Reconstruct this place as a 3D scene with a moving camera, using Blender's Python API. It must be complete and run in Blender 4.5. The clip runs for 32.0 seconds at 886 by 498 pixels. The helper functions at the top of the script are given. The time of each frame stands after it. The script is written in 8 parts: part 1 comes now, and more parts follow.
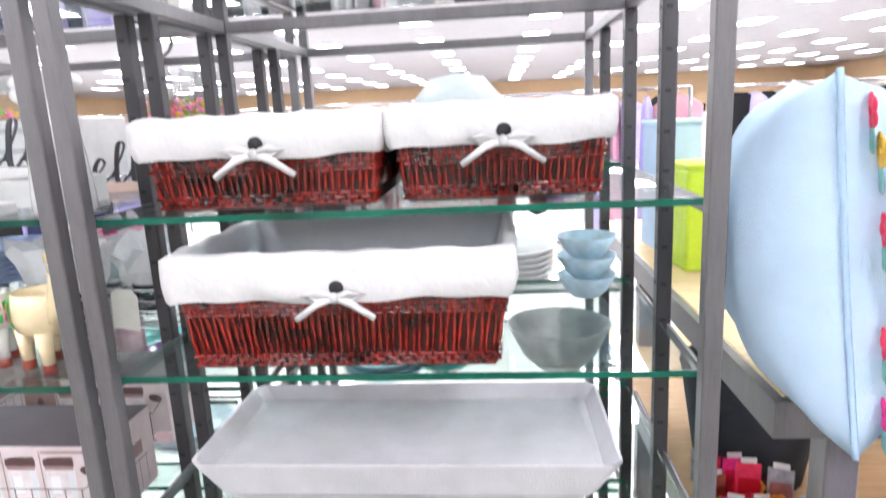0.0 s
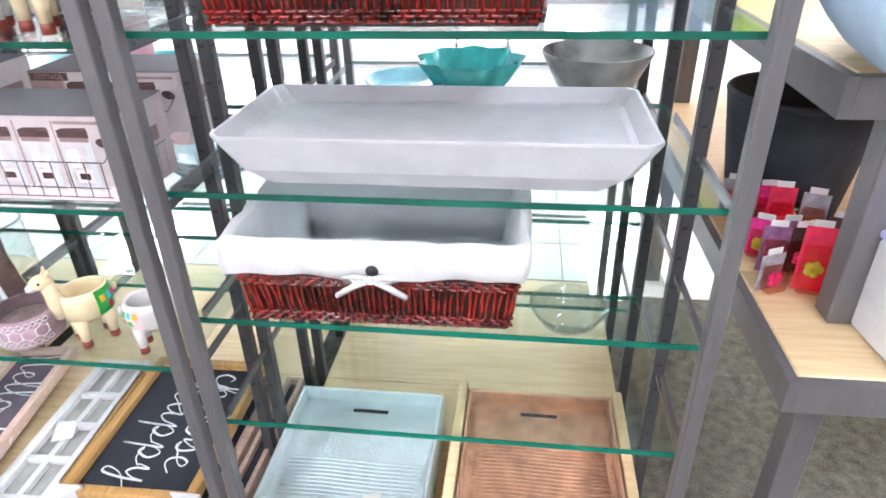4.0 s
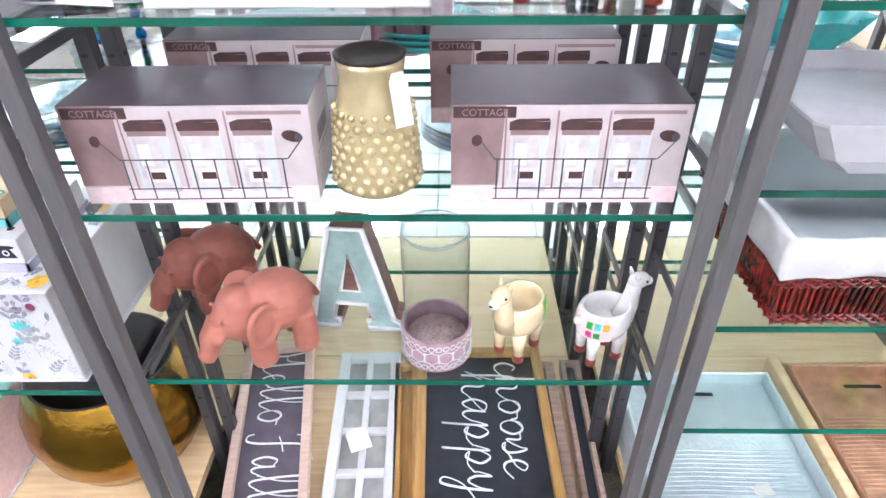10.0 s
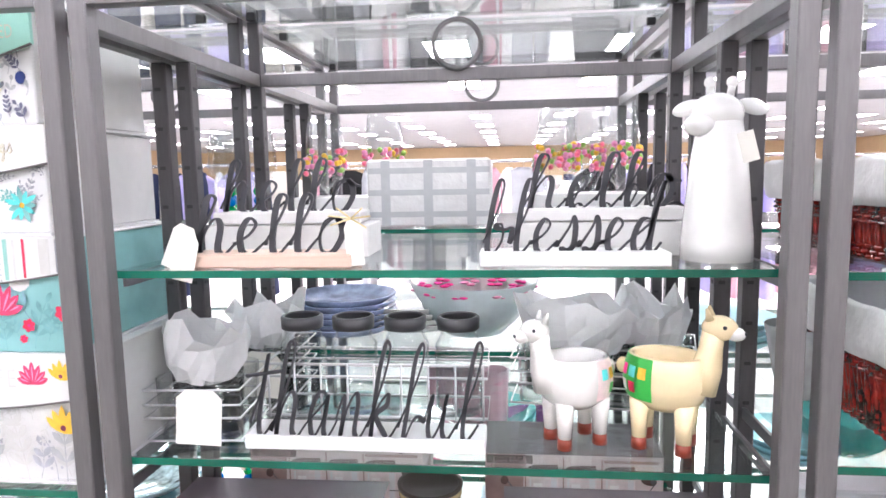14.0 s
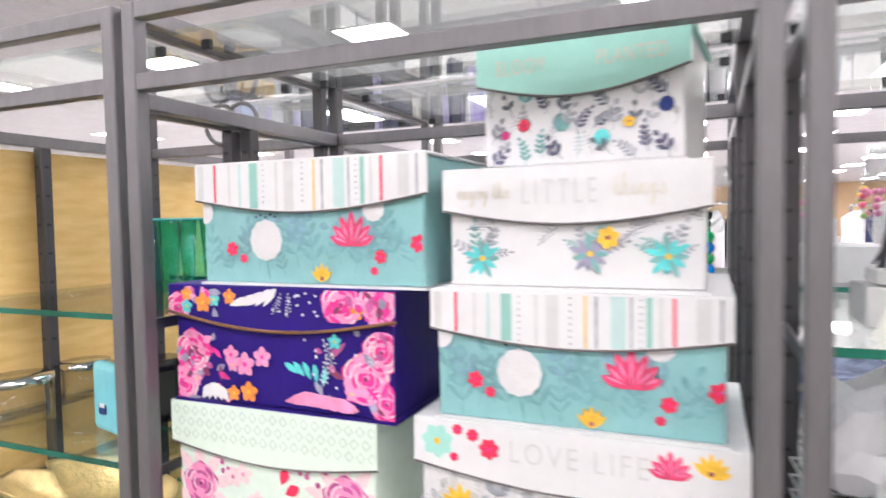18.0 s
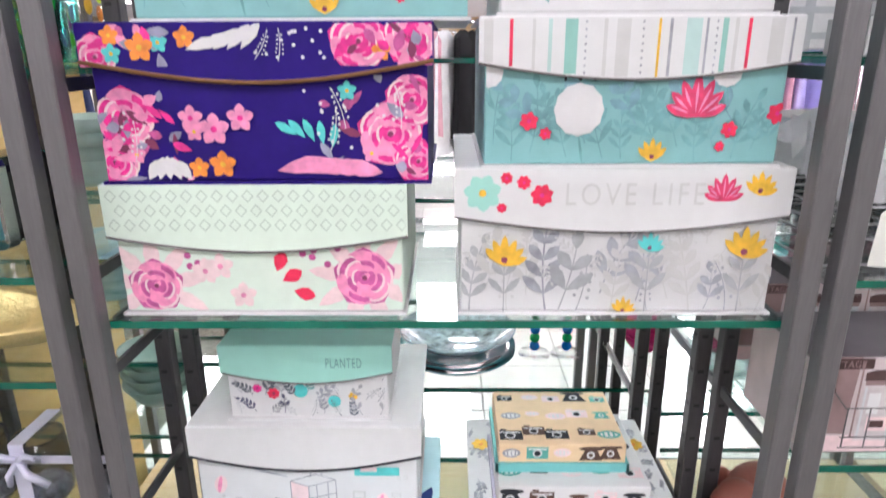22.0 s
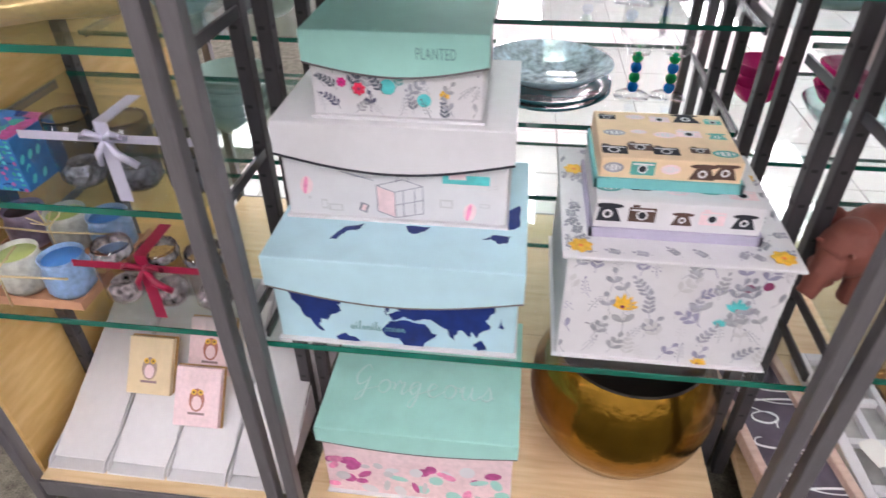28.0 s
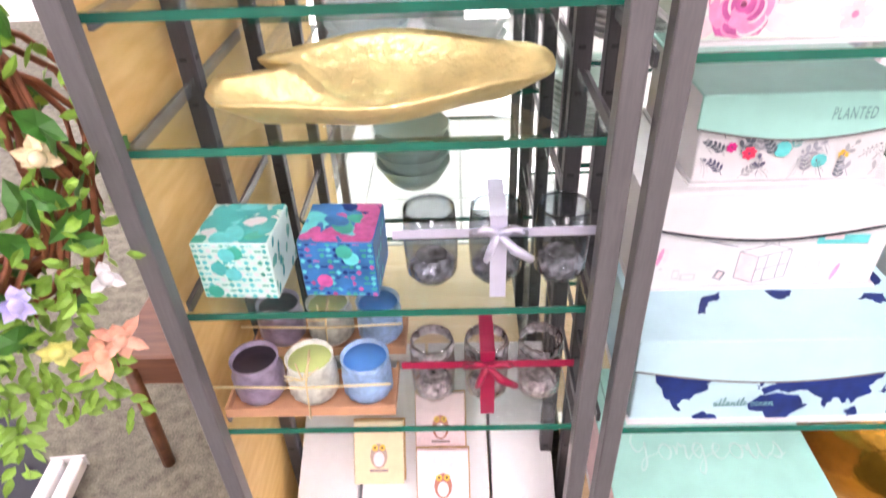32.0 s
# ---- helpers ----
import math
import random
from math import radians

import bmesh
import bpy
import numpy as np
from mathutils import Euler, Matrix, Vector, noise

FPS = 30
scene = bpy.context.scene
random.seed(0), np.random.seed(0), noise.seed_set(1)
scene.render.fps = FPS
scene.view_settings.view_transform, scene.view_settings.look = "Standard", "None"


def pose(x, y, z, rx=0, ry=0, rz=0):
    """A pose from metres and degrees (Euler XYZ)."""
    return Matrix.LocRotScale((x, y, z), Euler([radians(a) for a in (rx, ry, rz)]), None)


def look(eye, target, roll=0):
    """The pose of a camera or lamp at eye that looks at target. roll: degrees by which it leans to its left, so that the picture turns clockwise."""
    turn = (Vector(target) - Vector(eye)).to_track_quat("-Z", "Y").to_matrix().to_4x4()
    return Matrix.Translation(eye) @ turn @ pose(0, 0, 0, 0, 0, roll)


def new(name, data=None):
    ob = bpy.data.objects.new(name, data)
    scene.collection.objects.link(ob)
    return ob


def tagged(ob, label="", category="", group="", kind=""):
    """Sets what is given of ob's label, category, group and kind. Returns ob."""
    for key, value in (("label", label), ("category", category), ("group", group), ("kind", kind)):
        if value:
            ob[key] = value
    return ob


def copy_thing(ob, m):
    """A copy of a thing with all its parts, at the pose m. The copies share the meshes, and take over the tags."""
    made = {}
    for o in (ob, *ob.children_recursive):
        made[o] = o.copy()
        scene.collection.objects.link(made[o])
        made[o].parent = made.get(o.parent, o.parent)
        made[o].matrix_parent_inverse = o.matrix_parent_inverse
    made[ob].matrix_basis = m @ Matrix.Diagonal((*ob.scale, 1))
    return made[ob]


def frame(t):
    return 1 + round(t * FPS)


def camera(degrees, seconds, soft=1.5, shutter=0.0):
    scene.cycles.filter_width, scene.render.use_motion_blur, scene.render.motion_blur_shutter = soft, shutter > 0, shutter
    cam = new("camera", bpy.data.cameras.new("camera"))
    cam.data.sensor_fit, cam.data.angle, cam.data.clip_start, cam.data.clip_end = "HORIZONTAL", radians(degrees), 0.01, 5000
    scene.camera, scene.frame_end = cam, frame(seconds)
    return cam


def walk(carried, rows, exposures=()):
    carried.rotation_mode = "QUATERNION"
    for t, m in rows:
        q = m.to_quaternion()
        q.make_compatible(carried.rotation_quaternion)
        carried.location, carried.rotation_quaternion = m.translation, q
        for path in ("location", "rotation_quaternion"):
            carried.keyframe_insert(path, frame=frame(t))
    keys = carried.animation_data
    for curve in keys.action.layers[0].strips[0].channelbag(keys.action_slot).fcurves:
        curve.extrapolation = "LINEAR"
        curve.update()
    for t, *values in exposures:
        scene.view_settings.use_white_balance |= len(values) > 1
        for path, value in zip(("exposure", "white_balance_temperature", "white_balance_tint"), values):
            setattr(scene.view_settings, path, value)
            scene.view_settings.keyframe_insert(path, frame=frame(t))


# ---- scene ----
# the camera and its walk: seconds, eye, target, roll
cam = camera(70.0, 32.0, soft=1.55, shutter=0.5)
PATH = [
    (0, (0.0045, 0.0060, 1.2175), (-0.0884, 0.9796, 1.0090), -2.89),
    (0.5, (0.0039, 0.0185, 1.2005), (-0.0746, 0.9631, 0.8820), -2.30),
    (1, (-0.0023, 0.0218, 1.1700), (-0.0878, 0.9424, 0.7889), -1.13),
    (1.5, (-0.0096, 0.0237, 1.1505), (-0.0997, 0.9351, 0.7488), -0.98),
    (2, (-0.0086, 0.0315, 1.1331), (-0.0940, 0.9261, 0.6944), -1.29),
    (2.5, (-0.0070, 0.0353, 1.1174), (-0.0928, 0.9139, 0.6476), -1.70),
    (4.5, (-0.0199, 0.0036, 1.0509), (-0.1803, 0.8469, 0.5381), -1.22),
    (5, (-0.0364, 0.0064, 1.0809), (-0.3122, 0.7944, 0.5304), -2.40),
    (5.5, (-0.2276, -0.0301, 1.1296), (-0.5041, 0.7550, 0.5753), -1.15),
    (6, (-0.3420, -0.0195, 1.0996), (-0.5670, 0.7969, 0.5678), 1.71),
    (6.5, (-0.4339, 0.0543, 1.0800), (-0.6986, 0.8677, 0.5618), -0.76),
    (7, (-0.5507, 0.1337, 1.0623), (-0.8257, 0.9297, 0.5230), -2.79),
    (7.5, (-0.6986, 0.1477, 1.0685), (-0.7815, 0.9740, 0.5114), -1.81),
    (8, (-0.7161, 0.1228, 1.0738), (-0.7653, 0.9425, 0.5032), 0.37),
    (8.5, (-0.7065, 0.1010, 1.0672), (-0.7923, 0.9063, 0.4806), -1.19),
    (9, (-0.7329, 0.0994, 1.0711), (-0.7648, 0.9041, 0.4782), -0.17),
    (9.5, (-0.7465, 0.1007, 1.0755), (-0.7575, 0.9146, 0.4946), -0.32),
    (10, (-0.7489, 0.0958, 1.0773), (-0.7616, 0.9116, 0.4991), -0.51),
    (10.5, (-0.7499, 0.0886, 1.0879), (-0.7546, 0.9247, 0.5393), -0.78),
    (11, (-0.7464, 0.0868, 1.1174), (-0.7761, 0.9850, 0.6788), -1.17),
    (11.5, (-0.7458, 0.0845, 1.1596), (-0.8039, 1.0238, 0.8217), -3.72),
    (12, (-0.7499, 0.0753, 1.1923), (-0.8196, 1.0408, 0.9411), -3.13),
    (12.5, (-0.7515, 0.0663, 1.2077), (-0.8278, 1.0461, 1.0230), -2.16),
    (13, (-0.7499, 0.0706, 1.2115), (-0.8261, 1.0548, 1.0517), -2.11),
    (13.5, (-0.7498, 0.0640, 1.2176), (-0.8306, 1.0528, 1.0920), -1.66),
    (15.5, (-0.6946, 0.0435, 1.2110), (-0.8876, 1.0187, 1.1021), 0.13),
    (16, (-0.7597, 0.0380, 1.2124), (-0.9485, 1.0138, 1.1021), 0.71),
    (16.5, (-0.8677, -0.0032, 1.2205), (-1.1072, 0.9641, 1.1376), -0.40),
    (17, (-0.9764, -0.0023, 1.2145), (-1.2413, 0.9561, 1.1080), 2.16),
    (17.5, (-1.0741, 0.0662, 1.2309), (-1.4627, 0.9847, 1.1580), -1.11),
    (18, (-1.2274, 0.0981, 1.2277), (-1.6163, 1.0182, 1.1832), -0.96),
    (18.5, (-1.3564, 0.1513, 1.2621), (-1.6726, 1.0949, 1.1642), -3.40),
    (19, (-1.4599, 0.1603, 1.2570), (-1.6407, 1.1400, 1.1708), -1.11),
    (19.5, (-1.4610, 0.1694, 1.2449), (-1.6561, 1.1432, 1.1274), -0.88),
    (20, (-1.5280, 0.1580, 1.2238), (-1.6001, 1.1485, 1.1063), -1.47),
    (20.5, (-1.5807, 0.1315, 1.2075), (-1.5639, 1.1219, 1.0702), 0.22),
    (21, (-1.5400, 0.1071, 1.2056), (-1.5216, 1.0910, 1.0278), 1.72),
    (21.5, (-1.5158, 0.1042, 1.1603), (-1.5039, 1.0759, 0.9244), 0.90),
    (22, (-1.5111, 0.1016, 1.1333), (-1.5223, 1.0550, 0.8320), -0.31),
    (22.5, (-1.5025, 0.1082, 1.1042), (-1.5138, 1.0427, 0.7485), -0.73),
    (23, (-1.4991, 0.1118, 1.0739), (-1.5148, 1.0258, 0.6685), -0.85),
    (23.5, (-1.5025, 0.1134, 1.0469), (-1.5362, 1.0036, 0.5927), -1.54),
    (24, (-1.5186, 0.1088, 1.0430), (-1.5150, 0.9692, 0.5334), 0.15),
    (24.5, (-1.5012, 0.1102, 1.0122), (-1.5282, 0.9524, 0.4737), -1.24),
    (25, (-1.4992, 0.1184, 0.9955), (-1.5309, 0.9410, 0.4277), -0.18),
    (25.5, (-1.5032, 0.1127, 0.9786), (-1.5454, 0.9229, 0.3941), -0.46),
    (27.5, (-1.5057, 0.1132, 1.0085), (-1.6037, 0.9079, 0.4095), -1.70),
    (28, (-1.5480, 0.1204, 1.0131), (-1.6492, 0.9186, 0.4193), -0.43),
    (28.5, (-1.6778, 0.1371, 0.9980), (-1.7836, 0.9287, 0.3963), -2.77),
    (29, (-1.7957, 0.1740, 0.9926), (-1.8408, 0.9472, 0.3601), 2.79),
    (29.5, (-1.8106, 0.1869, 1.0001), (-2.0050, 0.9447, 0.3772), -3.70),
    (30, (-1.9239, 0.2060, 0.9907), (-2.0419, 0.9839, 0.3735), -2.00),
    (30.5, (-2.0292, 0.1963, 0.9885), (-2.0484, 0.9577, 0.3405), -0.71),
    (31, (-2.0258, 0.1829, 0.9868), (-2.0328, 0.9281, 0.3200), -0.52),
    (31.5, (-2.0226, 0.1784, 1.0174), (-2.0382, 0.9489, 0.3801), -1.60),
    (32, (-2.0148, 0.1877, 1.0477), (-2.0440, 1.0004, 0.4657), -2.56),
]
# seconds, stops, kelvin, tint of the camera's own exposure
EXPOSURES = ((0, 0.02, 6350, 9), (1, 0.09, 6350, 9), (2.5, 0.11, 6300, 9), (5, 0.14, 6050, 10), (9, 0.1, 6000, 11), (11, 0.15, 6000, 12), (13, 0.13, 6300, 13), (16, -0.05, 6500, 12), (17, -0.18, 6550, 12), (19, -0.22, 6700, 13),
             (22, -0.47, 6500, 12), (24, -0.66, 6350, 14), (28, -0.66, 6600, 18), (29, -0.36, 6800, 22), (30, 0.05, 6950, 26), (32, 0.12, 6950, 25))
walk(cam, [(t, look(eye, target, roll)) for t, eye, target, roll in PATH], EXPOSURES)

# ---- world and light ----
world = bpy.data.worlds.new("store_world")
scene.world = world
world.use_nodes = True
world.node_tree.nodes["Background"].inputs[0].default_value = (0.97, 0.98, 1.0, 1)
world.node_tree.nodes["Background"].inputs[1].default_value = 0.05
scene.view_settings.exposure = 0.0
PANEL_GLOW = 34.0
CEILING = 3.03


# ---- materials ----
def nodes_of(name):
    m = bpy.data.materials.new(name)
    m.use_nodes = True
    return m, m.node_tree.nodes, m.node_tree.links, m.node_tree.nodes["Principled BSDF"]


def mat(name, col, rough=0.5, metal=0.0, var=0.06, scale=60.0, bump=0.0, fine=400.0, coat=0.0, spec=0.5, stretch=(1, 1, 1), emit=0.0):
    """Painted, cloth, wood or metal surface: a base colour that varies at two scales, with fine relief."""
    m, n, l, b = nodes_of(name)
    b.inputs["Roughness"].default_value = rough
    b.inputs["Metallic"].default_value = metal
    b.inputs["Specular IOR Level"].default_value = spec
    b.inputs["Coat Weight"].default_value = coat
    c = (*col, 1)
    tc = n.new("ShaderNodeTexCoord")
    mp = n.new("ShaderNodeMapping")
    mp.inputs["Scale"].default_value = stretch
    l.new(tc.outputs["Object"], mp.inputs["Vector"])
    big, small = n.new("ShaderNodeTexNoise"), n.new("ShaderNodeTexNoise")
    big.inputs["Scale"].default_value, small.inputs["Scale"].default_value = scale * 0.15, scale
    for t in (big, small):
        l.new(mp.outputs[0], t.inputs["Vector"])
        t.inputs["Detail"].default_value = 3
    add = n.new("ShaderNodeMath")
    add.operation = "ADD"
    l.new(big.outputs[0], add.inputs[0])
    l.new(small.outputs[0], add.inputs[1])
    ramp = n.new("ShaderNodeMapRange")
    ramp.inputs["From Min"].default_value, ramp.inputs["From Max"].default_value = 0.6, 1.4
    ramp.inputs["To Min"].default_value, ramp.inputs["To Max"].default_value = 1 - var * 2, 1 + var
    l.new(add.outputs[0], ramp.inputs[0])
    mul = n.new("ShaderNodeMix")
    mul.data_type, mul.blend_type = "RGBA", "MULTIPLY"
    mul.inputs["Factor"].default_value = 1.0
    mul.inputs[6].default_value = c
    l.new(ramp.outputs[0], mul.inputs[7])
    l.new(mul.outputs[2], b.inputs["Base Color"])
    if bump:
        bt = n.new("ShaderNodeTexNoise")
        bt.inputs["Scale"].default_value = fine
        l.new(mp.outputs[0], bt.inputs["Vector"])
        bp = n.new("ShaderNodeBump")
        bp.inputs["Strength"].default_value = bump
        bp.inputs["Distance"].default_value = 0.002
        l.new(bt.outputs[0], bp.inputs["Height"])
        l.new(bp.outputs[0], b.inputs["Normal"])
    if emit:
        b.inputs["Emission Color"].default_value = c
        b.inputs["Emission Strength"].default_value = emit
    return m


def glass(name, col=(0.97, 1, 0.99), rough=0.0, ior=1.45):
    """Thin clear or tinted glass: light passes straight on, less the tint, and a Fresnel gloss lies over it."""
    m, n, l, b = nodes_of(name)
    clear, gloss, mix, lw = n.new("ShaderNodeBsdfTransparent"), n.new("ShaderNodeBsdfGlossy"), n.new("ShaderNodeMixShader"), n.new("ShaderNodeLayerWeight")
    power, fr = n.new("ShaderNodeMath"), n.new("ShaderNodeMath")
    f0 = ((ior - 1) / (ior + 1)) ** 2
    clear.inputs["Color"].default_value = (*col, 1)
    gloss.inputs["Roughness"].default_value = rough
    lw.inputs["Blend"].default_value = 0.5
    power.operation, fr.operation = "POWER", "MULTIPLY_ADD"
    power.inputs[1].default_value, fr.inputs[1].default_value, fr.inputs[2].default_value = 5.0, 1 - f0, f0
    l.new(lw.outputs["Facing"], power.inputs[0])
    l.new(power.outputs[0], fr.inputs[0])
    l.new(fr.outputs[0], mix.inputs[0])
    l.new(clear.outputs[0], mix.inputs[1])
    l.new(gloss.outputs[0], mix.inputs[2])
    out = [k for k in n if k.type == "OUTPUT_MATERIAL"][0]
    l.new(mix.outputs[0], out.inputs["Surface"])
    n.remove(b)
    return m


def wood(name, a, c, scale=9.0, stretch=(1, 12, 12), rough=0.45):
    m, n, l, b = nodes_of(name)
    tc, mp, tx, cr = n.new("ShaderNodeTexCoord"), n.new("ShaderNodeMapping"), n.new("ShaderNodeTexNoise"), n.new("ShaderNodeValToRGB")
    mp.inputs["Scale"].default_value = stretch
    tx.inputs["Scale"].default_value, tx.inputs["Detail"].default_value = scale, 6
    cr.color_ramp.elements[0].position, cr.color_ramp.elements[1].position = 0.3, 0.7
    cr.color_ramp.elements[0].color, cr.color_ramp.elements[1].color = (*a, 1), (*c, 1)
    l.new(tc.outputs["Object"], mp.inputs[0])
    l.new(mp.outputs[0], tx.inputs["Vector"])
    l.new(tx.outputs[0], cr.inputs[0])
    l.new(cr.outputs[0], b.inputs["Base Color"])
    b.inputs["Roughness"].default_value = rough
    return m


STEEL = mat("brushed_grey_steel", (0.165, 0.158, 0.166), 0.40, 0.38, 0.08, 80, 0.05, stretch=(6, 6, 0.6))
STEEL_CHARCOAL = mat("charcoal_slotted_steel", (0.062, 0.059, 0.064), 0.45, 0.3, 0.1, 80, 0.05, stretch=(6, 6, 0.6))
STEEL_DARK = mat("slot_black", (0.015, 0.015, 0.017), 0.6)
CHROME = mat("chrome", (0.75, 0.76, 0.78), 0.15, 1.0, 0.03)
WIRE = mat("dark_wire", (0.12, 0.12, 0.13), 0.4, 0.7)
SHELF_GLASS = glass("shelf_glass", (0.93, 0.98, 0.965), 0.02, 1.66)
EDGE_GLASS = mat("green_glass_edge", (0.004, 0.14, 0.095), 0.1, 0, 0.4, 8, coat=0.7)
CLEAR = glass("clear_glass", (0.965, 0.975, 0.975), 0.02, 1.45)
PALEWIRE = mat("pale_grey_wire", (0.55, 0.56, 0.58), 0.35, 0.3, 0.05)
DECK = wood("maple_deck", (0.66, 0.47, 0.25), (0.80, 0.62, 0.38))
PANEL = wood("oak_panel", (0.70, 0.44, 0.14), (0.82, 0.57, 0.23), 7, (1, 2, 10))
CARPET = mat("grey_carpet", (0.20, 0.195, 0.155), 0.95, 0, 0.35, 260, 0.9, 900, spec=0.1)
TILE = mat("white_floor_tile", (0.78, 0.77, 0.73), 0.25, 0, 0.05, 6)
GROUT = mat("tile_joint", (0.5, 0.48, 0.45), 0.8)
WALL = mat("tan_wall_paint", (0.62, 0.44, 0.27), 0.8, 0, 0.04, 3)
WALL_WHITE = mat("white_wall_paint", (0.78, 0.77, 0.76), 0.8, 0, 0.03, 3)
CEIL = mat("white_ceiling_board", (0.45, 0.435, 0.46), 0.9, 0, 0.05, 20, 0.3, 300)
GLOW = mat("lamp_diffuser", (0.98, 0.955, 1.0), 0.5, emit=PANEL_GLOW, var=0.0)
WHITE = mat("white_card", (0.70, 0.70, 0.71), 0.55, 0, 0.03)
WHITE_GLOSS = mat("white_ceramic", (0.72, 0.72, 0.72), 0.18, 0, 0.03, coat=0.5)
LINEN = mat("white_cotton_liner", (0.70, 0.69, 0.70), 0.9, 0, 0.07, 30, 0.8, 70, spec=0.2)
SHADE_AND_PRINT_GREY = mat("grey_liner_shade_and_print", (0.60, 0.62, 0.65), 0.9, 0, 0.05, 30, 0.3, 700, spec=0.2)
WICKER = mat("red_stained_wicker", (0.23, 0.014, 0.010), 0.22, 0, 0.6, 90, 0.4, 300, coat=1.0)
WICKER_GAP_SHADE = mat("dark_wicker_shade", (0.05, 0.008, 0.006), 0.5, 0, 0.3, 90)
BLACK = mat("black_metal_script", (0.055, 0.055, 0.065), 0.42, 0.35, 0.1)
PINKWOOD = wood("pink_wash_wood", (0.60, 0.42, 0.34), (0.70, 0.53, 0.44), 12)
MINT = mat("mint_card", (0.36, 0.70, 0.62), 0.5, 0, 0.05, 30)
TEAL = mat("dusty_teal_card", (0.24, 0.50, 0.51), 0.5, 0, 0.08, 40)
PALEGREEN = mat("pale_green_card", (0.70, 0.82, 0.72), 0.5, 0, 0.04)
PURPLE = mat("deep_violet_card", (0.018, 0.004, 0.17), 0.6, 0, 0.1, spec=0.25)
PINK = mat("hot_pink_print", (0.85, 0.03, 0.30), 0.6, 0, 0.25, 120)
PINK_LIGHT = mat("soft_pink_print", (0.88, 0.30, 0.52), 0.6, 0, 0.2, 120)
PINK_PALE = mat("pale_pink_print", (0.86, 0.66, 0.68), 0.5, 0, 0.1, 120)
RED = mat("coral_red_print", (0.82, 0.03, 0.10), 0.6, 0, 0.15, 120)
TULIP = mat("rose_pink_print", (0.80, 0.055, 0.17), 0.6, 0, 0.25, 120)
YELLOW = mat("yellow_print", (0.88, 0.52, 0.05), 0.6, 0, 0.2, 120)
ORANGE = mat("orange_print", (0.90, 0.28, 0.05), 0.5, 0, 0.2, 120)
GREYLEAF = mat("grey_leaf_print", (0.40, 0.41, 0.47), 0.6, 0, 0.3, 90)
GREYLINE = mat("light_grey_print", (0.60, 0.60, 0.60), 0.6)
TEALLEAF = mat("teal_leaf_print", (0.18, 0.42, 0.42), 0.6, 0, 0.2, 90)
AQUA = mat("aqua_print", (0.10, 0.62, 0.62), 0.5, 0, 0.15, 90)
MAGENTA = mat("magenta_rose_print", (0.58, 0.10, 0.32), 0.5, 0, 0.25, 120)
PLUM = mat("plum_print", (0.22, 0.03, 0.10), 0.5)
NAVY = mat("navy_map_print", (0.004, 0.028, 0.19), 0.65, 0, 0.25, 60)
SKY = mat("light_blue_card", (0.48, 0.73, 0.80), 0.5, 0, 0.05, 30)
GOLDLINE = mat("gold_foil_print", (0.66, 0.61, 0.52), 0.4, 0.3)
BROWNRIB = mat("brown_ribbon_edge", (0.18, 0.08, 0.03), 0.5)
BRASS = mat("hammered_brass", (0.36, 0.20, 0.03), 0.2, 1.0, 0.2, 25, 0.5, 60)
# darkened brass: the shade of open mouths put into the colour
BRASS_MOUTH_SHADE = mat("mouth_shade_brass", (0.05, 0.04, 0.035), 0.5, 0.6)
GOLD = mat("gold_leaf_metal", (0.88, 0.68, 0.32), 0.34, 0.5, 0.15, 40, 1.0, 130)
CHAMPAGNE = mat("champagne_glaze", (0.66, 0.55, 0.32), 0.25, 0.45, 0.1, 60, coat=0.4)
TERRA = mat("terracotta_pink", (0.44, 0.16, 0.115), 0.6, 0, 0.12, 40, 0.15, 200)
TERRA_DARK = mat("terracotta_brown", (0.27, 0.085, 0.06), 0.6, 0, 0.12, 40, 0.15, 200)
CREAM = mat("cream_glaze", (0.80, 0.66, 0.42), 0.22, 0, 0.05, coat=0.5)
LLAMA_WHITE = mat("white_glaze", (0.74, 0.72, 0.71), 0.22, 0, 0.05, coat=0.5)
HOOF = mat("brown_hoof", (0.22, 0.035, 0.02), 0.4)
GREEN = mat("green_blanket", (0.03, 0.40, 0.06), 0.4)
SLATE = mat("chalkboard_black", (0.028, 0.032, 0.042), 0.7, 0, 0.2, 30, spec=0.3)
MAUVE = mat("chalkboard_mauve", (0.12, 0.10, 0.13), 0.7, 0, 0.2, 30, spec=0.3)
CHALK = mat("white_chalk_ink", (0.85, 0.85, 0.85), 0.8)
BARN = wood("barn_wood", (0.30, 0.20, 0.16), (0.46, 0.33, 0.27), 10)
HONEY = wood("honey_wood", (0.36, 0.19, 0.055), (0.54, 0.32, 0.11), 10, (12, 1, 12))
COPPER = mat("hammered_copper", (0.62, 0.36, 0.23), 0.36, 0.6, 0.25, 30, 1.0, 150)
SILVER = mat("hammered_silver", (0.62, 0.71, 0.73), 0.32, 0.45, 0.08, 30, 0.6, 150)
TAUPE = mat("taupe_carton_print", (0.33, 0.22, 0.22), 0.5, 0, 0.25, 25)
CARTON = mat("pinkish_carton", (0.60, 0.52, 0.53), 0.5, 0, 0.12, 30)
CARTON_TOP = mat("grey_carton_top", (0.11, 0.085, 0.10), 0.35, 0, 0.2, 14)
PALEBLUE = mat("pale_blue_cotton", (0.50, 0.65, 0.82), 0.9, 0, 0.05, 30, 0.4, 500, spec=0.2)
TURQ = mat("turquoise_ceramic", (0.08, 0.56, 0.55), 0.2, 0, 0.2, 30, coat=0.6)
LIME = mat("lime_plastic", (0.58, 0.78, 0.03), 0.4)
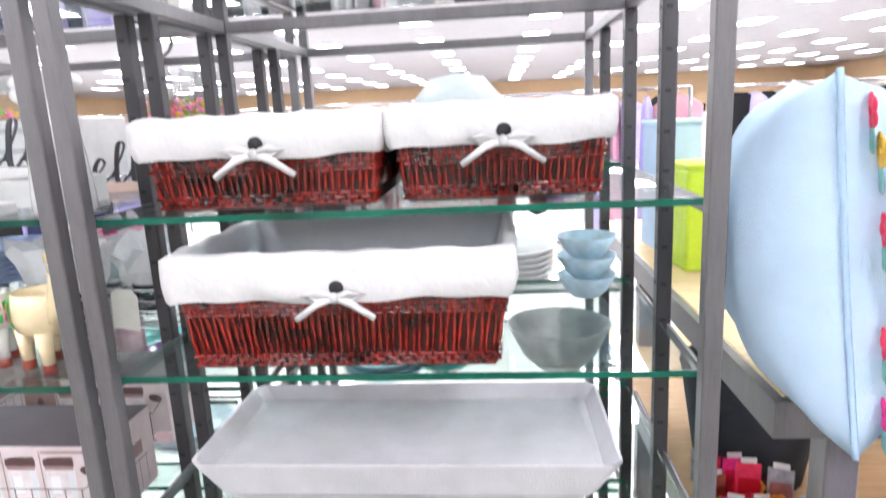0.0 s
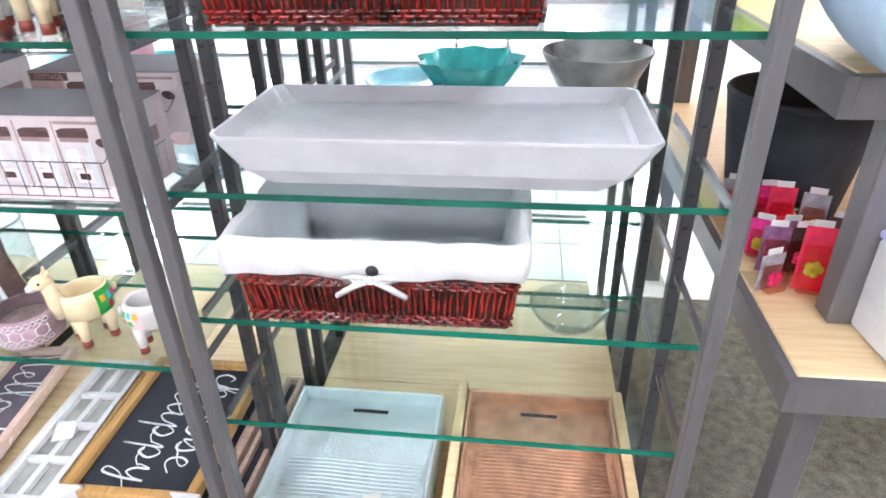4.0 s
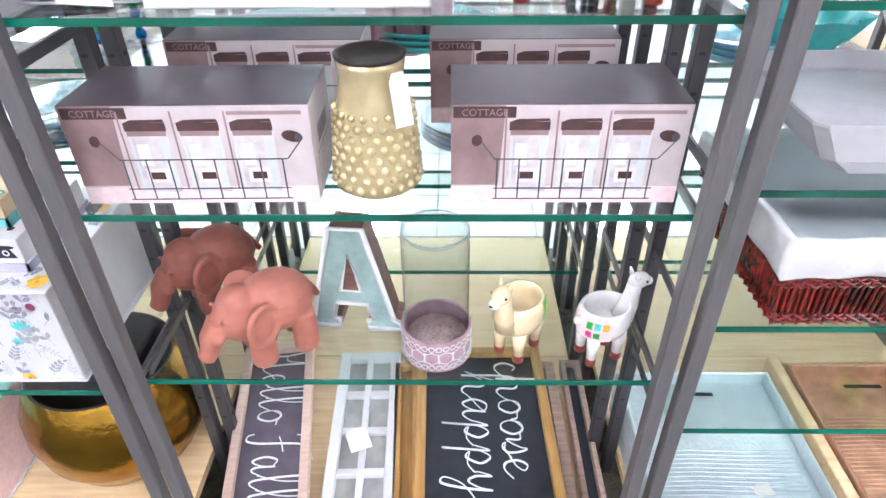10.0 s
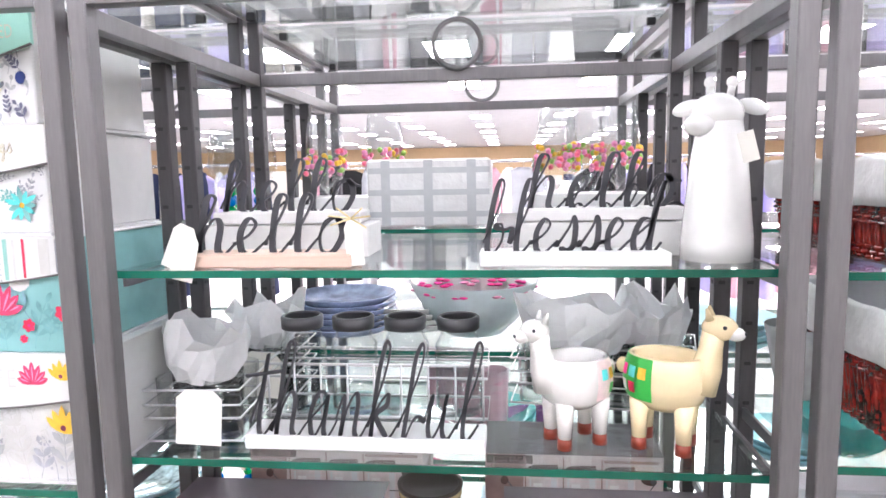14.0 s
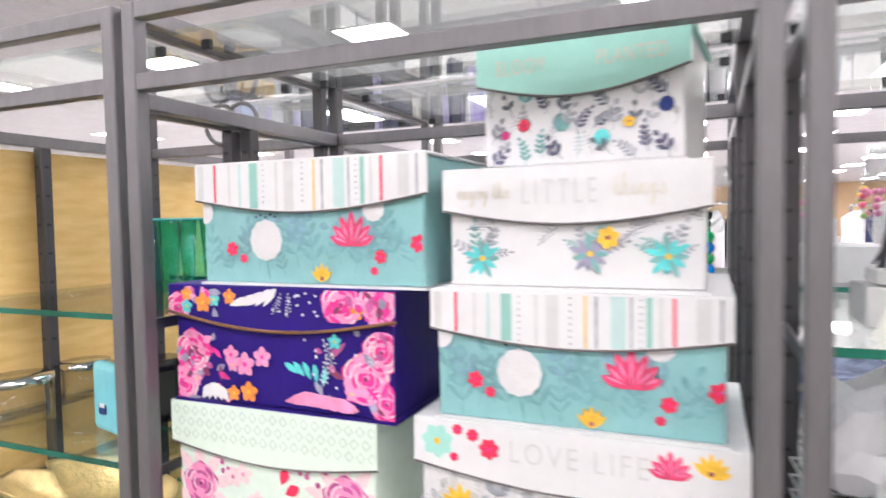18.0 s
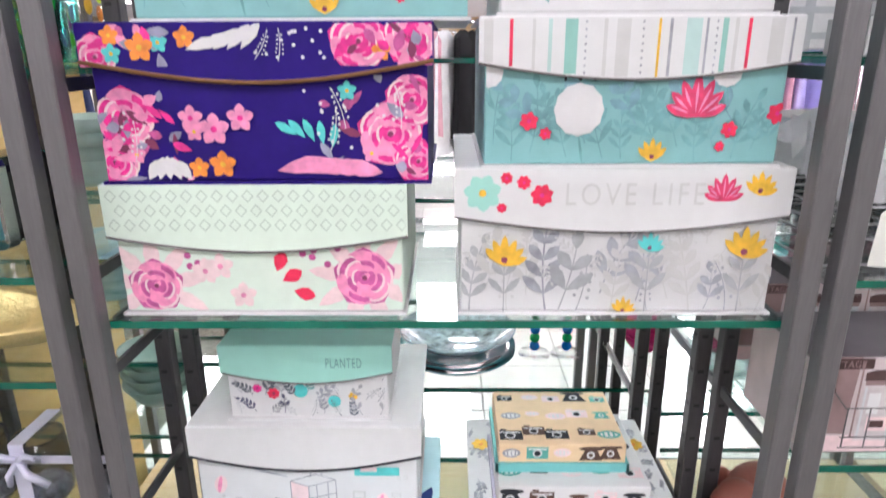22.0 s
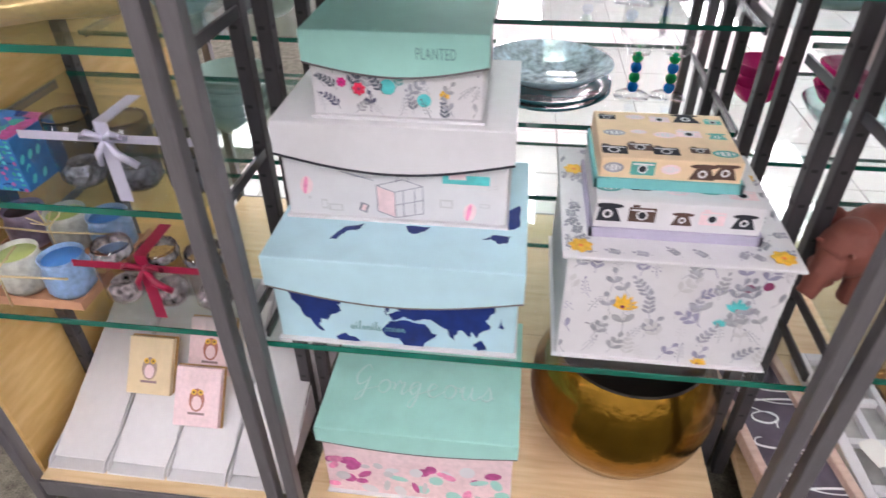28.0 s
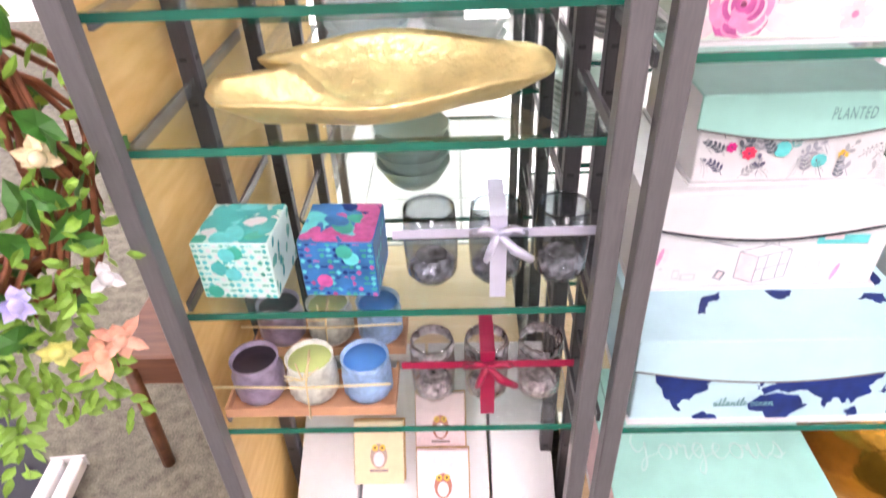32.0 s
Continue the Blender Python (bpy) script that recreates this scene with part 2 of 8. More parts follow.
LAVENDER = mat("lavender_fabric", (0.52, 0.48, 0.80), 0.9, 0, 0.1, 20)
TISSUE = mat("white_tissue", (0.90, 0.90, 0.92), 0.9, 0, 0.05, 30, 0.5, 60)
KRAFT = mat("kraft_tray", (0.56, 0.30, 0.17), 0.7, 0, 0.1, 40)
MAROON = mat("maroon_ribbon", (0.30, 0.01, 0.05), 0.4, 0, 0.1)
SILVERRIB = mat("silver_lilac_ribbon", (0.58, 0.58, 0.70), 0.35, 0.2)
SMOKE = glass("smoke_glass", (0.52, 0.54, 0.58), 0.03, 1.5)
MERCURY = mat("mercury_glass", (0.66, 0.66, 0.68), 0.14, 0.5, 0.6, 120, 1.0, 260, coat=0.8)
SMOKE_PINK = glass("mauve_smoke_glass", (0.84, 0.77, 0.77), 0.03, 1.5)
STRAW = mat("straw_string", (0.72, 0.60, 0.34), 0.8)
TAGPAPER = mat("paper_tag", (0.80, 0.79, 0.74), 0.7, 0, 0.03)


# ---- mesh tools ----
def box(x0, x1, y0, y1, z0, z1, bev=0.0, seg=1):
    bm = bmesh.new()
    bmesh.ops.create_cube(bm, size=1, matrix=Matrix.LocRotScale(((x0 + x1) / 2, (y0 + y1) / 2, (z0 + z1) / 2), None, (x1 - x0, y1 - y0, z1 - z0)))
    if bev:
        bmesh.ops.bevel(bm, geom=bm.edges[:], offset=bev, segments=seg, affect="EDGES", profile=0.5)
    return bm


def join(*bms):
    out = bmesh.new()
    for b in bms:
        me = bpy.data.meshes.new("tmp")
        b.to_mesh(me)
        out.from_mesh(me)
        bpy.data.meshes.remove(me)
        b.free()
    return out


def moved(bm, m):
    bmesh.ops.transform(bm, matrix=m, verts=bm.verts[:])
    return bm


def lathe(profile, n=32, cx=0.0, cy=0.0, wave=None, cap=True):
    """A turned shape from (radius, height) pairs."""
    bm = bmesh.new()
    rings = []
    for r, z in profile:
        ring = []
        for i in range(n):
            a = 2 * math.pi * i / n
            k = wave(a, z) if wave else 1.0
            ring.append(bm.verts.new((cx + r * k * math.cos(a), cy + r * k * math.sin(a), z)))
        rings.append(ring)
    for p, q in zip(rings, rings[1:]):
        for i in range(n):
            bm.faces.new((p[i], p[(i + 1) % n], q[(i + 1) % n], q[i]))
    if cap and profile[0][0] > 1e-4:
        bm.faces.new(rings[0][::-1])
    if cap and profile[-1][0] > 1e-4:
        bm.faces.new(rings[-1])
    bmesh.ops.remove_doubles(bm, verts=bm.verts[:], dist=1e-5)
    bmesh.ops.recalc_face_normals(bm, faces=bm.faces[:])
    for f in bm.faces:
        f.smooth = True
    return bm


def tube(pts, r, n=6, close=False):
    """A round bar along points; r is one radius or one for each point."""
    bm = bmesh.new()
    pts = [Vector(p) for p in pts]
    k = len(pts)
    rad = r if isinstance(r, (list, tuple)) else [r] * k
    rings = []
    for i, p in enumerate(pts):
        a = pts[(i - 1) % k] if close else pts[max(i - 1, 0)]
        b = pts[(i + 1) % k] if close else pts[min(i + 1, k - 1)]
        d = (b - a).normalized()
        s = d.cross(Vector((0, 0, 1)))
        if s.length < 0.05:
            s = d.cross(Vector((0, 1, 0)))
        s.normalize()
        u = s.cross(d)
        rings.append([bm.verts.new(p + rad[i] * (math.cos(2 * math.pi * j / n) * s + math.sin(2 * math.pi * j / n) * u)) for j in range(n)])
    for i in range(k if close else k - 1):
        p, q = rings[i], rings[(i + 1) % k]
        for j in range(n):
            bm.faces.new((p[j], p[(j + 1) % n], q[(j + 1) % n], q[j]))
    if not close:
        bm.faces.new(rings[0][::-1])
        bm.faces.new(rings[-1])
    bmesh.ops.recalc_face_normals(bm, faces=bm.faces[:])
    for f in bm.faces:
        f.smooth = True
    return bm


def ball(c, r, m=None, seg=16):
    bm = bmesh.new()
    bmesh.ops.create_uvsphere(bm, u_segments=seg, v_segments=seg // 2 + 2, radius=1)
    bmesh.ops.transform(bm, matrix=Matrix.LocRotScale(c, m, r if isinstance(r, (tuple, list)) else (r, r, r)), verts=bm.verts[:])
    for f in bm.faces:
        f.smooth = True
    return bm


def slab(outline, depth):
    """A flat shape in x and z, given thickness along y."""
    bm = bmesh.new()
    a = [bm.verts.new((x, 0, z)) for x, z in outline]
    b = [bm.verts.new((x, depth, z)) for x, z in outline]
    bm.faces.new(a)
    bm.faces.new(b[::-1])
    k = len(a)
    for i in range(k):
        bm.faces.new((a[(i + 1) % k], a[i], b[i], b[(i + 1) % k]))
    bmesh.ops.recalc_face_normals(bm, faces=bm.faces[:])
    return bm


def thing(name, label, category, at=(0, 0, 0), rz=0.0, group="", tilt=0.0):
    ob = new(name)
    ob.empty_display_size = 0.02
    ob.matrix_basis = pose(*at, tilt, 0, rz)
    return tagged(ob, label, category, group)


def part(name, bm, material, parent, label=""):
    me = bpy.data.meshes.new(name)
    bm.to_mesh(me)
    bm.free()
    me.materials.append(material)
    ob = new(name, me)
    ob.parent = parent
    if label:
        tagged(ob, label)
    return ob


def solo(name, pieces, label, category, at=(0, 0, 0), rz=0.0, group="", kind=""):
    """One mesh made of (bmesh, material) pieces."""
    mats, out = [], bmesh.new()
    for bm, material in pieces:
        if material not in mats:
            mats.append(material)
        for f in bm.faces:
            f.material_index = mats.index(material)
        me = bpy.data.meshes.new("tmp")
        bm.to_mesh(me)
        bm.free()
        out.from_mesh(me)
        bpy.data.meshes.remove(me)
    me = bpy.data.meshes.new(name)
    out.to_mesh(me)
    out.free()
    for material in mats:
        me.materials.append(material)
    ob = new(name, me)
    ob.matrix_basis = pose(*at, 0, 0, rz)
    return tagged(ob, label, category, group, kind)


def structure(name, bm, material, label, category):
    return solo(name, [(bm, material)], label, category, kind="structure")


# ---- flat prints ----
def ell(cx, cy, a, b, rot=0.0, n=12):
    c, s = math.cos(rot), math.sin(rot)
    return [(cx + a * math.cos(t) * c - b * math.sin(t) * s, cy + a * math.cos(t) * s + b * math.sin(t) * c) for t in (2 * math.pi * i / n for i in range(n))]


def petal(cx, cy, length, wide, ang):
    """A pointed leaf that grows from a point."""
    d, s = (math.cos(ang), math.sin(ang)), (-math.sin(ang), math.cos(ang))
    shape = ((0, 0), (0.3, 0.7), (0.6, 1.0), (0.85, 0.6), (1.0, 0), (0.85, -0.6), (0.6, -1.0), (0.3, -0.7))
    return [(cx + length * p * d[0] + wide * q * s[0] / 2, cy + length * p * d[1] + wide * q * s[1] / 2) for p, q in shape]


class Print:
    """Ink laid on a flat face: polygons by material, each later layer a hair above the last."""

    def __init__(self, u0, u1, v0, v1):
        self.polys, self.lim, self.count = {}, (u0, u1, v0, v1), 0

    def add(self, material, poly):
        u0, u1, v0, v1 = self.lim
        cu, cv = sum(p[0] for p in poly) / len(poly), sum(p[1] for p in poly) / len(poly)
        if not (u0 < cu < u1 and v0 < cv < v1):
            return
        self.count += 1
        self.polys.setdefault(material, []).append(([(min(max(u, u0), u1), min(max(v, v0), v1)) for u, v in poly], self.count))

    def dot(self, m, u, v, r):
        self.add(m, ell(u, v, r, r, 0, 10))

    def line(self, m, u, v, w, h):
        self.add(m, [(u - w / 2, v - h / 2), (u + w / 2, v - h / 2), (u + w / 2, v + h / 2), (u - w / 2, v + h / 2)])

    def daisy(self, m, u, v, r, n=6, mid=None, a0=0.3):
        for i in range(n):
            self.add(m, petal(u, v, r, r * 0.75, a0 + 2 * math.pi * i / n))
        self.dot(mid or PLUM, u, v, r * 0.2)

    def tulip(self, m, u, v, r, n=7, mid=None):
        for i in range(n):
            self.add(m, petal(u, v - r * 0.6, r * (1.55 - 0.13 * abs(i - n // 2)), r * 0.42, math.pi / 2 + (i - n // 2) * 0.40))
            if m is TULIP:
                self.add(PINK_LIGHT, petal(u + r * 0.25 * math.cos(math.pi / 2 + (i - n // 2) * 0.40), v - r * 0.45, r * (1.1 - 0.12 * abs(i - n // 2)), r * 0.10, math.pi / 2 + (i - n // 2) * 0.40))
        if mid:
            self.dot(mid, u, v - r * 0.3, r * 0.16)

    def puff(self, m, u, v, r, stem):
        self.add(stem, petal(u, v - r * 0.8, r * 1.5, r * 0.12, -1.4))
        self.add(m, [(u + r * (1 + 0.03 * (-1) ** i) * math.cos(2 * math.pi * i / 24), v + r * (1.05 + 0.03 * (-1) ** i) * math.sin(2 * math.pi * i / 24)) for i in range(24)])
        for i in range(5):
            self.dot(SLATE, u + r * (0.6 * (i - 2) / 2), v + r * (1.2 + 0.1 * (i % 2)), r * 0.07)

    def sprig(self, m, u, v, size, ang, n=4, wide=0.35):
        d, s = (math.cos(ang), math.sin(ang)), (-math.sin(ang), math.cos(ang))
        w = size * 0.02
        self.add(m, [(u - w * s[0], v - w * s[1]), (u + w * s[0], v + w * s[1]), (u + size * d[0], v + size * d[1])])
        for i in range(n):
            k = size * (0.25 + 0.6 * i / n)
            for side in (-1, 1):
                self.add(m, petal(u + k * d[0], v + k * d[1], size * 0.32, size * wide * 0.4, ang + side * 0.8))
        self.add(m, petal(u + size * 0.85 * d[0], v + size * 0.85 * d[1], size * 0.3, size * wide * 0.4, ang))

    def branch(self, m, u, v, size, ang, n=6, leaf=0.28, wide=0.1, bend=0.5, dots=False):
        """A bent stem with small leaves or berries on both sides."""
        w = max(size * 0.012, 0.0004)
        pu, pv, a = u, v, ang
        for i in range(n):
            s = size / n
            qu, qv = pu + s * math.cos(a), pv + s * math.sin(a)
            ou, ov = -w * math.sin(a), w * math.cos(a)
            self.add(m, [(pu - ou, pv - ov), (pu + ou, pv + ov), (qu + ou * 0.8, qv + ov * 0.8), (qu - ou * 0.8, qv - ov * 0.8)])
            if i:
                for side in (-1, 1):
                    k = leaf * size * (1.1 - 0.6 * i / n)
                    if dots:
                        self.dot(m, pu + k * 0.7 * math.cos(a + side * 0.8), pv + k * 0.7 * math.sin(a + side * 0.8), size * 0.035)
                    else:
                        self.add(m, petal(pu, pv, k, wide * size, a + side * 0.75))
            pu, pv, a = qu, qv, a + bend / n
        self.add(m, petal(pu, pv, leaf * size * 0.6, wide * size, a))

    def rose(self, dark, light, u, v, r, mid=None):
        """A full rose: rings of overlapping petals, each edged lighter, round a dark heart."""
        rnd = random.Random(int(abs(u) * 9000 + abs(v) * 7000))
        self.add(dark, [(u + r * (0.95 + 0.1 * math.sin(5 * t)) * math.cos(t), v + r * (0.95 + 0.1 * math.sin(5 * t)) * math.sin(t)) for t in (2 * math.pi * i / 20 for i in range(20))])
        for ring, (f, n, size) in enumerate(((0.62, 7, 0.44), (0.40, 6, 0.36), (0.20, 4, 0.28))):
            for i in range(n):
                a = 2 * math.pi * (i + 0.5 * ring + rnd.uniform(-0.15, 0.15)) / n
                c = (u + r * f * math.cos(a), v + r * f * math.sin(a))
                self.add(light if (i + ring) % 3 else PINK_PALE, ell(c[0] + r * 0.06 * math.cos(a), c[1] + r * 0.06 * math.sin(a), r * size * 0.62, r * size, a))
                self.add(dark if i % 2 else light, ell(c[0], c[1], r * size * 0.54, r * size * 0.92, a))
        self.dot(dark, u, v, r * 0.24)
        self.add(light, ell(u + r * 0.04, v + r * 0.05, r * 0.15, r * 0.1, 0.6))
        if mid:
            self.dot(mid, u, v, r * 0.09)

    def emit(self, parent, origin, du=(1, 0, 0), dv=(0, 0, 1), name="print"):
        o, du, dv = Vector(origin), Vector(du), Vector(dv)
        up = du.cross(dv)
        for material, polys in self.polys.items():
            bm = bmesh.new()
            for poly, level in polys:
                try:
                    bm.faces.new([bm.verts.new(o + u * du + v * dv + up * (0.0004 + level * 0.000006)) for u, v in poly])
                except ValueError:
                    pass
            ob = part(name, bm, material, parent)
            tagged(ob, "printed ink shapes on the flat face", kind="stuff")


def lettering(text, size, material, parent, origin, du=(1, 0, 0), dv=(0, 0, 1), align="CENTER", space=1.0, wide=1.0, shear=0.0, name="lettering"):
    """Words in the built-in font, laid flat on a face."""
    cu = bpy.data.curves.new("words", "FONT")
    cu.body, cu.size, cu.align_x, cu.space_character, cu.shear = text, size, align, space, shear
    cu.resolution_u = 3
    ob = new("words", cu)
    bpy.context.view_layer.update()
    me = bpy.data.meshes.new_from_object(ob.evaluated_get(bpy.context.evaluated_depsgraph_get()))
    bpy.data.objects.remove(ob)
    bm = bmesh.new()
    bm.from_mesh(me)
    bpy.data.meshes.remove(me)
    du, dv = Vector(du), Vector(dv)
    up = du.cross(dv)
    m = Matrix((du * wide, dv, up)).transposed().to_4x4()
    m.translation = Vector(origin) + up * 0.0022
    moved(bm, m)
    return part(name, bm, material, parent)


# ---- handwriting: one stroke a letter, x height 1 ----
GLYPHS = {}


def glyph(letter, width, *pts):
    GLYPHS[letter] = (width, pts)


glyph("h", 1.05, (-0.05, 0.15), (0.3, 1.2), (0.42, 2.1), (0.25, 2.3), (0.15, 1.6), (0.12, 0.0), (0.2, 0.6), (0.45, 1.0), (0.62, 0.8), (0.6, 0.15), (0.8, 0.0), (1.05, 0.3))
glyph("e", 0.8, (0.0, 0.3), (0.35, 0.55), (0.5, 0.85), (0.3, 1.0), (0.12, 0.6), (0.2, 0.1), (0.45, 0.0), (0.8, 0.35))
glyph("l", 0.65, (0.0, 0.3), (0.35, 1.2), (0.45, 2.1), (0.28, 2.3), (0.18, 1.5), (0.2, 0.2), (0.38, 0.0), (0.65, 0.35))
glyph("o", 0.9, (0.1, 0.5), (0.2, 0.9), (0.5, 1.0), (0.68, 0.55), (0.48, 0.05), (0.2, 0.1), (0.12, 0.6), (0.4, 0.98), (0.65, 0.85), (0.9, 0.8))
glyph("b", 0.85, (0.0, 0.3), (0.3, 1.3), (0.4, 2.1), (0.25, 2.3), (0.14, 1.5), (0.14, 0.2), (0.35, 0.0), (0.58, 0.4), (0.5, 0.85), (0.3, 0.8), (0.6, 0.7), (0.85, 0.75))
glyph("s", 0.7, (0.0, 0.2), (0.3, 0.75), (0.38, 1.1), (0.5, 0.7), (0.5, 0.2), (0.25, 0.0), (0.12, 0.15), (0.4, 0.1), (0.7, 0.35))
glyph("d", 0.95, (0.55, 0.9), (0.25, 0.95), (0.1, 0.4), (0.25, 0.0), (0.5, 0.3), (0.62, 1.2), (0.75, 2.2), (0.62, 1.4), (0.6, 0.2), (0.75, 0.0), (0.95, 0.3))
glyph("t", 0.75, (0.0, 0.3), (0.25, 1.1), (0.35, 2.0), (0.28, 1.0), (0.28, 0.2), (0.45, 0.0), (0.75, 0.35))
glyph("a", 0.95, (0.55, 0.85), (0.3, 1.0), (0.1, 0.5), (0.25, 0.0), (0.5, 0.35), (0.6, 0.95), (0.56, 0.2), (0.72, 0.0), (0.95, 0.35))
glyph("n", 1.0, (0.0, 0.5), (0.15, 0.95), (0.2, 0.5), (0.18, 0.0), (0.28, 0.6), (0.5, 1.0), (0.62, 0.75), (0.6, 0.15), (0.78, 0.0), (1.0, 0.35))
glyph("k", 0.95, (0.0, 0.3), (0.3, 1.3), (0.4, 2.1), (0.25, 2.3), (0.14, 1.4), (0.14, 0.0), (0.2, 0.6), (0.5, 1.0), (0.52, 0.75), (0.22, 0.52), (0.5, 0.15), (0.7, 0.0), (0.95, 0.35))
glyph("f", 0.8, (0.0, 0.3), (0.32, 1.1), (0.5, 1.9), (0.42, 2.3), (0.27, 1.9), (0.24, 1.0), (0.2, -0.3), (0.32, 0.15), (0.52, 0.5), (0.8, 0.4))
glyph("u", 1.0, (0.0, 0.5), (0.15, 1.0), (0.12, 0.3), (0.28, 0.0), (0.5, 0.4), (0.58, 1.0), (0.56, 0.25), (0.75, 0.0), (1.0, 0.35))
glyph("p", 0.9, (0.0, 0.4), (0.18, 1.0), (0.14, 0.2), (0.05, -0.9), (0.15, 0.4), (0.4, 1.0), (0.62, 0.6), (0.4, 0.05), (0.22, 0.2), (0.6, 0.1), (0.9, 0.35))
glyph("y", 0.95, (0.0, 0.5), (0.15, 1.0), (0.14, 0.4), (0.3, 0.1), (0.5, 0.5), (0.6, 1.0), (0.52, 0.0), (0.35, -0.9), (0.15, -0.8), (0.4, -0.1), (0.95, 0.4))
glyph("i", 0.6, (0.0, 0.3), (0.22, 1.0), (0.18, 0.4), (0.25, 0.0), (0.6, 0.35))
glyph("c", 0.75, (0.48, 0.85), (0.3, 1.0), (0.1, 0.5), (0.2, 0.05), (0.45, 0.0), (0.75, 0.35))
glyph("r", 0.7, (0.0, 0.3), (0.2, 1.05), (0.3, 0.85), (0.48, 0.9), (0.42, 0.2), (0.5, 0.0), (0.7, 0.3))
glyph("g", 0.9, (0.55, 0.9), (0.28, 1.0), (0.1, 0.5), (0.28, 0.05), (0.52, 0.5), (0.58, 0.95), (0.5, -0.2), (0.3, -0.9), (0.12, -0.7), (0.4, -0.1), (0.9, 0.35))
glyph("H", 1.3, (0.1, 2.0), (0.25, 1.0), (0.15, 0.0), (0.25, 1.0), (0.6, 1.15), (0.85, 2.1), (0.8, 1.0), (0.85, 0.1), (1.05, 0.0), (1.3, 0.3))
glyph("F", 0.0, (1.0, 2.15), (0.8, 2.25), (0.62, 1.8), (0.5, 1.0), (0.38, 0.1), (0.2, -0.35), (-0.05, -0.3), (-0.1, -0.05))
glyph("~", 0.0, (0.15, 1.75), (0.3, 2.1), (0.8, 2.2), (1.5, 2.45))
glyph("-", 1.0, (0.15, 1.0), (0.5, 1.12), (0.95, 1.2))
glyph("G", 1.2, (0.8, 1.7), (0.5, 2.1), (0.1, 1.2), (0.3, 0.5), (0.7, 0.9), (0.75, 1.1), (0.6, -0.3), (0.3, -0.7), (0.5, 0.0), (1.2, 0.4))


def spline(pts, per=5):
    out = []
    k = len(pts)
    for i in range(k - 1):
        a, b, c, d = pts[max(i - 1, 0)], pts[i], pts[i + 1], pts[min(i + 2, k - 1)]
        for j in range(per):
            t = j / per
            out.append(tuple(0.5 * (2 * b[n] + (c[n] - a[n]) * t + (2 * a[n] - 5 * b[n] + 4 * c[n] - d[n]) * t * t + (3 * b[n] - a[n] - 3 * c[n] + d[n]) * t**3) for n in (0, 1)))
    out.append(pts[-1])
    return out


def handwriting(word, high, thin, thick, depth, wide=1.0, tall=1.0):
    """A word as one ribbon, thick on the strokes that go down; high: the x height. Starts at x = 0, stands on z = 0."""
    x, pts, breaks = 0.0, [], []
    for ch in word:
        if ch in " |":
            x += 0.5 if ch == " " else 0.0
            breaks.append(len(pts))
            continue
        w, g = GLYPHS[ch]
        pts += [(x + a, b if b < 1 else 1 + (b - 1) * tall) for a, b in g]
        x += w
    bm = bmesh.new()
    cuts = [0, *breaks, len(pts)]
    for a, b in zip(cuts, cuts[1:]):
        line = [(u * high * wide, v * high) for u, v in spline(pts[a:b])]
        rows = []
        for i, (u, v) in enumerate(line):
            p, q = line[max(i - 1, 0)], line[min(i + 1, len(line) - 1)]
            dx, dz = q[0] - p[0], q[1] - p[1]
            d = math.hypot(dx, dz) or 1.0
            half = (thick if dz < -0.3 * d else thin) / 2
            if rows:
                half = 0.5 * half + 0.5 * rows[-1][1]
            nx, nz = -dz / d * half, dx / d * half
            rows.append(([bm.verts.new((u + sx * nx, y, v + sx * nz)) for sx, y in ((1, 0), (-1, 0), (-1, depth), (1, depth))], half))
        for (p, _), (q, _) in zip(rows, rows[1:]):
            for j in range(4):
                bm.faces.new((p[j], p[(j + 1) % 4], q[(j + 1) % 4], q[j]))
        bm.faces.new(rows[0][0])
        bm.faces.new(rows[-1][0][::-1])
    bmesh.ops.recalc_face_normals(bm, faces=bm.faces[:])
    return bm, x * high * wide

# ---- the shell of the store ----
X0, X1, Y0, Y1 = -22.0, 20.0, -9.0, 42.0
structure("floor", box(X0, X1, Y0, Y1, -0.2, -0.012), GROUT, "pale joints under the white store floor tiles", "floor")
structure("carpet", join(box(X0, X1, Y0, 1.62, -0.012, 0.0), box(X0, -2.42, 1.62, 4.2, -0.012, 0.0)), CARPET, "grey-brown flecked carpet in front of the glass racks", "carpet")
structure("ceiling", box(X0, X1, Y0, Y1, CEILING, CEILING + 0.1), CEIL, "white suspended store ceiling with light panels", "ceiling")
structure("wall_north", box(X0, X1, Y1, Y1 + 0.2, -0.2, CEILING), WALL, "tan painted far wall of the store", "wall")
structure("wall_south", box(X0, X1, Y0 - 0.2, Y0, -0.2, CEILING), WALL_WHITE, "plain white wall behind the aisle", "wall")
structure("wall_west", box(X0 - 0.2, X0, Y0, Y1, -0.2, CEILING), WALL, "tan painted side wall of the store", "wall")
structure("wall_east", box(X1, X1 + 0.2, Y0, Y1, -0.2, CEILING), WALL, "tan painted side wall of the store", "wall")

lamp = thing("ceiling_light", "square white fluorescent light panel in the ceiling", "ceiling light", (0, 0, CEILING - 0.012), group="ceiling light panels")
part("frame", join(box(-0.32, 0.32, -0.62, -0.6, 0, 0.012), box(-0.32, 0.32, 0.6, 0.62, 0, 0.012), box(-0.32, -0.3, -0.6, 0.6, 0, 0.012), box(0.3, 0.32, -0.6, 0.6, 0, 0.012)), WHITE, lamp)
part("diffuser", box(-0.298, 0.298, -0.598, 0.598, 0.003, 0.010), GLOW, lamp)
first = True
for i in range(-6, 8):
    for j in range(-3, 11):
        m = pose(-1.6 + i * 2.6, 2.25 + j * 3.6, CEILING - 0.012)
        if first:
            lamp.matrix_basis, first = m, False
        else:
            copy_thing(lamp, m)

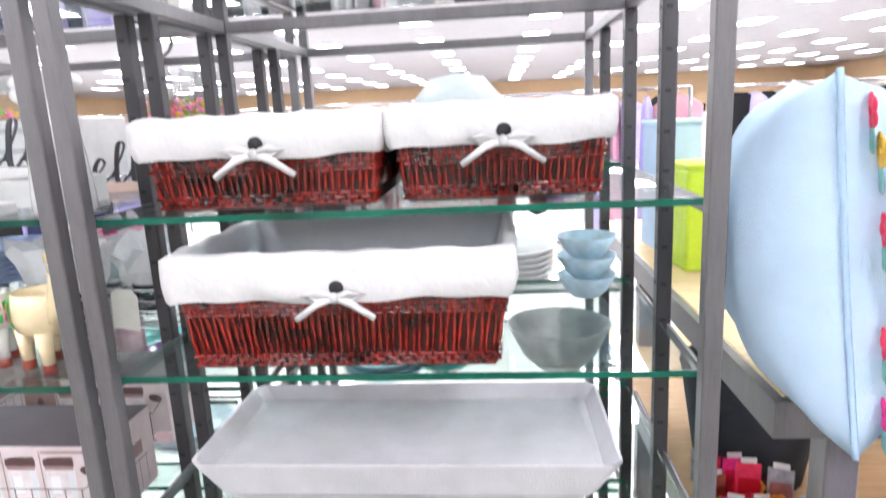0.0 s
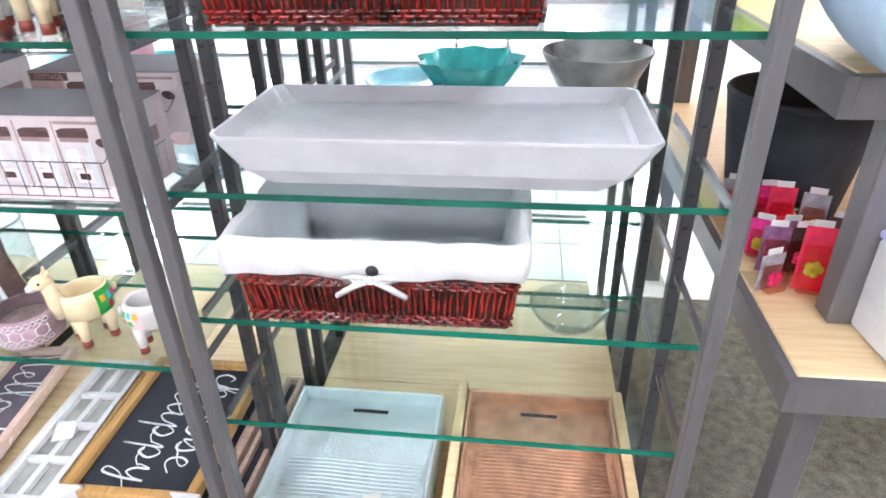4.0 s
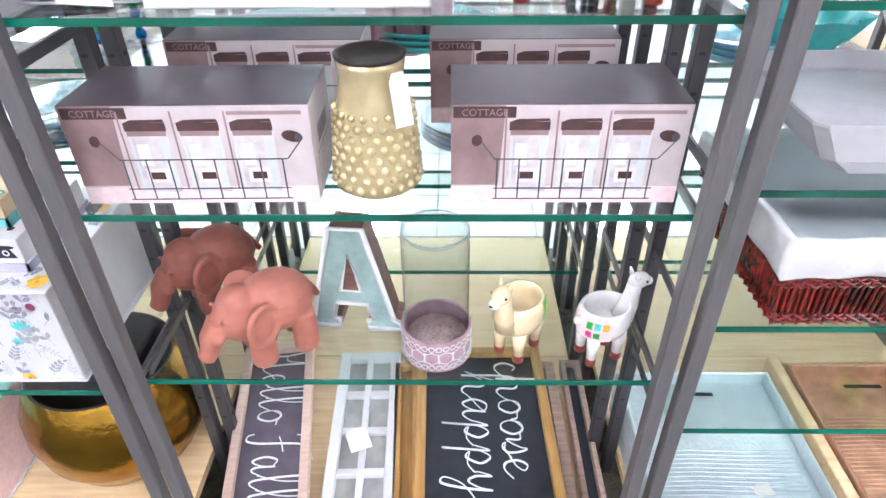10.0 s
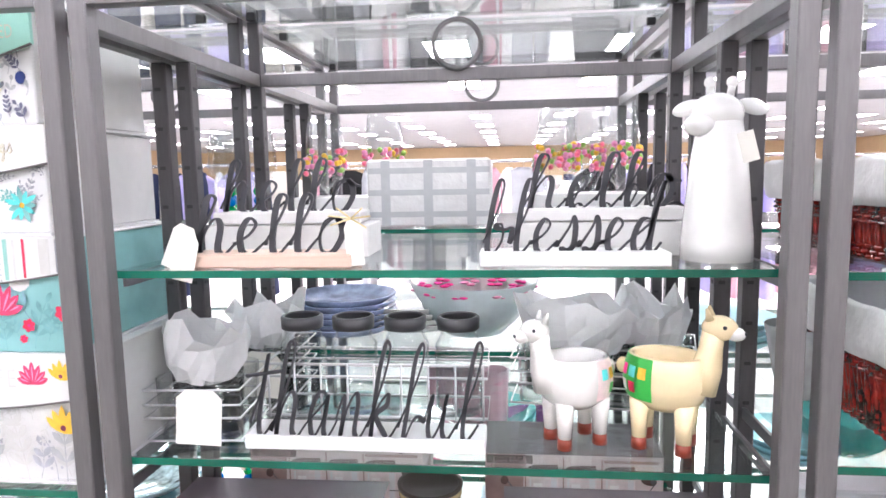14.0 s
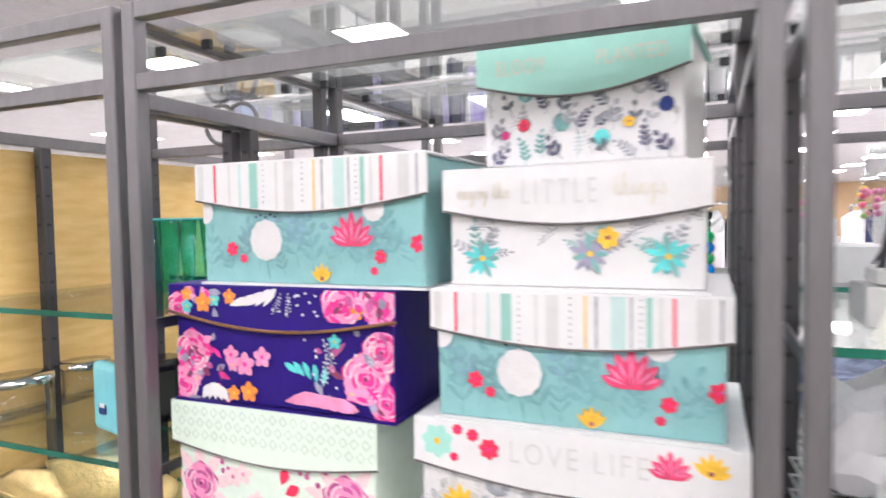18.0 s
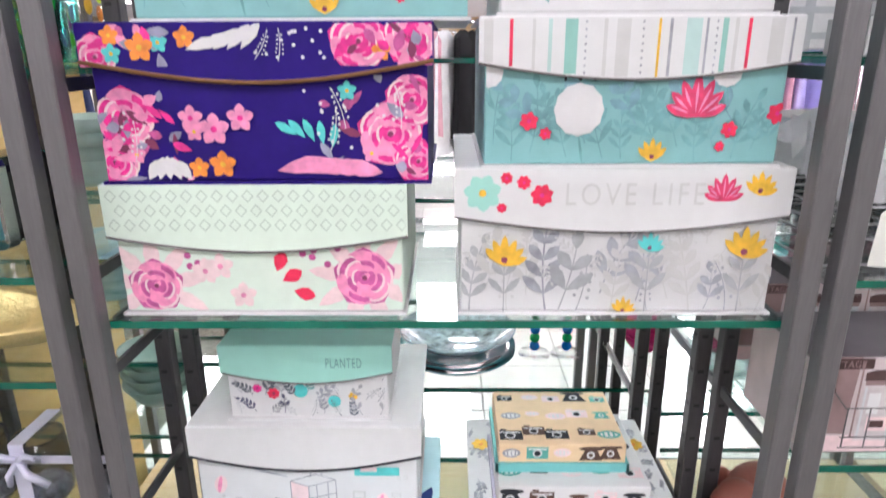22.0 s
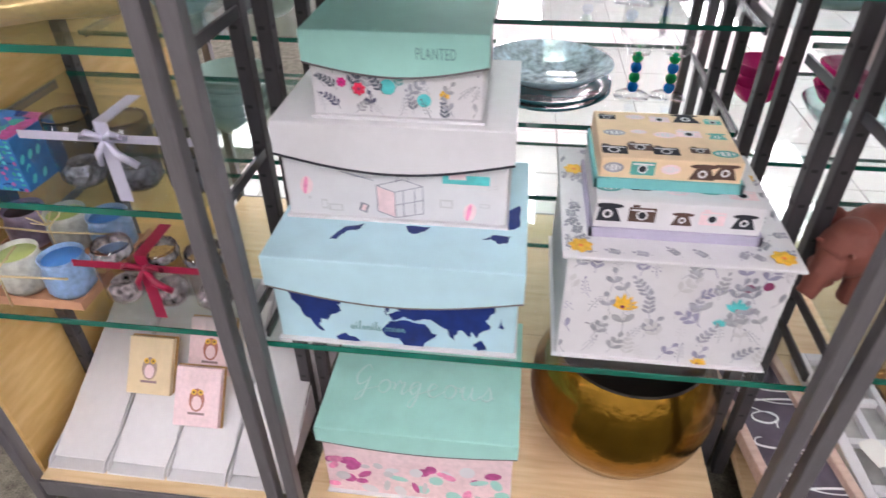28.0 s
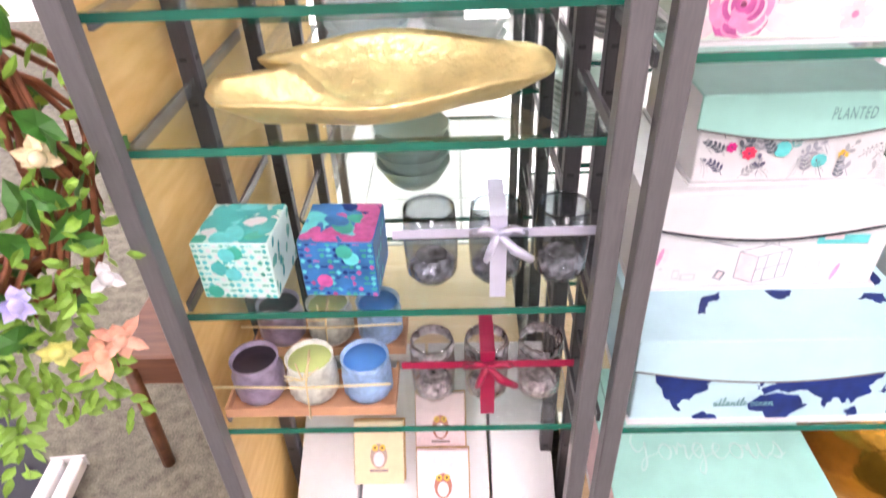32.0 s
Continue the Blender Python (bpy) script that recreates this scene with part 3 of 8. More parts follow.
# ---- the glass racks ----
P, GAP = 0.0195, 0.0068
FRONT, MID, CENTRE, MID_BACK, BACK = 0.665, 0.84, 1.085, 1.32, 1.545
FRONT_POST, BACK_POST = 0.6425, 1.545
LOW_RAIL, TOP_RAIL, DECK_Z = 1.385, 1.487, 0.09


def rack(x0, x1, front_levels, back_levels, label, side_panel=False):
    """One bay of the two-sided rack: square posts, two tiers of rails, glass shelves on brackets, a wooden deck."""
    r = thing("display_rack", label, "display rack", (0, 0, 0), group="bays of the glass rack")
    ys = (FRONT_POST, MID, CENTRE - P / 2, MID_BACK, BACK_POST)
    for x in (x0 + GAP, x1 - P - GAP):
        for y in ys:
            top = TOP_RAIL if y in (FRONT_POST, CENTRE - P / 2, BACK_POST) else LOW_RAIL - P
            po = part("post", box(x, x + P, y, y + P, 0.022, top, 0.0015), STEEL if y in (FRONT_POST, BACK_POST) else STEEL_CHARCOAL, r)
            if y not in (FRONT_POST, BACK_POST):
                face = join(*[box(x + P * 0.22, x + P * 0.62, y - 0.0006, y + 0.004, z, z + 0.0045) for z in [0.18 + 0.05 * k for k in range(24)] if z < top - 0.03],
                            *[box(x - 0.0006 if x > (x0 + x1) / 2 else x + P - 0.004, x + 0.004 if x > (x0 + x1) / 2 else x + P + 0.0006, y + P * 0.3, y + P * 0.7, z, z + 0.0045) for z in [0.18 + 0.05 * k for k in range(24)] if z < top - 0.03])
                tagged(part("slotting", face, STEEL_DARK, po), "dark bracket slots punched in the post", kind="stuff")
            if y in (FRONT_POST, BACK_POST):
                part("foot", lathe([(0.012, 0.0), (0.012, 0.006), (0.004, 0.008), (0.004, 0.023)], 12, x + P / 2, y + P / 2), CHROME, po, "round levelling foot")
        for z in (LOW_RAIL, TOP_RAIL):
            for a, b in ((FRONT_POST + P, CENTRE - P / 2), (CENTRE + P / 2, BACK_POST)):
                part("side_rail", box(x + 0.001, x + P - 0.001, a, b, z - P, z, 0.001), STEEL, r)
    for y in (FRONT_POST, CENTRE - P / 2, BACK_POST):
        for z in (LOW_RAIL + (0.019 if y == FRONT_POST else 0), TOP_RAIL):
            part("cross_rail", box(x0 + P + GAP, x1 - P - GAP, y + 0.001, y + P - 0.001, z - P, z, 0.001), STEEL, r)
    for a, b in ((FRONT + 0.03, CENTRE - 0.02), (CENTRE + 0.02, BACK - 0.03)):
        g = part("top_glass", box(x0 + 0.03, x1 - 0.03, a, b, TOP_RAIL - P - 0.007, TOP_RAIL - P - 0.001), SHELF_GLASS, r)
        g.visible_shadow = False
        for x in (x0 + 0.04, x1 - 0.04):
            for y in (a + 0.05, b - 0.05):
                part("clip", box(x - 0.007, x + 0.007, y - 0.004, y + 0.004, TOP_RAIL - P - 0.013, TOP_RAIL - P - 0.0005, 0.001), STEEL_DARK, r)
    for levels, a, b in ((front_levels, FRONT - 0.002, CENTRE - 0.03), (back_levels, CENTRE + 0.03, BACK - 0.002)):
        for z in levels:
            g = part("glass_shelf", box(x0 + P + 0.0038, x1 - P - 0.0038, a + 0.0025, b - 0.0025, z - 0.008, z), SHELF_GLASS, r)
            g.visible_shadow = False
            for ya in (a, b - 0.0022):
                e = part("shelf_edge", box(x0 + P + 0.0038, x1 - P - 0.0038, ya, ya + 0.0022, z - 0.0079, z - 0.0001), EDGE_GLASS, g, "bright green polished glass edge")
                e.visible_shadow = False
            for x in (x0 + 0.006, x1 - P + 0.002):
                m = (MID if a < 1 else CENTRE + 0.02)
                part("bracket", box(x + 0.005, x + 0.009, a + 0.03, b - 0.02, z - 0.022, z - 0.0085), WIRE, r)
    for a, b in ((FRONT, CENTRE), (CENTRE, BACK)):
        part("deck", box(x0 + P + GAP + 0.0005, x1 - P - GAP - 0.0005, FRONT_POST + P * 0.5 if a == FRONT else a + 0.001, b - 0.001, DECK_Z - 0.018, DECK_Z), DECK, r, "maple board at the foot of the rack")
    for y in (FRONT_POST + 0.004, BACK + 0.003):
        part("deck_edge", box(x0 + P + GAP, x1 - P - GAP, y, y + 0.005, DECK_Z - 0.04, DECK_Z - 0.001, 0.001), STEEL, r)
    return r


BAYS = ((-0.468, 0.2345), (-1.168, -0.468), (-1.867, -1.168), (-2.317, -1.8675))
B1, B2, B3, B4 = (1.122, 0.935, 0.748, 0.560, 0.372), (1.125, 0.924, 0.719, 0.467), (0.883, 0.445), (1.118, 0.928, 0.816, 0.633, 0.454)
rack(*BAYS[0], B1, (1.122, 0.9, 0.70, 0.5, 0.3), "grey steel rack with glass shelves of wicker baskets")
rack(*BAYS[1], B2, (1.127, 0.915, 0.717, 0.5, 0.3), "grey steel rack with glass shelves of word signs")
rack(*BAYS[2], B3, (1.12, 0.9, 0.72, 0.549, 0.3), "grey steel rack with glass shelves of storage boxes")
rack(*BAYS[3], B4, (1.12, 0.9, 0.68, 0.45), "narrow grey steel rack with glass shelves of candles")
structure("end_panel", box(-2.331, -2.3175, FRONT + P + 0.002, BACK - P - 0.002, 0.03, 1.36, 0.001), PANEL, "oak veneer panel closing the end of the rack", "panel")


# ---- storage boxes with a flap lid ----
def flap(w, drop, sag, over, n=14):
    """The front of a lid: straight above, bowed below."""
    pts = [(-w / 2 - over, 0), (w / 2 + over, 0)]
    pts += [(w / 2 + over - (w + 2 * over) * i / n, -drop - sag * math.sin(math.pi * i / n)) for i in range(n + 1)]
    return pts


LID_SHADOW = mat("lid_shadow_grey", (0.16, 0.15, 0.15), 0.8)


def flap_box(name, label, at, w, d, h, body, lid, drop=0.045, sag=0.018, over=0.006, base=None, rz=0.0, lid_top=None):
    """at: the middle of the front edge on the shelf. Returns the thing; its front lies at y = 0."""
    b = thing(name, label, "storage box", at, rz, group="floral storage boxes")
    part("body", box(-w / 2, w / 2, 0.006, d, 0.003, h - 0.003, 0.0015), body, b)
    part("foot_rim", box(-w / 2 - 0.003, w / 2 + 0.003, 0.001, d + 0.002, 0, 0.0028), base or WHITE, b)
    top = part("lid", join(box(-w / 2 - over, w / 2 + over, 0.0, d + over, h - 0.003, h, 0.001), moved(slab(flap(w, drop, sag, over), 0.004), Matrix.Translation((0, -0.0005, h - 0.001)))), lid, b)
    # thin dark bar along the flap draws the shadow line under it
    part("lid_edge", tube([(-w / 2 - over + (w + 2 * over) * i / 16, -0.0002, h - 0.001 - drop - sag * math.sin(math.pi * i / 16)) for i in range(17)], 0.0013), LID_SHADOW, top, "dark line drawn as the lid's shadow")
    return b


def front_print(w, h, drop):
    return Print(-w / 2 + 0.001, w / 2 - 0.001, 0.004, h - drop * 0.6)


MEADOWLEAF = mat("meadow_leaf_print", (0.20, 0.44, 0.465), 0.6, 0, 0.2, 90)

MEADOWBLUE = mat("meadow_blue_print", (0.22, 0.42, 0.50), 0.6, 0, 0.2, 90)


def meadow(b, w, h, drop, seed):
    """White poppies, coral tulips and yellow daisies on dusty teal."""
    p = front_print(w, h, drop)
    rnd = random.Random(seed)
    for k in range(16):
        p.branch(MEADOWLEAF, -w / 2 + w * (k + 0.5) / 16, 0.006 + 0.02 * rnd.random(), 0.03 + 0.035 * rnd.random(), 1.57 + rnd.uniform(-0.5, 0.5), 4, 0.45, 0.12, rnd.uniform(-0.6, 0.6))
    for k in range(7):
        p.branch(MEADOWBLUE, -w * 0.32 + w * 0.11 * k, 0.03 + 0.02 * rnd.random(), 0.045, 1.57 + rnd.uniform(-0.9, 0.9), 3, 0.5, 0.2, rnd.uniform(-0.6, 0.6))
    s = w / 0.3
    p.puff(LINEN, -0.055 * s, 0.052, 0.022, TEALLEAF)
    p.puff(LINEN, 0.09 * s, 0.085, 0.013, TEALLEAF)
    p.puff(LINEN, -w / 2 + 0.003, 0.085, 0.013, TEALLEAF)
    p.tulip(TULIP, 0.062 * s, 0.06, 0.025, 7)
    p.tulip(YELLOW, 0.022 * s, 0.014, 0.014, 5, PLUM)
    for u, v, r in ((-0.105, 0.042, 0.009), (-0.088, 0.031, 0.006), (0.098, 0.034, 0.008), (0.09, 0.019, 0.005), (w / 2 / s - 0.006, 0.048, 0.01)):
        p.daisy(RED, u * s, v, r, 6, PINK)
    p.emit(b, (0, 0.0055, 0))


MINTSTRIPE = mat("mint_stripe_print", (0.26, 0.52, 0.47), 0.6)
PALEMINT = mat("pale_mint_print", (0.46, 0.64, 0.62), 0.6)


def stripes(b, w, h, drop, sag, over, seed):
    """A striped flap."""
    p = Print(-w / 2 - over, w / 2 + over, -0.2, 0.2)
    low = lambda u: -drop - sag * math.sin(math.pi * (u + w / 2 + over) / (w + 2 * over)) + 0.0015
    band = ((0.03, 0.03, GREYLINE), (0.10, 0.011, RED), (0.17, 0.01, GREYLINE), (0.22, 0.012, PALEMINT), (0.285, 0.04, MINTSTRIPE), (0.39, 0.012, GREYLINE), (0.445, 0.045, GREYLINE),
            (0.555, 0.008, YELLOW), (0.59, 0.01, GREYLEAF), (0.66, 0.05, PALEMINT), (0.70, 0.008, GREYLEAF), (0.755, 0.018, MINTSTRIPE), (0.79, 0.012, GREYLINE), (0.83, 0.011, RED), (0.915, 0.045, GREYLINE), (0.965, 0.008, GREYLEAF))
    for f, wide, m in band:
        u = -w / 2 - over + f * (w + 2 * over)
        p.line(m, u, low(u) / 2 - 0.0005, wide * w, -low(u) - 0.002)
    for f in (0.33, 0.505, 0.73):
        u = -w / 2 - over + f * (w + 2 * over)
        for k in range(8):
            p.dot(GREYLEAF, u, -0.004 - k * 0.006, 0.0011)
    p.emit(b, (0, -0.0006, h - 0.001))


VIOLETGREY, NAVYGREY = mat("violet_grey_print", (0.34, 0.33, 0.46), 0.6, 0, 0.2, 90), mat("navy_grey_print", (0.12, 0.12, 0.20), 0.6, 0, 0.2, 90)
MIDGREY = mat("mid_grey_print", (0.42, 0.43, 0.46), 0.6, 0, 0.2, 90)


SLATELEAF = mat("slate_leaf_print", (0.14, 0.16, 0.20), 0.6, 0, 0.2, 90)


def strewn(b, w, h, seed, y, inks=None, size=1.0):
    """Small leaf sprigs and berries strewn evenly over a white front."""
    p = Print(-w / 2 + 0.001, w / 2 - 0.001, 0.003, h - 0.003)
    rnd = random.Random(seed)
    cols, rows = int(w / (0.021 * size)), int(h / (0.027 * size))
    for i in range(cols):
        for j in range(rows):
            u, v = -w / 2 + w * (i + 0.5) / cols + rnd.uniform(-0.005, 0.005), h * (j + 0.25) / rows + rnd.uniform(-0.006, 0.006)
            m = rnd.choice(inks or (GREYLEAF, GREYLEAF, MIDGREY, VIOLETGREY, GREYLINE))
            a = 1.57 + rnd.uniform(-0.8, 0.8)
            kind = rnd.randrange(4)
            if kind == 0:
                p.branch(m, u, v, 0.030 * size, a, 3, 0.55, 0.22, rnd.uniform(-0.7, 0.7))
            elif kind == 1:
                p.branch(m, u, v, 0.028 * size, a, 5, 0.3, 0.1, rnd.uniform(-0.7, 0.7), True)
            elif kind == 2:
                p.branch(m, u, v, 0.034 * size, a, 5, 0.34, 0.13, rnd.uniform(-0.9, 0.9))
            else:
                p.branch(m, u, v, 0.026 * size, a, 2, 0.6, 0.26, rnd.uniform(-0.5, 0.5))
    p.emit(b, (0, y, 0))


def garden(b, w, h, z0=0.006, top=None, seed=1, y=0.0055, thin=False, blooms=None, origin=None):
    """Grey leaf sprigs and a few blooms on white."""
    p = Print(-w / 2 + 0.001, w / 2 - 0.001, 0.003, (top or h) - 0.002)
    rnd = random.Random(seed)
    hh = top or h
    n = 0 if thin else max(7, int(w / 0.017))
    for k in range(n):
        u = -w / 2 + w * (k + 0.5) / n + rnd.uniform(-0.004, 0.004)
        tall = hh * rnd.uniform(0.45, 0.85)
        kind = k % 4
        m = (GREYLEAF, GREYLINE, GREYLEAF, MIDGREY)[rnd.randrange(4)]
        ang = 1.57 + rnd.uniform(-0.35, 0.35)
        v = 0.004 + hh * 0.25 * rnd.random() * (k % 2)
        if kind == 0:
            p.branch(m, u, v, tall, ang, 5, 0.34, 0.12, rnd.uniform(-0.6, 0.6))
        elif kind == 1:
            p.branch(m, u, v, tall * 0.8, ang, 3, 0.55, 0.20, rnd.uniform(-0.6, 0.6))
        elif kind == 2:
            p.branch(m, u, v, tall * 0.7, ang, 6, 0.25, 0.05, rnd.uniform(-0.6, 0.6), True)
        else:
            p.branch(m, u, v, tall * 0.95, ang, 4, 0.42, 0.16, rnd.uniform(-0.6, 0.6))
        p.branch(GREYLINE, u + rnd.uniform(-0.008, 0.008), hh * rnd.uniform(0.55, 0.8), hh * 0.25, rnd.uniform(0, 6.3), 4, 0.35, 0.1, 0.5)
    for kind, u, v, r, m in blooms or ((1, -0.36, 0.62, 0.02, YELLOW), (1, 0.40, 0.70, 0.021, YELLOW), (1, 0.10, 0.72, 0.013, AQUA), (1, 0.03, 0.08, 0.012, YELLOW)):
        if not thin:
            p.branch(MIDGREY, u * w, 0.003, v * hh * 0.9, 1.57, 3, 0.45, 0.13, 0.0)
        elif r > 0.012:
            p.branch(MIDGREY, u * w + 0.006, v * hh - 0.052, 0.046, 1.65, 2, 0.5, 0.2, 0.1)
        if kind == 1:
            p.tulip(m, u * w, v * hh, r, 6, PLUM)
        elif kind == 2:
            p.daisy(m, u * w, v * hh, r, 7, PLUM)
        else:
            p.dot(m, u * w, v * hh, r)
    p.emit(b, origin or (0, y, 0))



Y = 0.676
# stack beside the end bay
SAGELINE = mat("sage_line_print", (0.52, 0.63, 0.55), 0.6)
gw, gh = 0.275, 0.132
g = flap_box("storage_box", "pale green storage box with magenta roses on its front", (-1.6945, Y, B3[0]), gw, 0.24, gh, PALEGREEN, PALEGREEN, 0.05, 0.015)
p = front_print(gw, gh, 0.05)
rnd = random.Random(5)
for u, v, r in ((-0.105, 0.03, 0.027), (0.10, 0.038, 0.03)):
    for k in range(9):
        p.add(PINK_PALE, petal(u, v, 0.055, 0.016, 0.2 + k * 0.7))
    p.rose(MAGENTA, PINK_LIGHT, u, v, r, PLUM)
for k in range(14):
    u = rnd.choice((-0.08, 0.05, 0.06)) + rnd.uniform(-0.02, 0.02)
    p.dot(MAGENTA, u, 0.06 + rnd.uniform(-0.012, 0.02), 0.0035)
for u, v, a in ((0.02, 0.035, 0.5), (0.03, 0.025, -0.3), (0.015, 0.045, 1.2)):
    p.add(RED, petal(u, v, 0.022, 0.014, a))
for u, v in ((-0.055, 0.045), (-0.04, 0.05), (-0.02, 0.02)):
    p.daisy(PINK_PALE, u, v, 0.014, 5, PINK_LIGHT)
p.emit(g, (0, 0.0055, 0))
p = Print(-gw / 2 - 0.005, gw / 2 + 0.005, -0.05, 0)
for i in range(21):
    for j in range(3):
        u, v = -gw / 2 + 0.004 + i * 0.0143 + (j % 2) * 0.007, -0.010 - j * 0.014
        p.add(SAGELINE, [(u - 0.006, v), (u, v - 0.0065), (u + 0.006, v), (u, v + 0.0065)])
        p.add(PALEGREEN, [(u - 0.0042, v), (u, v - 0.0046), (u + 0.0042, v), (u, v + 0.0046)])
p.emit(g, (0, -0.0006, gh - 0.001))

pw, ph = 0.298, 0.142
g = flap_box("storage_box", "deep violet storage box with hot pink roses and orange flowers", (-1.680, Y - 0.001, B3[0] + gh), pw, 0.24, ph, PURPLE, PURPLE, 0.032, 0.018, base=PURPLE)
bow = [(-pw / 2 - 0.006 + (pw + 0.012) * i / 16, -0.0008, ph - 0.001 - 0.032 - 0.018 * math.sin(math.pi * i / 16)) for i in range(17)]
part("ribbon_edge", tube(bow, 0.0022), BROWNRIB, g, "brown ribbon along the lid edge")
for lid in (False, True):
    p = Print(-pw / 2, pw / 2, 0.003, ph - 0.045) if not lid else Print(-pw / 2 - 0.005, pw / 2 + 0.005, -0.036, -0.001)
    rnd = random.Random(9 + lid)
    spots = ((-0.125, 0.06, 0.028), (-0.14, 0.02, 0.024), (0.115, 0.045, 0.03), (0.135, 0.075, 0.024), (0.14, 0.02, 0.022)) if not lid else ((0.09, -0.016, 0.026), (0.135, -0.012, 0.024), (-0.14, -0.028, 0.02))
    for u, v, r in spots:
        p.rose(PINK, PINK_LIGHT, u, v, r, PLUM)
    for k in range(64 if not lid else 34):
        side = rnd.choice((-1, 1))
        u, v = side * rnd.uniform(0.06, pw / 2), (rnd.uniform(0.005, 0.09) if not lid else rnd.uniform(-0.034, -0.003))
        if lid and u < 0 and u > -0.08:
            continue
        p.add(rnd.choice((PINK, PINK_LIGHT, MAGENTA, PINK, PLUM, VIOLETGREY)), petal(u, v, rnd.uniform(0.010, 0.024), rnd.uniform(0.005, 0.011), rnd.uniform(0, 6.3)))
        if k % 11 == 0:
            p.daisy(rnd.choice((AQUA, ORANGE, PINK_LIGHT)), u * 0.85, v, 0.009, 5, YELLOW)
    for u, v, r in ((-0.045, 0.05, 0.015), (-0.065, 0.06, 0.012), (-0.02, 0.06, 0.013)) if not lid else ():
        p.daisy(PINK_LIGHT, u, v, r, 5, PINK)
    for u, v, r in ((-0.04, 0.018, 0.013), (-0.062, 0.015, 0.010)) if not lid else ((-0.1, -0.02, 0.013), (-0.06, -0.012, 0.01), (-0.125, -0.01, 0.009)):
        p.daisy(ORANGE, u, v, r, 5, YELLOW)
    for k in range(5):
        if not lid:
            p.add(PINK_LIGHT, petal(0.01 + k * 0.012, 0.012 + 0.002 * k, 0.05, 0.016, 0.2 - 0.1 * k))
            p.add(AQUA, petal(0.03 + k * 0.008, 0.045 - k * 0.003, 0.022, 0.008, 2.6 - 0.3 * k))
            p.add(LINEN, petal(-0.11 + k * 0.01, 0.004, 0.022, 0.012, 1.0 + 0.3 * k))
        else:
            p.add(LINEN, petal(-0.06 + k * 0.012, -0.022, 0.03, 0.01, 0.3 + 0.15 * k))
    for u, v, a in ((0.06, 0.03, 1.2), (0.075, 0.05, 1.7), (-0.12, 0.02, 1.3), (0.125, 0.05, 1.5)) if not lid else ((0.0, -0.03, 0.9), (0.02, -0.032, 1.3)):
        p.branch(WHITE, u, v, 0.034 if not lid else 0.024, a, 6, 0.25, 0.05, 0.4, True)
    for k in range(14):
        u = rnd.choice((-0.11, 0.06, 0.125)) + rnd.uniform(-0.022, 0.022) if not lid else 0.03 + rnd.uniform(-0.03, 0.03)
        p.dot(WHITE, u, rnd.uniform(0.03, 0.085) if not lid else rnd.uniform(-0.03, -0.004), 0.0016)
    p.emit(g, (0, 0.0055, 0) if not lid else (0, -0.0006, ph - 0.001))

mw, mh = 0.289, 0.142
g = flap_box("storage_box", "dusty teal storage box with a striped lid and coral tulips", (-1.640, Y + 0.003, B3[0] + gh + ph), mw, 0.23, mh, TEAL, WHITE, 0.042, 0.016)
meadow(g, mw, mh, 0.042, 3)
stripes(g, mw, mh, 0.042, 0.016, 0.006, 4)

# stack beside the word signs
lw, lh = 0.300, 0.146
g = flap_box("storage_box", "white storage box with grey leaves and yellow flowers", (-1.351, Y, B3[0]), lw, 0.24, lh, WHITE, WHITE, 0.045, 0.015)
garden(g, lw, lh, top=lh - 0.045, seed=11)
p = Print(-lw / 2 - 0.005, lw / 2 + 0.005, -0.045, -0.001)
p.tulip(TULIP, 0.092, -0.02, 0.017, 7)
p.tulip(YELLOW, 0.125, -0.016, 0.015, 6, PLUM)
p.daisy(MINT, -0.13, -0.022, 0.018, 7, YELLOW)
for u, v, r in ((-0.108, -0.008, 0.006), (-0.092, -0.012, 0.007), (-0.075, -0.024, 0.011), (-0.112, -0.036, 0.005)):
    p.daisy(RED, u, v, r, 7, PINK)
p.emit(g, (0, -0.0006, lh - 0.001))
lettering("LOVE LIFE", 0.030, GREYLINE, g, (0.01, -0.001, lh - 0.034), wide=0.8, space=1.25)

g = flap_box("storage_box", "dusty teal storage box with a striped lid and coral tulips", (-1.347, Y - 0.001, B3[0] + lh), 0.266, 0.23, 0.131, TEAL, WHITE, 0.038, 0.014)
meadow(g, 0.266, 0.131, 0.038, 6)
stripes(g, 0.266, 0.131, 0.038, 0.014, 0.006, 8)

kw, kh = 0.237, 0.118
g = flap_box("storage_box", "white storage box with teal flowers and gold lid lettering", (-1.349, Y + 0.006, B3[0] + lh + 0.131), kw, 0.21, kh, WHITE, WHITE, 0.040, 0.014)
p = Print(-kw / 2 + 0.001, kw / 2 - 0.001, 0.003, kh - 0.03)
rnd = random.Random(21)
for u, v, m, mid in ((-0.085, 0.03, AQUA, YELLOW), (0.02, 0.035, VIOLETGREY, YELLOW), (0.088, 0.033, AQUA, YELLOW)):
    for k in range(5):
        p.branch(rnd.choice((GREYLEAF, TEALLEAF, GREYLEAF)), u, v, rnd.uniform(0.022, 0.036), 0.4 + k * 0.55 + rnd.uniform(-0.2, 0.2), 5, 0.32, 0.1, rnd.uniform(-0.8, 0.8))
    for k in range(11):
        p.add(m if k % 3 else TEALLEAF, petal(u, v, 0.017 + 0.004 * (k % 2), 0.006, 0.57 * k))
    p.dot(mid, u, v, 0.003)
p.daisy(YELLOW, 0.036, 0.05, 0.011, 6, PLUM)
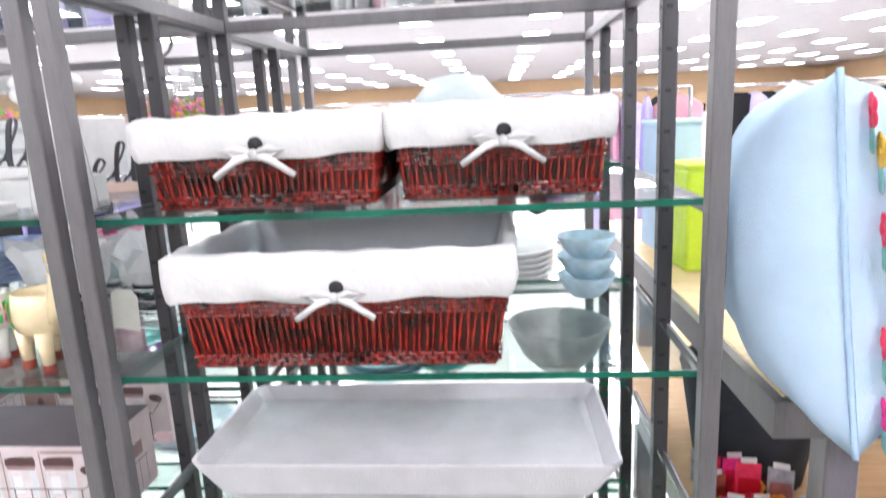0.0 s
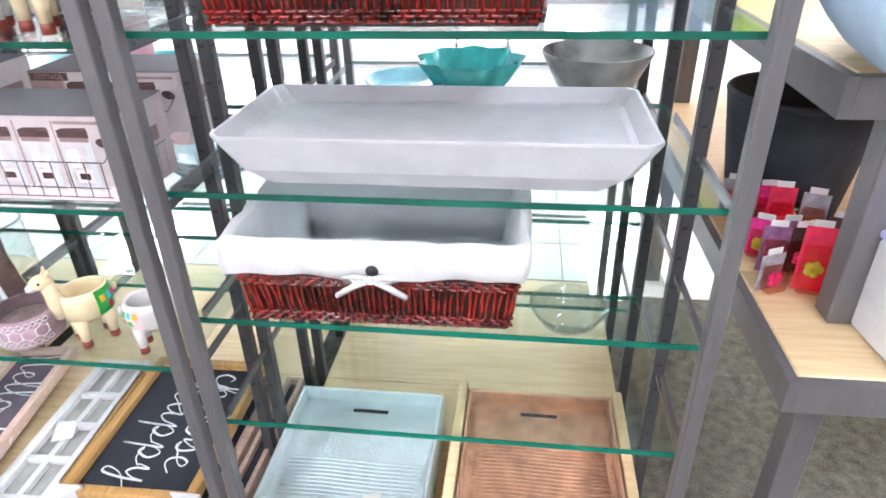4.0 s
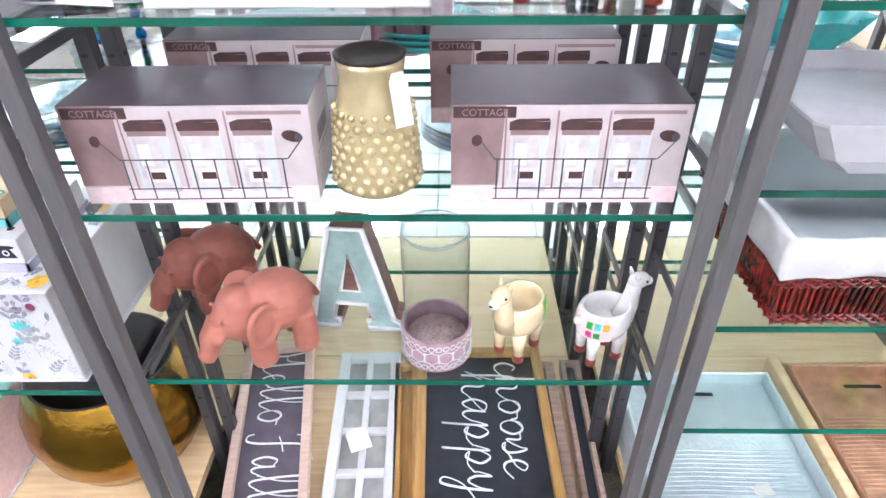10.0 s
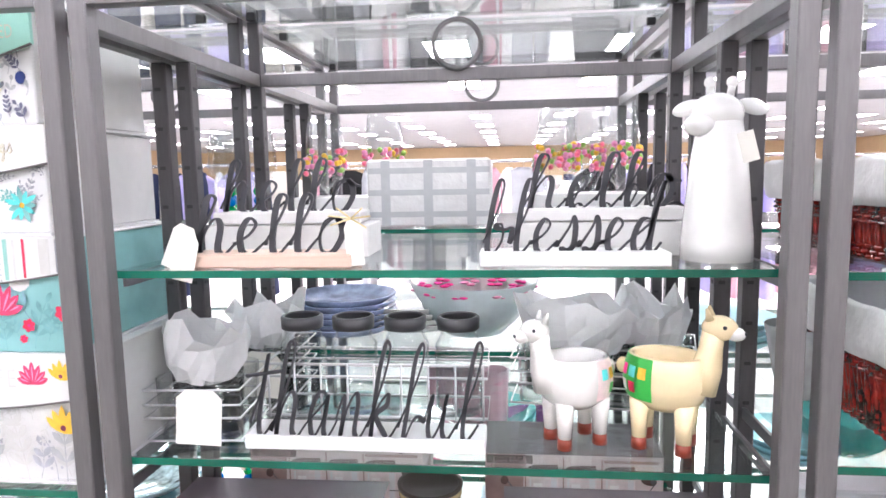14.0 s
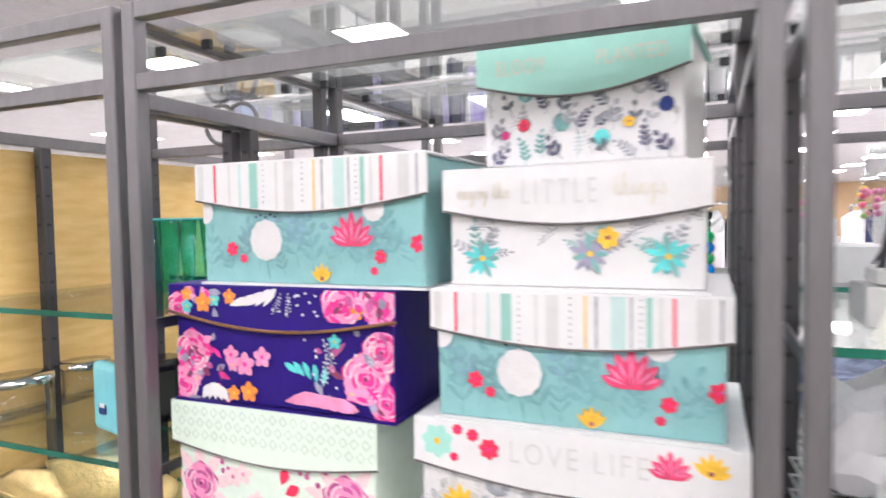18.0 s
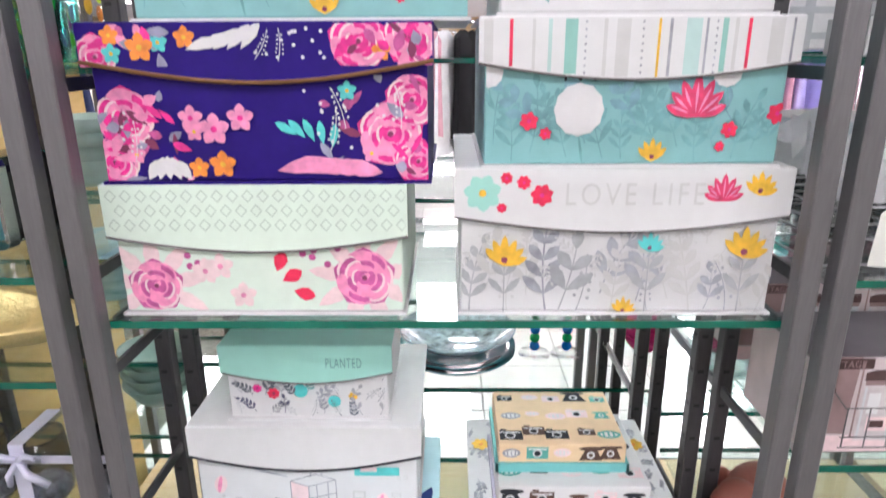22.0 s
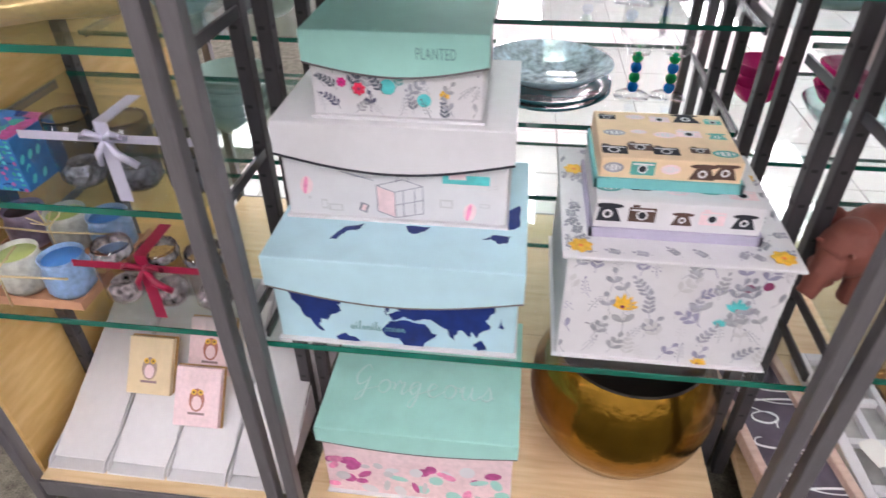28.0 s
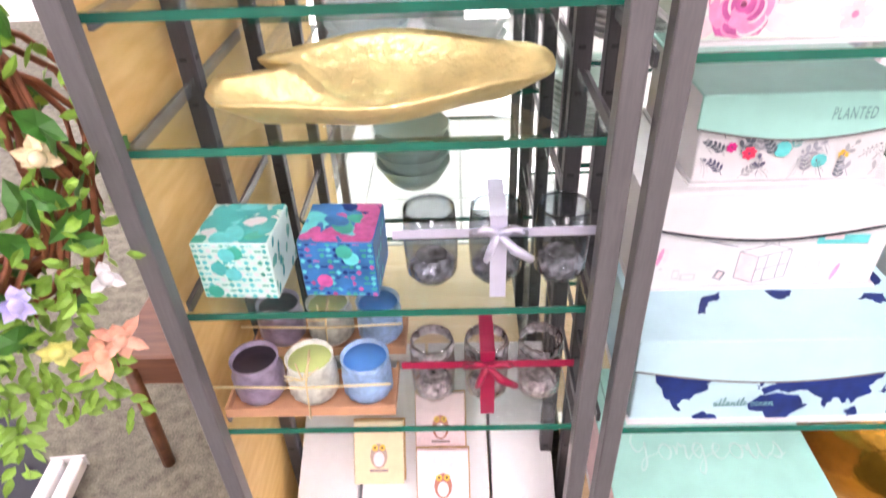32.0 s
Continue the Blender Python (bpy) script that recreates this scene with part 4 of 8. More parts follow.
for u0 in (-0.095, -0.03, 0.05, 0.1):
    p.branch(MIDGREY, u0, kh - 0.05, 0.03, rnd.uniform(-0.5, 0.5), 6, 0.25, 0.07, 0.5)
    p.branch(NAVYGREY, u0 + 0.02, kh - 0.058, 0.022, rnd.uniform(2, 4), 5, 0.3, 0.06, 0.5, True)
p.emit(g, (0, 0.0055, 0))
lettering("LITTLE", 0.034, GREYLINE, g, (-0.008, -0.001, kh - 0.036), wide=0.55, space=1.35)
for w_, x_ in (("enjoy the", -0.108), ("things", 0.042)):
    hw, wide_ = handwriting(w_.replace("j", "y"), 0.010 if w_ == "things" else 0.0078, 0.0008, 0.0014, 0.0006, 0.9, 0.8)
    part("lettering", moved(hw, Matrix.Translation((x_, -0.0015, kh - 0.030))), GOLDLINE, g)

w_, h_ = 0.194, 0.128
g = flap_box("storage_box", "small white floral storage box with a mint lid", (-1.345, Y + 0.03, B3[0] + lh + 0.131 + kh), w_, 0.185, h_, WHITE, MINT, 0.042, 0.018, rz=-5)
strewn(g, w_ - 0.006, h_ - 0.034, 31, 0.0056, (SLATELEAF, GREYLEAF, MIDGREY, NAVYGREY, TEALLEAF), 0.75)
garden(g, w_, h_, top=h_ - 0.042, seed=31, y=0.0050, thin=True, blooms=((2, -0.28, 0.5, 0.007, RED), (3, -0.08, 0.5, 0.009, TEALLEAF), (3, 0.12, 0.3, 0.008, AQUA), (2, 0.25, 0.45, 0.006, YELLOW), (2, -0.38, 0.4, 0.005, PINK), (3, 0.42, 0.6, 0.007, NAVY)))
lettering("BLOOM", 0.022, GOLDLINE, g, (-0.055, -0.001, h_ - 0.036), wide=0.6, space=1.2)
lettering("PLANTED", 0.02, GOLDLINE, g, (0.052, -0.001, h_ - 0.036), wide=0.7, space=1.1)

# lower shelf: the map box with two boxes on it
w_, h_ = 0.293, 0.133
g = flap_box("storage_box", "light blue storage box with a navy world map", (-1.678, 0.668, B3[1]), w_, 0.25, h_, SKY, SKY, 0.042, 0.02, base=WHITE)
for top in (False, True):
    p = front_print(w_, h_, 0.05) if not top else Print(-w_ / 2, w_ / 2, 0.003, 0.24)
    land = ("345,540 352,531 400,528 460,530 455,558 440,566 448,578 428,586 418,600 405,597 400,612 410,624 398,620 385,602 372,592 366,576 352,562",
            "430,633 446,624 470,631 480,642 438,642", "525,560 545,562 536,574", "528,572 536,566 534,580", "742,588 750,568 754,590", "698,627 714,617 724,634 708,640",
            "555,562 572,546 590,555 602,540 660,532 735,545 736,560 720,576 730,588 712,600 706,613 696,600 690,616 680,601 668,600 660,624 650,600 634,594 620,584 604,582 588,588 570,580 546,590 538,577 560,570",
            "524,607 540,591 576,588 606,592 618,610 630,611 612,627 601,643 564,643 555,626 530,623") if not top else (
            "422,592 432,572 447,556 480,546 470,562 448,570 436,590", "556,546 604,546 590,560 572,566", "700,570 722,556 757,556 750,574 735,578 720,566", "735,500 770,470 772,530 750,540")
    for flat in land:
        pts = [tuple(float(k) for k in q.split(",")) for q in flat.split()]
        pts = [((a - 548) * 0.00064, (645 - b) * 0.0008) for a, b in pts]
        rnd = random.Random(len(flat) + top)
        fine = []
        for (a, b), (c, d) in zip(pts, pts[1:] + pts[:1]):
            for k in range(4):
                j = 0.0017 if k else 0.0
                fine.append((a + (c - a) * k / 4 + rnd.uniform(-j, j), b + (d - b) * k / 4 + rnd.uniform(-j, j)))
        p.add(NAVY, fine)
    if top:
        p.emit(g, (0, 0, h_ - 0.0002), (1, 0, 0), (0, 1, 0))
    else:
        p.emit(g, (0, 0.0055, 0))
hw, wide_ = handwriting("atlantlc ocean", 0.006, 0.0006, 0.001, 0.0004)
part("lettering", moved(hw, Matrix.Translation((-0.055, 0.0045, 0.026))), TEALLEAF, g)
z = B3[1] + h_
w_, h_ = 0.268, 0.13
g = flap_box("storage_box", "white storage box printed with pale travel sketches", (-1.686, 0.75, z), w_, 0.215, h_, WHITE, WHITE, 0.04, 0.02)
p = front_print(w_, h_, 0.04)
INK = GREYLEAF
p.add(PINK_PALE, [(-0.022, 0.014), (0.0, 0.006), (0.0, 0.042), (-0.022, 0.050)])
for dx, dz, e, f in ((-0.022, 0.014, 0.0, 0.006), (0.0, 0.006, 0.034, 0.014), (-0.022, 0.050, 0.0, 0.042), (0.0, 0.042, 0.034, 0.052), (-0.022, 0.014, -0.022, 0.050), (0.0, 0.006, 0.0, 0.042), (0.034, 0.014, 0.034, 0.052),
                     (-0.022, 0.050, 0.010, 0.060), (0.010, 0.060, 0.034, 0.052), (0.010, 0.008, 0.010, 0.045), (0.024, 0.012, 0.024, 0.049), (0.0, 0.024, 0.034, 0.033), (0.002, 0.056, 0.006, 0.066), (0.006, 0.066, 0.016, 0.066), (0.016, 0.066, 0.018, 0.057)):
    nx, nz = (f - dz), -(e - dx)
    q = 0.0006 / math.hypot(nx, nz)
    p.add(INK, [(dx - nx * q, dz - nz * q), (e - nx * q, f - nz * q), (e + nx * q, f + nz * q), (dx + nx * q, dz + nz * q)])
p.add(GREYLEAF, [(-0.046, 0.014), (-0.036, 0.010), (-0.032, 0.022), (-0.042, 0.026)])
p.add(PINK_PALE, [(-0.043, 0.015), (-0.038, 0.013), (-0.035, 0.021), (-0.040, 0.023)])
for u, v, r in ((-0.108, 0.045, 0.013), (0.09, 0.020, 0.013)):
    p.add(PINK_PALE, ell(u, v, r * 0.62, r, -0.2))
    p.add(PINK_LIGHT, ell(u - 0.001, v, r * 0.2, r * 0.95, -0.2))
    p.line(GREYLINE, u + 0.002, v - r * 1.3, 0.004, 0.004)
for u, v, a, b in ((-0.074, 0.016, 0.018, 0.010), (-0.088, 0.020, 0.008, 0.014), (0.062, 0.030, 0.016, 0.012), (0.112, 0.055, 0.004, 0.006), (0.12, 0.056, 0.005, 0.005), (0.108, 0.030, 0.012, 0.006)):
    p.line(GREYLINE, u, v, a, b)
    p.line(WHITE, u, v, a * 0.7, b * 0.6)
p.line(AQUA, 0.085, 0.064, 0.055, 0.012)
p.line(PINK_PALE, 0.075, 0.068, 0.02, 0.008)
p.add(GREYLEAF, ell(-0.045, 0.062, 0.022, 0.0012, -0.25))
p.emit(g, (0, 0.0055, 0))
# a darker bar draws the shadow line under this white flap
part("lid_edge", tube([(-w_ / 2 - 0.006 + (w_ + 0.012) * i / 16, -0.0008, h_ - 0.041 - 0.02 * math.sin(math.pi * i / 16)) for i in range(17)], 0.0016), SLATE, g)
z += h_
w_, h_ = 0.19, 0.10
g = flap_box("storage_box", "small floral storage box with a mint lid, on a white box", (-1.68, 0.762, z), w_, 0.19, h_, WHITE, MINT, 0.034, 0.014)
strewn(g, w_ - 0.006, h_ - 0.026, 33, 0.0056, (SLATELEAF, GREYLEAF, MIDGREY, NAVYGREY, TEALLEAF), 0.75)
garden(g, w_, h_, top=h_ - 0.03, seed=33, y=0.0050, thin=True, blooms=((2, -0.22, 0.5, 0.008, RED), (3, -0.05, 0.55, 0.009, AQUA), (3, 0.16, 0.35, 0.008, AQUA), (2, 0.28, 0.45, 0.006, YELLOW), (2, -0.32, 0.6, 0.006, PINK)))
TEALINK = mat("faded_teal_ink", (0.17, 0.36, 0.35), 0.5)
lettering("PLANTED", 0.018, TEALINK, g, (0.045, -0.001, h_ - 0.027), wide=0.5, space=1.15)

# the tall leaf-print box with two open trays of small boxes on it
w_, h_ = 0.248, 0.155
g = thing("storage_box", "white lidded storage box with grey leaves and yellow flowers", "storage box", (-1.361, 0.68, B3[1]), group="floral storage boxes")
part("body", box(-w_ / 2 + 0.004, w_ / 2 - 0.004, 0.004, 0.25, 0.002, h_ - 0.001, 0.001), WHITE, g)
part("foot_rim", box(-w_ / 2 - 0.001, w_ / 2 + 0.001, 0, 0.254, 0, 0.002), WHITE, g)
part("lid", box(-w_ / 2 - 0.003, w_ / 2 + 0.003, -0.002, 0.256, h_ - 0.004, h_, 0.001), WHITE, g)
strewn(g, w_ - 0.01, h_, 41, 0.0035)
garden(g, w_ - 0.01, h_, seed=41, y=0.0030, thin=True, blooms=((1, -0.22, 0.58, 0.016, YELLOW), (1, 0.3, 0.62, 0.014, AQUA), (1, 0.24, 0.46, 0.008, AQUA), (3, 0.12, 0.75, 0.017, LINEN), (3, 0.32, 0.8, 0.006, PLUM), (3, 0.4, 0.83, 0.006, PLUM), (1, 0.2, 0.05, 0.01, YELLOW)))
p = Print(-w_ / 2, w_ / 2, 0.0, 0.25)
rnd = random.Random(44)
for k in range(22):
    u, v = rnd.choice((-0.109, 0.109)) + rnd.uniform(-0.01, 0.01), rnd.uniform(0.01, 0.24)
    p.sprig(GREYLEAF, u, v, 0.025, rnd.uniform(0, 6.3), 3, 0.5)
for k in range(9):
    p.sprig(GREYLEAF, -0.12 + 0.03 * k, 0.008, 0.02, rnd.uniform(0, 3), 3, 0.5)
for u, v in ((-0.107, 0.018), (0.107, 0.018), (-0.107, 0.19), (0.107, 0.19)):
    p.daisy(YELLOW, u, v, 0.014, 7, ORANGE)
p.emit(g, (0, 0, h_), (1, 0, 0), (0, 1, 0))


TURQ_PRINT, BARN_PRINT = mat("turquoise_print", (0.10, 0.42, 0.36), 0.6, 0, 0.15), mat("brown_print", (0.10, 0.05, 0.035), 0.6, 0, 0.2)


def gadget_box(at, w, d, h, base_h, rim, cover, seed):
    """A small box printed with old telephones and cameras, its lid set back."""
    b = thing("gift_box", "small gift box printed with old telephones and cameras", "gift box", at, group="gadget print boxes")
    part("body", box(-w / 2, w / 2, 0, d, 0, h, 0.001), cover, b)
    part("tray_edge", join(box(-w / 2 - 0.004, w / 2 + 0.004, -0.004, -0.0006, 0, base_h), box(-w / 2 - 0.004, -w / 2 - 0.0006, -0.004, d, 0, base_h), box(w / 2 + 0.0006, w / 2 + 0.004, -0.004, d, 0, base_h)), rim, b)
    rnd = random.Random(seed)
    for top in (False, True):
        p = Print(-w / 2 + 0.002, w / 2 - 0.002, base_h + 0.002 if not top else 0.002, (h if not top else d) - 0.002)
        rows = 1 if not top else 3
        for j in range(rows):
            for i in range(5):
                u = -w / 2 + w * (i + 0.5) / 5
                v = (base_h + h) / 2 if not top else d * (j + 0.5) / rows
                s = 0.0135 * rnd.uniform(0.75, 1.2)
                v += rnd.uniform(-0.002, 0.002) + (0.006 * (i % 2) if top else 0)
                m = rnd.choice((SLATE, SLATE, GREYLEAF, TURQ_PRINT, PINK_PALE, BARN_PRINT))
                kind = rnd.randrange(3)
                u += rnd.uniform(-0.005, 0.005)
                if kind == 0:
                    p.add(m, [(u - s, v - s * 0.7), (u + s, v - s * 0.7), (u + s * 0.55, v + s * 0.35), (u - s * 0.55, v + s * 0.35)])
                    p.add(m, ell(u, v + s * 0.55, s * 1.05, s * 0.22))
                    p.dot(WHITE, u, v - s * 0.1, s * 0.36)
                    p.dot(m, u, v - s * 0.1, s * 0.2)
                elif kind == 1:
                    p.line(m, u, v, s * 1.9, s * 1.2)
                    p.line(WHITE, u, v + s * 0.38, s * 1.6, s * 0.14)
                    p.dot(WHITE, u, v - s * 0.05, s * 0.42)
                    p.dot(SLATE, u, v - s * 0.05, s * 0.3)
                    p.line(m, u - s * 0.5, v + s * 0.72, s * 0.5, s * 0.2)
                else:
                    p.add(m, ell(u, v, s * 0.95, s * 0.55))
                    p.add(WHITE, ell(u, v, s * 0.7, s * 0.32))
                    for q in range(3):
                        p.line(m, u - s * 0.4 + s * 0.4 * q, v, s * 0.16, s * 0.5)
        p.emit(b, (0, 0, 0) if not top else (0, 0, h), (1, 0, 0), (0, 0, 1) if not top else (0, 1, 0))
    return b


gadget_box((-1.366, 0.722, B3[1] + 0.1555), 0.178, 0.155, 0.046, 0.012, mat("lilac_card", (0.45, 0.43, 0.55), 0.6), WHITE, 2)
gadget_box((-1.377, 0.752, B3[1] + 0.1555 + 0.0465), 0.152, 0.122, 0.036, 0.012, mat("teal_tray_card", (0.16, 0.50, 0.50), 0.6), mat("peach_card", (0.80, 0.60, 0.38), 0.6), 3)

# on the deck
w_, h_ = 0.288, 0.165
g = flap_box("storage_box", "mint green storage box with faint white writing on the lid", (-1.663, 0.683, DECK_Z), w_, 0.25, h_, PINK_PALE, MINT, 0.03, 0.012)
p = front_print(w_, h_, 0.03)
rnd = random.Random(77)
for k in range(40):
    p.add(rnd.choice((PINK_LIGHT, WHITE, GREYLINE, MAGENTA, MINT)), ell(rnd.uniform(-0.14, 0.14), rnd.uniform(0.01, 0.085), rnd.uniform(0.006, 0.016), rnd.uniform(0.004, 0.012), rnd.uniform(0, 3)))
p.emit(g, (0, 0.0055, 0))
hw, wide_ = handwriting("Gorgeous", 0.026, 0.0014, 0.0030, 0.0004, 1.2)
part("lettering", moved(moved(hw, pose(0, 0, 0, -90, 0, 0)), Matrix.Translation((-wide_ / 2, 0.075, h_ + 0.0008))), mat("pale_mint_ink", (0.52, 0.76, 0.70), 0.45), g, "thin pale handwriting")

prof = [(0.0, 0.0), (0.07, 0.0), (0.115, 0.02), (0.142, 0.07), (0.15, 0.115), (0.146, 0.155), (0.128, 0.20), (0.118, 0.218), (0.113, 0.218), (0.12, 0.20), (0.136, 0.155), (0.14, 0.115), (0.13, 0.07), (0.1, 0.028), (0.0, 0.022)]
pot = thing("brass_pot", "round hammered brass pot with a dark mouth", "pot", (-1.345, 0.862, DECK_Z))
part("bowl", lathe(prof[:8], 48, cap=False), BRASS, pot)
# inside takes the darkened brass for its shade
part("inside", lathe(prof[7:], 48, cap=False), BRASS_MOUTH_SHADE, pot, "pot inside coloured as its shade")


# ---- wicker baskets ----
def basket(label, at, w, d, h, liner_h, rz=0.0):
    """A tapered basket of upright red canes round a core coloured as the shade between them, with a cotton liner folded
    over its rim and a bow.
    """
    b = thing("wicker_basket", label, "basket", at, rz, group="lined wicker baskets")
    k = 0.9
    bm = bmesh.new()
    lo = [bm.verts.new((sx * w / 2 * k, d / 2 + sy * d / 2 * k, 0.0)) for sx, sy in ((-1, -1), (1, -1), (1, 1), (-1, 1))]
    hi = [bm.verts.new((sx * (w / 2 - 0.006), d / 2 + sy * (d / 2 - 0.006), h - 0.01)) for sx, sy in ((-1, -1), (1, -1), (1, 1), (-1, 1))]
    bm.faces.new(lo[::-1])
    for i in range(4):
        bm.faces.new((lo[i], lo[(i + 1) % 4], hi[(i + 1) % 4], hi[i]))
    part("core", bm, WICKER_GAP_SHADE, b)
    rnd = random.Random(int(w * 1000))

    def at_rim(s, z, out):
        """A point of the wall at s round it (0 to 1), height z."""
        f = k + (1 - k) * z / h
        a, c = w / 2 * f + out, d / 2 * f + out
        per = 4 * (a + c)
        q = (s % 1.0) * per
        for x0, y0, x1, y1 in ((-a, -c, a, -c), (a, -c, a, c), (a, c, -a, c), (-a, c, -a, -c)):
            ln = math.hypot(x1 - x0, y1 - y0)
            if q <= ln:
                return (x0 + (x1 - x0) * q / ln, d / 2 + y0 + (y1 - y0) * q / ln, z)
            q -= ln
        return (-a, d / 2 - c, z)

    canes = []
    n = int((w + d) * 2 / 0.0082)
    top = h - liner_h * 0.6
    for i in range(n):
        s = i / n
        j = rnd.uniform(-0.0005, 0.0005)
        canes.append(tube([at_rim(s, 0.004, 0.001), at_rim(s + j, top * 0.35, 0.0012 * (-1) ** i + 0.001), at_rim(s - j, top * 0.7, 0.0012 * (-1) ** (i + 1) + 0.001), at_rim(s, top, 0.001)], rnd.uniform(0.0024, 0.0031), 5))
    tagged(part("cane_weave", join(*canes), WICKER, b), "close upright red-stained wicker canes", kind="stuff")
    for zz, amp in ((0.005, 0.003), (0.0105, -0.003), (0.016, 0.003), (h - liner_h - 0.017, -0.003), (h - liner_h - 0.0115, 0.003), (h - liner_h - 0.006, -0.003)):
        ring = [at_rim(i / (n * 1.0), zz, 0.002 + amp * (-1) ** i) for i in range(n)]
        part("weaver", tube(ring, 0.0021, 5, True), WICKER, b)
    # liner: a skirt outside, a lip, and the inside, its shade coloured in grey
    bm = bmesh.new()
    rows = []
    m = 140
    for out, z in ((0.0085, h - liner_h), (0.011, h - liner_h * 0.9), (0.0125, h - liner_h * 0.6), (0.010, h - liner_h * 0.3), (0.008, h - 0.003), (0.002, h + 0.002), (-0.006, h - 0.003), (-0.012, h * 0.5), (-0.014, 0.012)):
        row = []
        for i in range(m):
            x, y, zz = at_rim(i / m, z if z <= h else h, out)
            wob = 0.0011 * math.sin(i * 0.9 + z * 60) + 0.0013 * math.sin(i * 0.31 + out * 500)
            row.append(bm.verts.new((x + wob * (1 if out > 0 else 0.5), y + wob * (1 if out > 0 else 0.5), z + (0.0022 * math.sin(i * 0.23) + 0.001 * math.sin(i * 0.67) if z < h - liner_h * 0.8 and out > 0 else 0.0012 * math.sin(i * 0.8)))))
        rows.append(row)
    for k_, (p_, q_) in enumerate(zip(rows, rows[1:])):
        for i in range(m):
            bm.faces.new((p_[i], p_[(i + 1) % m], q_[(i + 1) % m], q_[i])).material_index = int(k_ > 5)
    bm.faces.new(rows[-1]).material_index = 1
    for f in bm.faces:
        f.smooth = True
    bmesh.ops.recalc_face_normals(bm, faces=bm.faces[:])
    lin = part("liner", bm, LINEN, b, "white cotton liner folded over the rim")
    lin.data.materials.append(SHADE_AND_PRINT_GREY)
    z = h - liner_h * 0.75
    part("keyhole", lathe([(0.0082, 0.0), (0.0082, 0.0012)], 16), STEEL_DARK, lin, "dark round opening above the bow").matrix_basis = pose(0.002, -0.0122, z + 0.004, 90)
    bow = []
    for s in (-1, 1):
        bow.append(moved(tube([(0, -0.016, z - 0.006), (s * 0.018, -0.02, z + 0.001), (s * 0.034, -0.019, z - 0.003), (s * 0.018, -0.018, z - 0.010), (0, -0.016, z - 0.006)], 0.0035, 6), Matrix()))
        bow.append(tube([(0, -0.016, z - 0.006), (s * 0.02, -0.02, z - 0.013), (s * 0.044, -0.018, z - 0.030)], [0.004, 0.0042, 0.0036], 6))
    bow.append(ball((0, -0.018, z - 0.006), (0.006, 0.005, 0.006), None, 10))
    part("bow", join(*bow), LINEN, lin, "cotton tie bow")
    return b


basket("red-brown wicker basket with a white cotton liner", (-0.2575, 0.685, B1[0]), 0.262, 0.26, 0.104, 0.046, 1)
basket("red-brown wicker basket with a white cotton liner", (0.0075, 0.703, B1[0]), 0.232, 0.26, 0.106, 0.046, 3)
basket("large red-brown wicker basket with a white cotton liner", (-0.18, 0.675, B1[1]), 0.385, 0.26, 0.14, 0.056, 0)
basket("shallow red-brown wicker basket with a white cotton liner", (-0.195, 0.66, B1[3]), 0.372, 0.27, 0.132, 0.052, 1)

# long grey-lined tray on its own shelf
t_ = thing("fabric_tray", "long pale grey fabric tray with sloping sides", "tray", (-0.125, 0.672, B1[2]))
bm = bmesh.new()
rows = []
for k, z, inner in ((0.80, 0.0, 0), (0.90, 0.02, 0), (1.0, 0.062, 0), (1.0, 0.066, 0), (0.985, 0.066, 0), (0.93, 0.046, 1), (0.90, 0.043, 1)):
    rows.append([bm.verts.new((0.262 * k * cx + 0.012 * ex, 0.12 + 0.115 * k * cy + 0.012 * ey, z)) for cx, cy, ex, ey in ((-1, -1, 1, 0), (1, -1, -1, 0), (1, -1, 0, 1), (1, 1, 0, -1), (1, 1, -1, 0), (-1, 1, 1, 0), (-1, 1, 0, -1), (-1, -1, 0, 1))])
for p_, q_ in zip(rows, rows[1:]):
    for i in range(8):
        bm.faces.new((p_[i], p_[(i + 1) % 8], q_[(i + 1) % 8], q_[i]))
bm.faces.new(rows[-1])
bm.faces.new(rows[0][::-1])
bmesh.ops.recalc_face_normals(bm, faces=bm.faces[:])
bmesh.ops.subdivide_edges(bm, edges=bm.edges[:], cuts=1)
part("shell", bm, mat("pale_grey_felt", (0.56, 0.55, 0.58), 0.9, 0, 0.08, 20, 0.4, 500, spec=0.2), t_)
part("price_sticker", moved(box(-0.012, 0.012, 0, 0.0006, 0, 0.016), pose(0.225, 0.0125, 0.04, 20)), TAGPAPER, t_)

# metal trays stacked on the deck
def metal_tray(label, at, w, d, m, ridged):
    t = thing("serving_tray", label, "tray", at, group="metal serving trays")
    part("plate", box(-w / 2 + 0.006, w / 2 - 0.006, 0.006, d - 0.006, 0, 0.005), m, t)
    for x in (-w / 2, w / 2 - 0.0055):
        part("rim", box(x, x + 0.0055, 0, d, 0, 0.034, 0.002), m, t)
    for y in (0.0, d - 0.0055):
        part("rim", box(-w / 2 + 0.0056, w / 2 - 0.0056, y, y + 0.0055, 0, 0.034, 0.002), m, t)
    part("slot", box(-0.035, 0.035, d - 0.036, d - 0.028, 0.0052, 0.0062), STEEL_DARK, t, "dark slot handle in the tray")
    part("slot", box(-0.035, 0.035, -0.0006, 0.001, 0.010, 0.019), STEEL_DARK, t, "dark slot handle in the tray")
    for k in range(13 if ridged else 22):
        y = 0.014 + 0.0085 * k
        part("ridge", tube([(-w / 2 + 0.02, y, 0.0052), (-w / 6, y + 0.002, 0.006), (w / 6, y - 0.001, 0.006), (w / 2 - 0.02, y + 0.001, 0.0052)], 0.0016, 5), m, t)
    return t


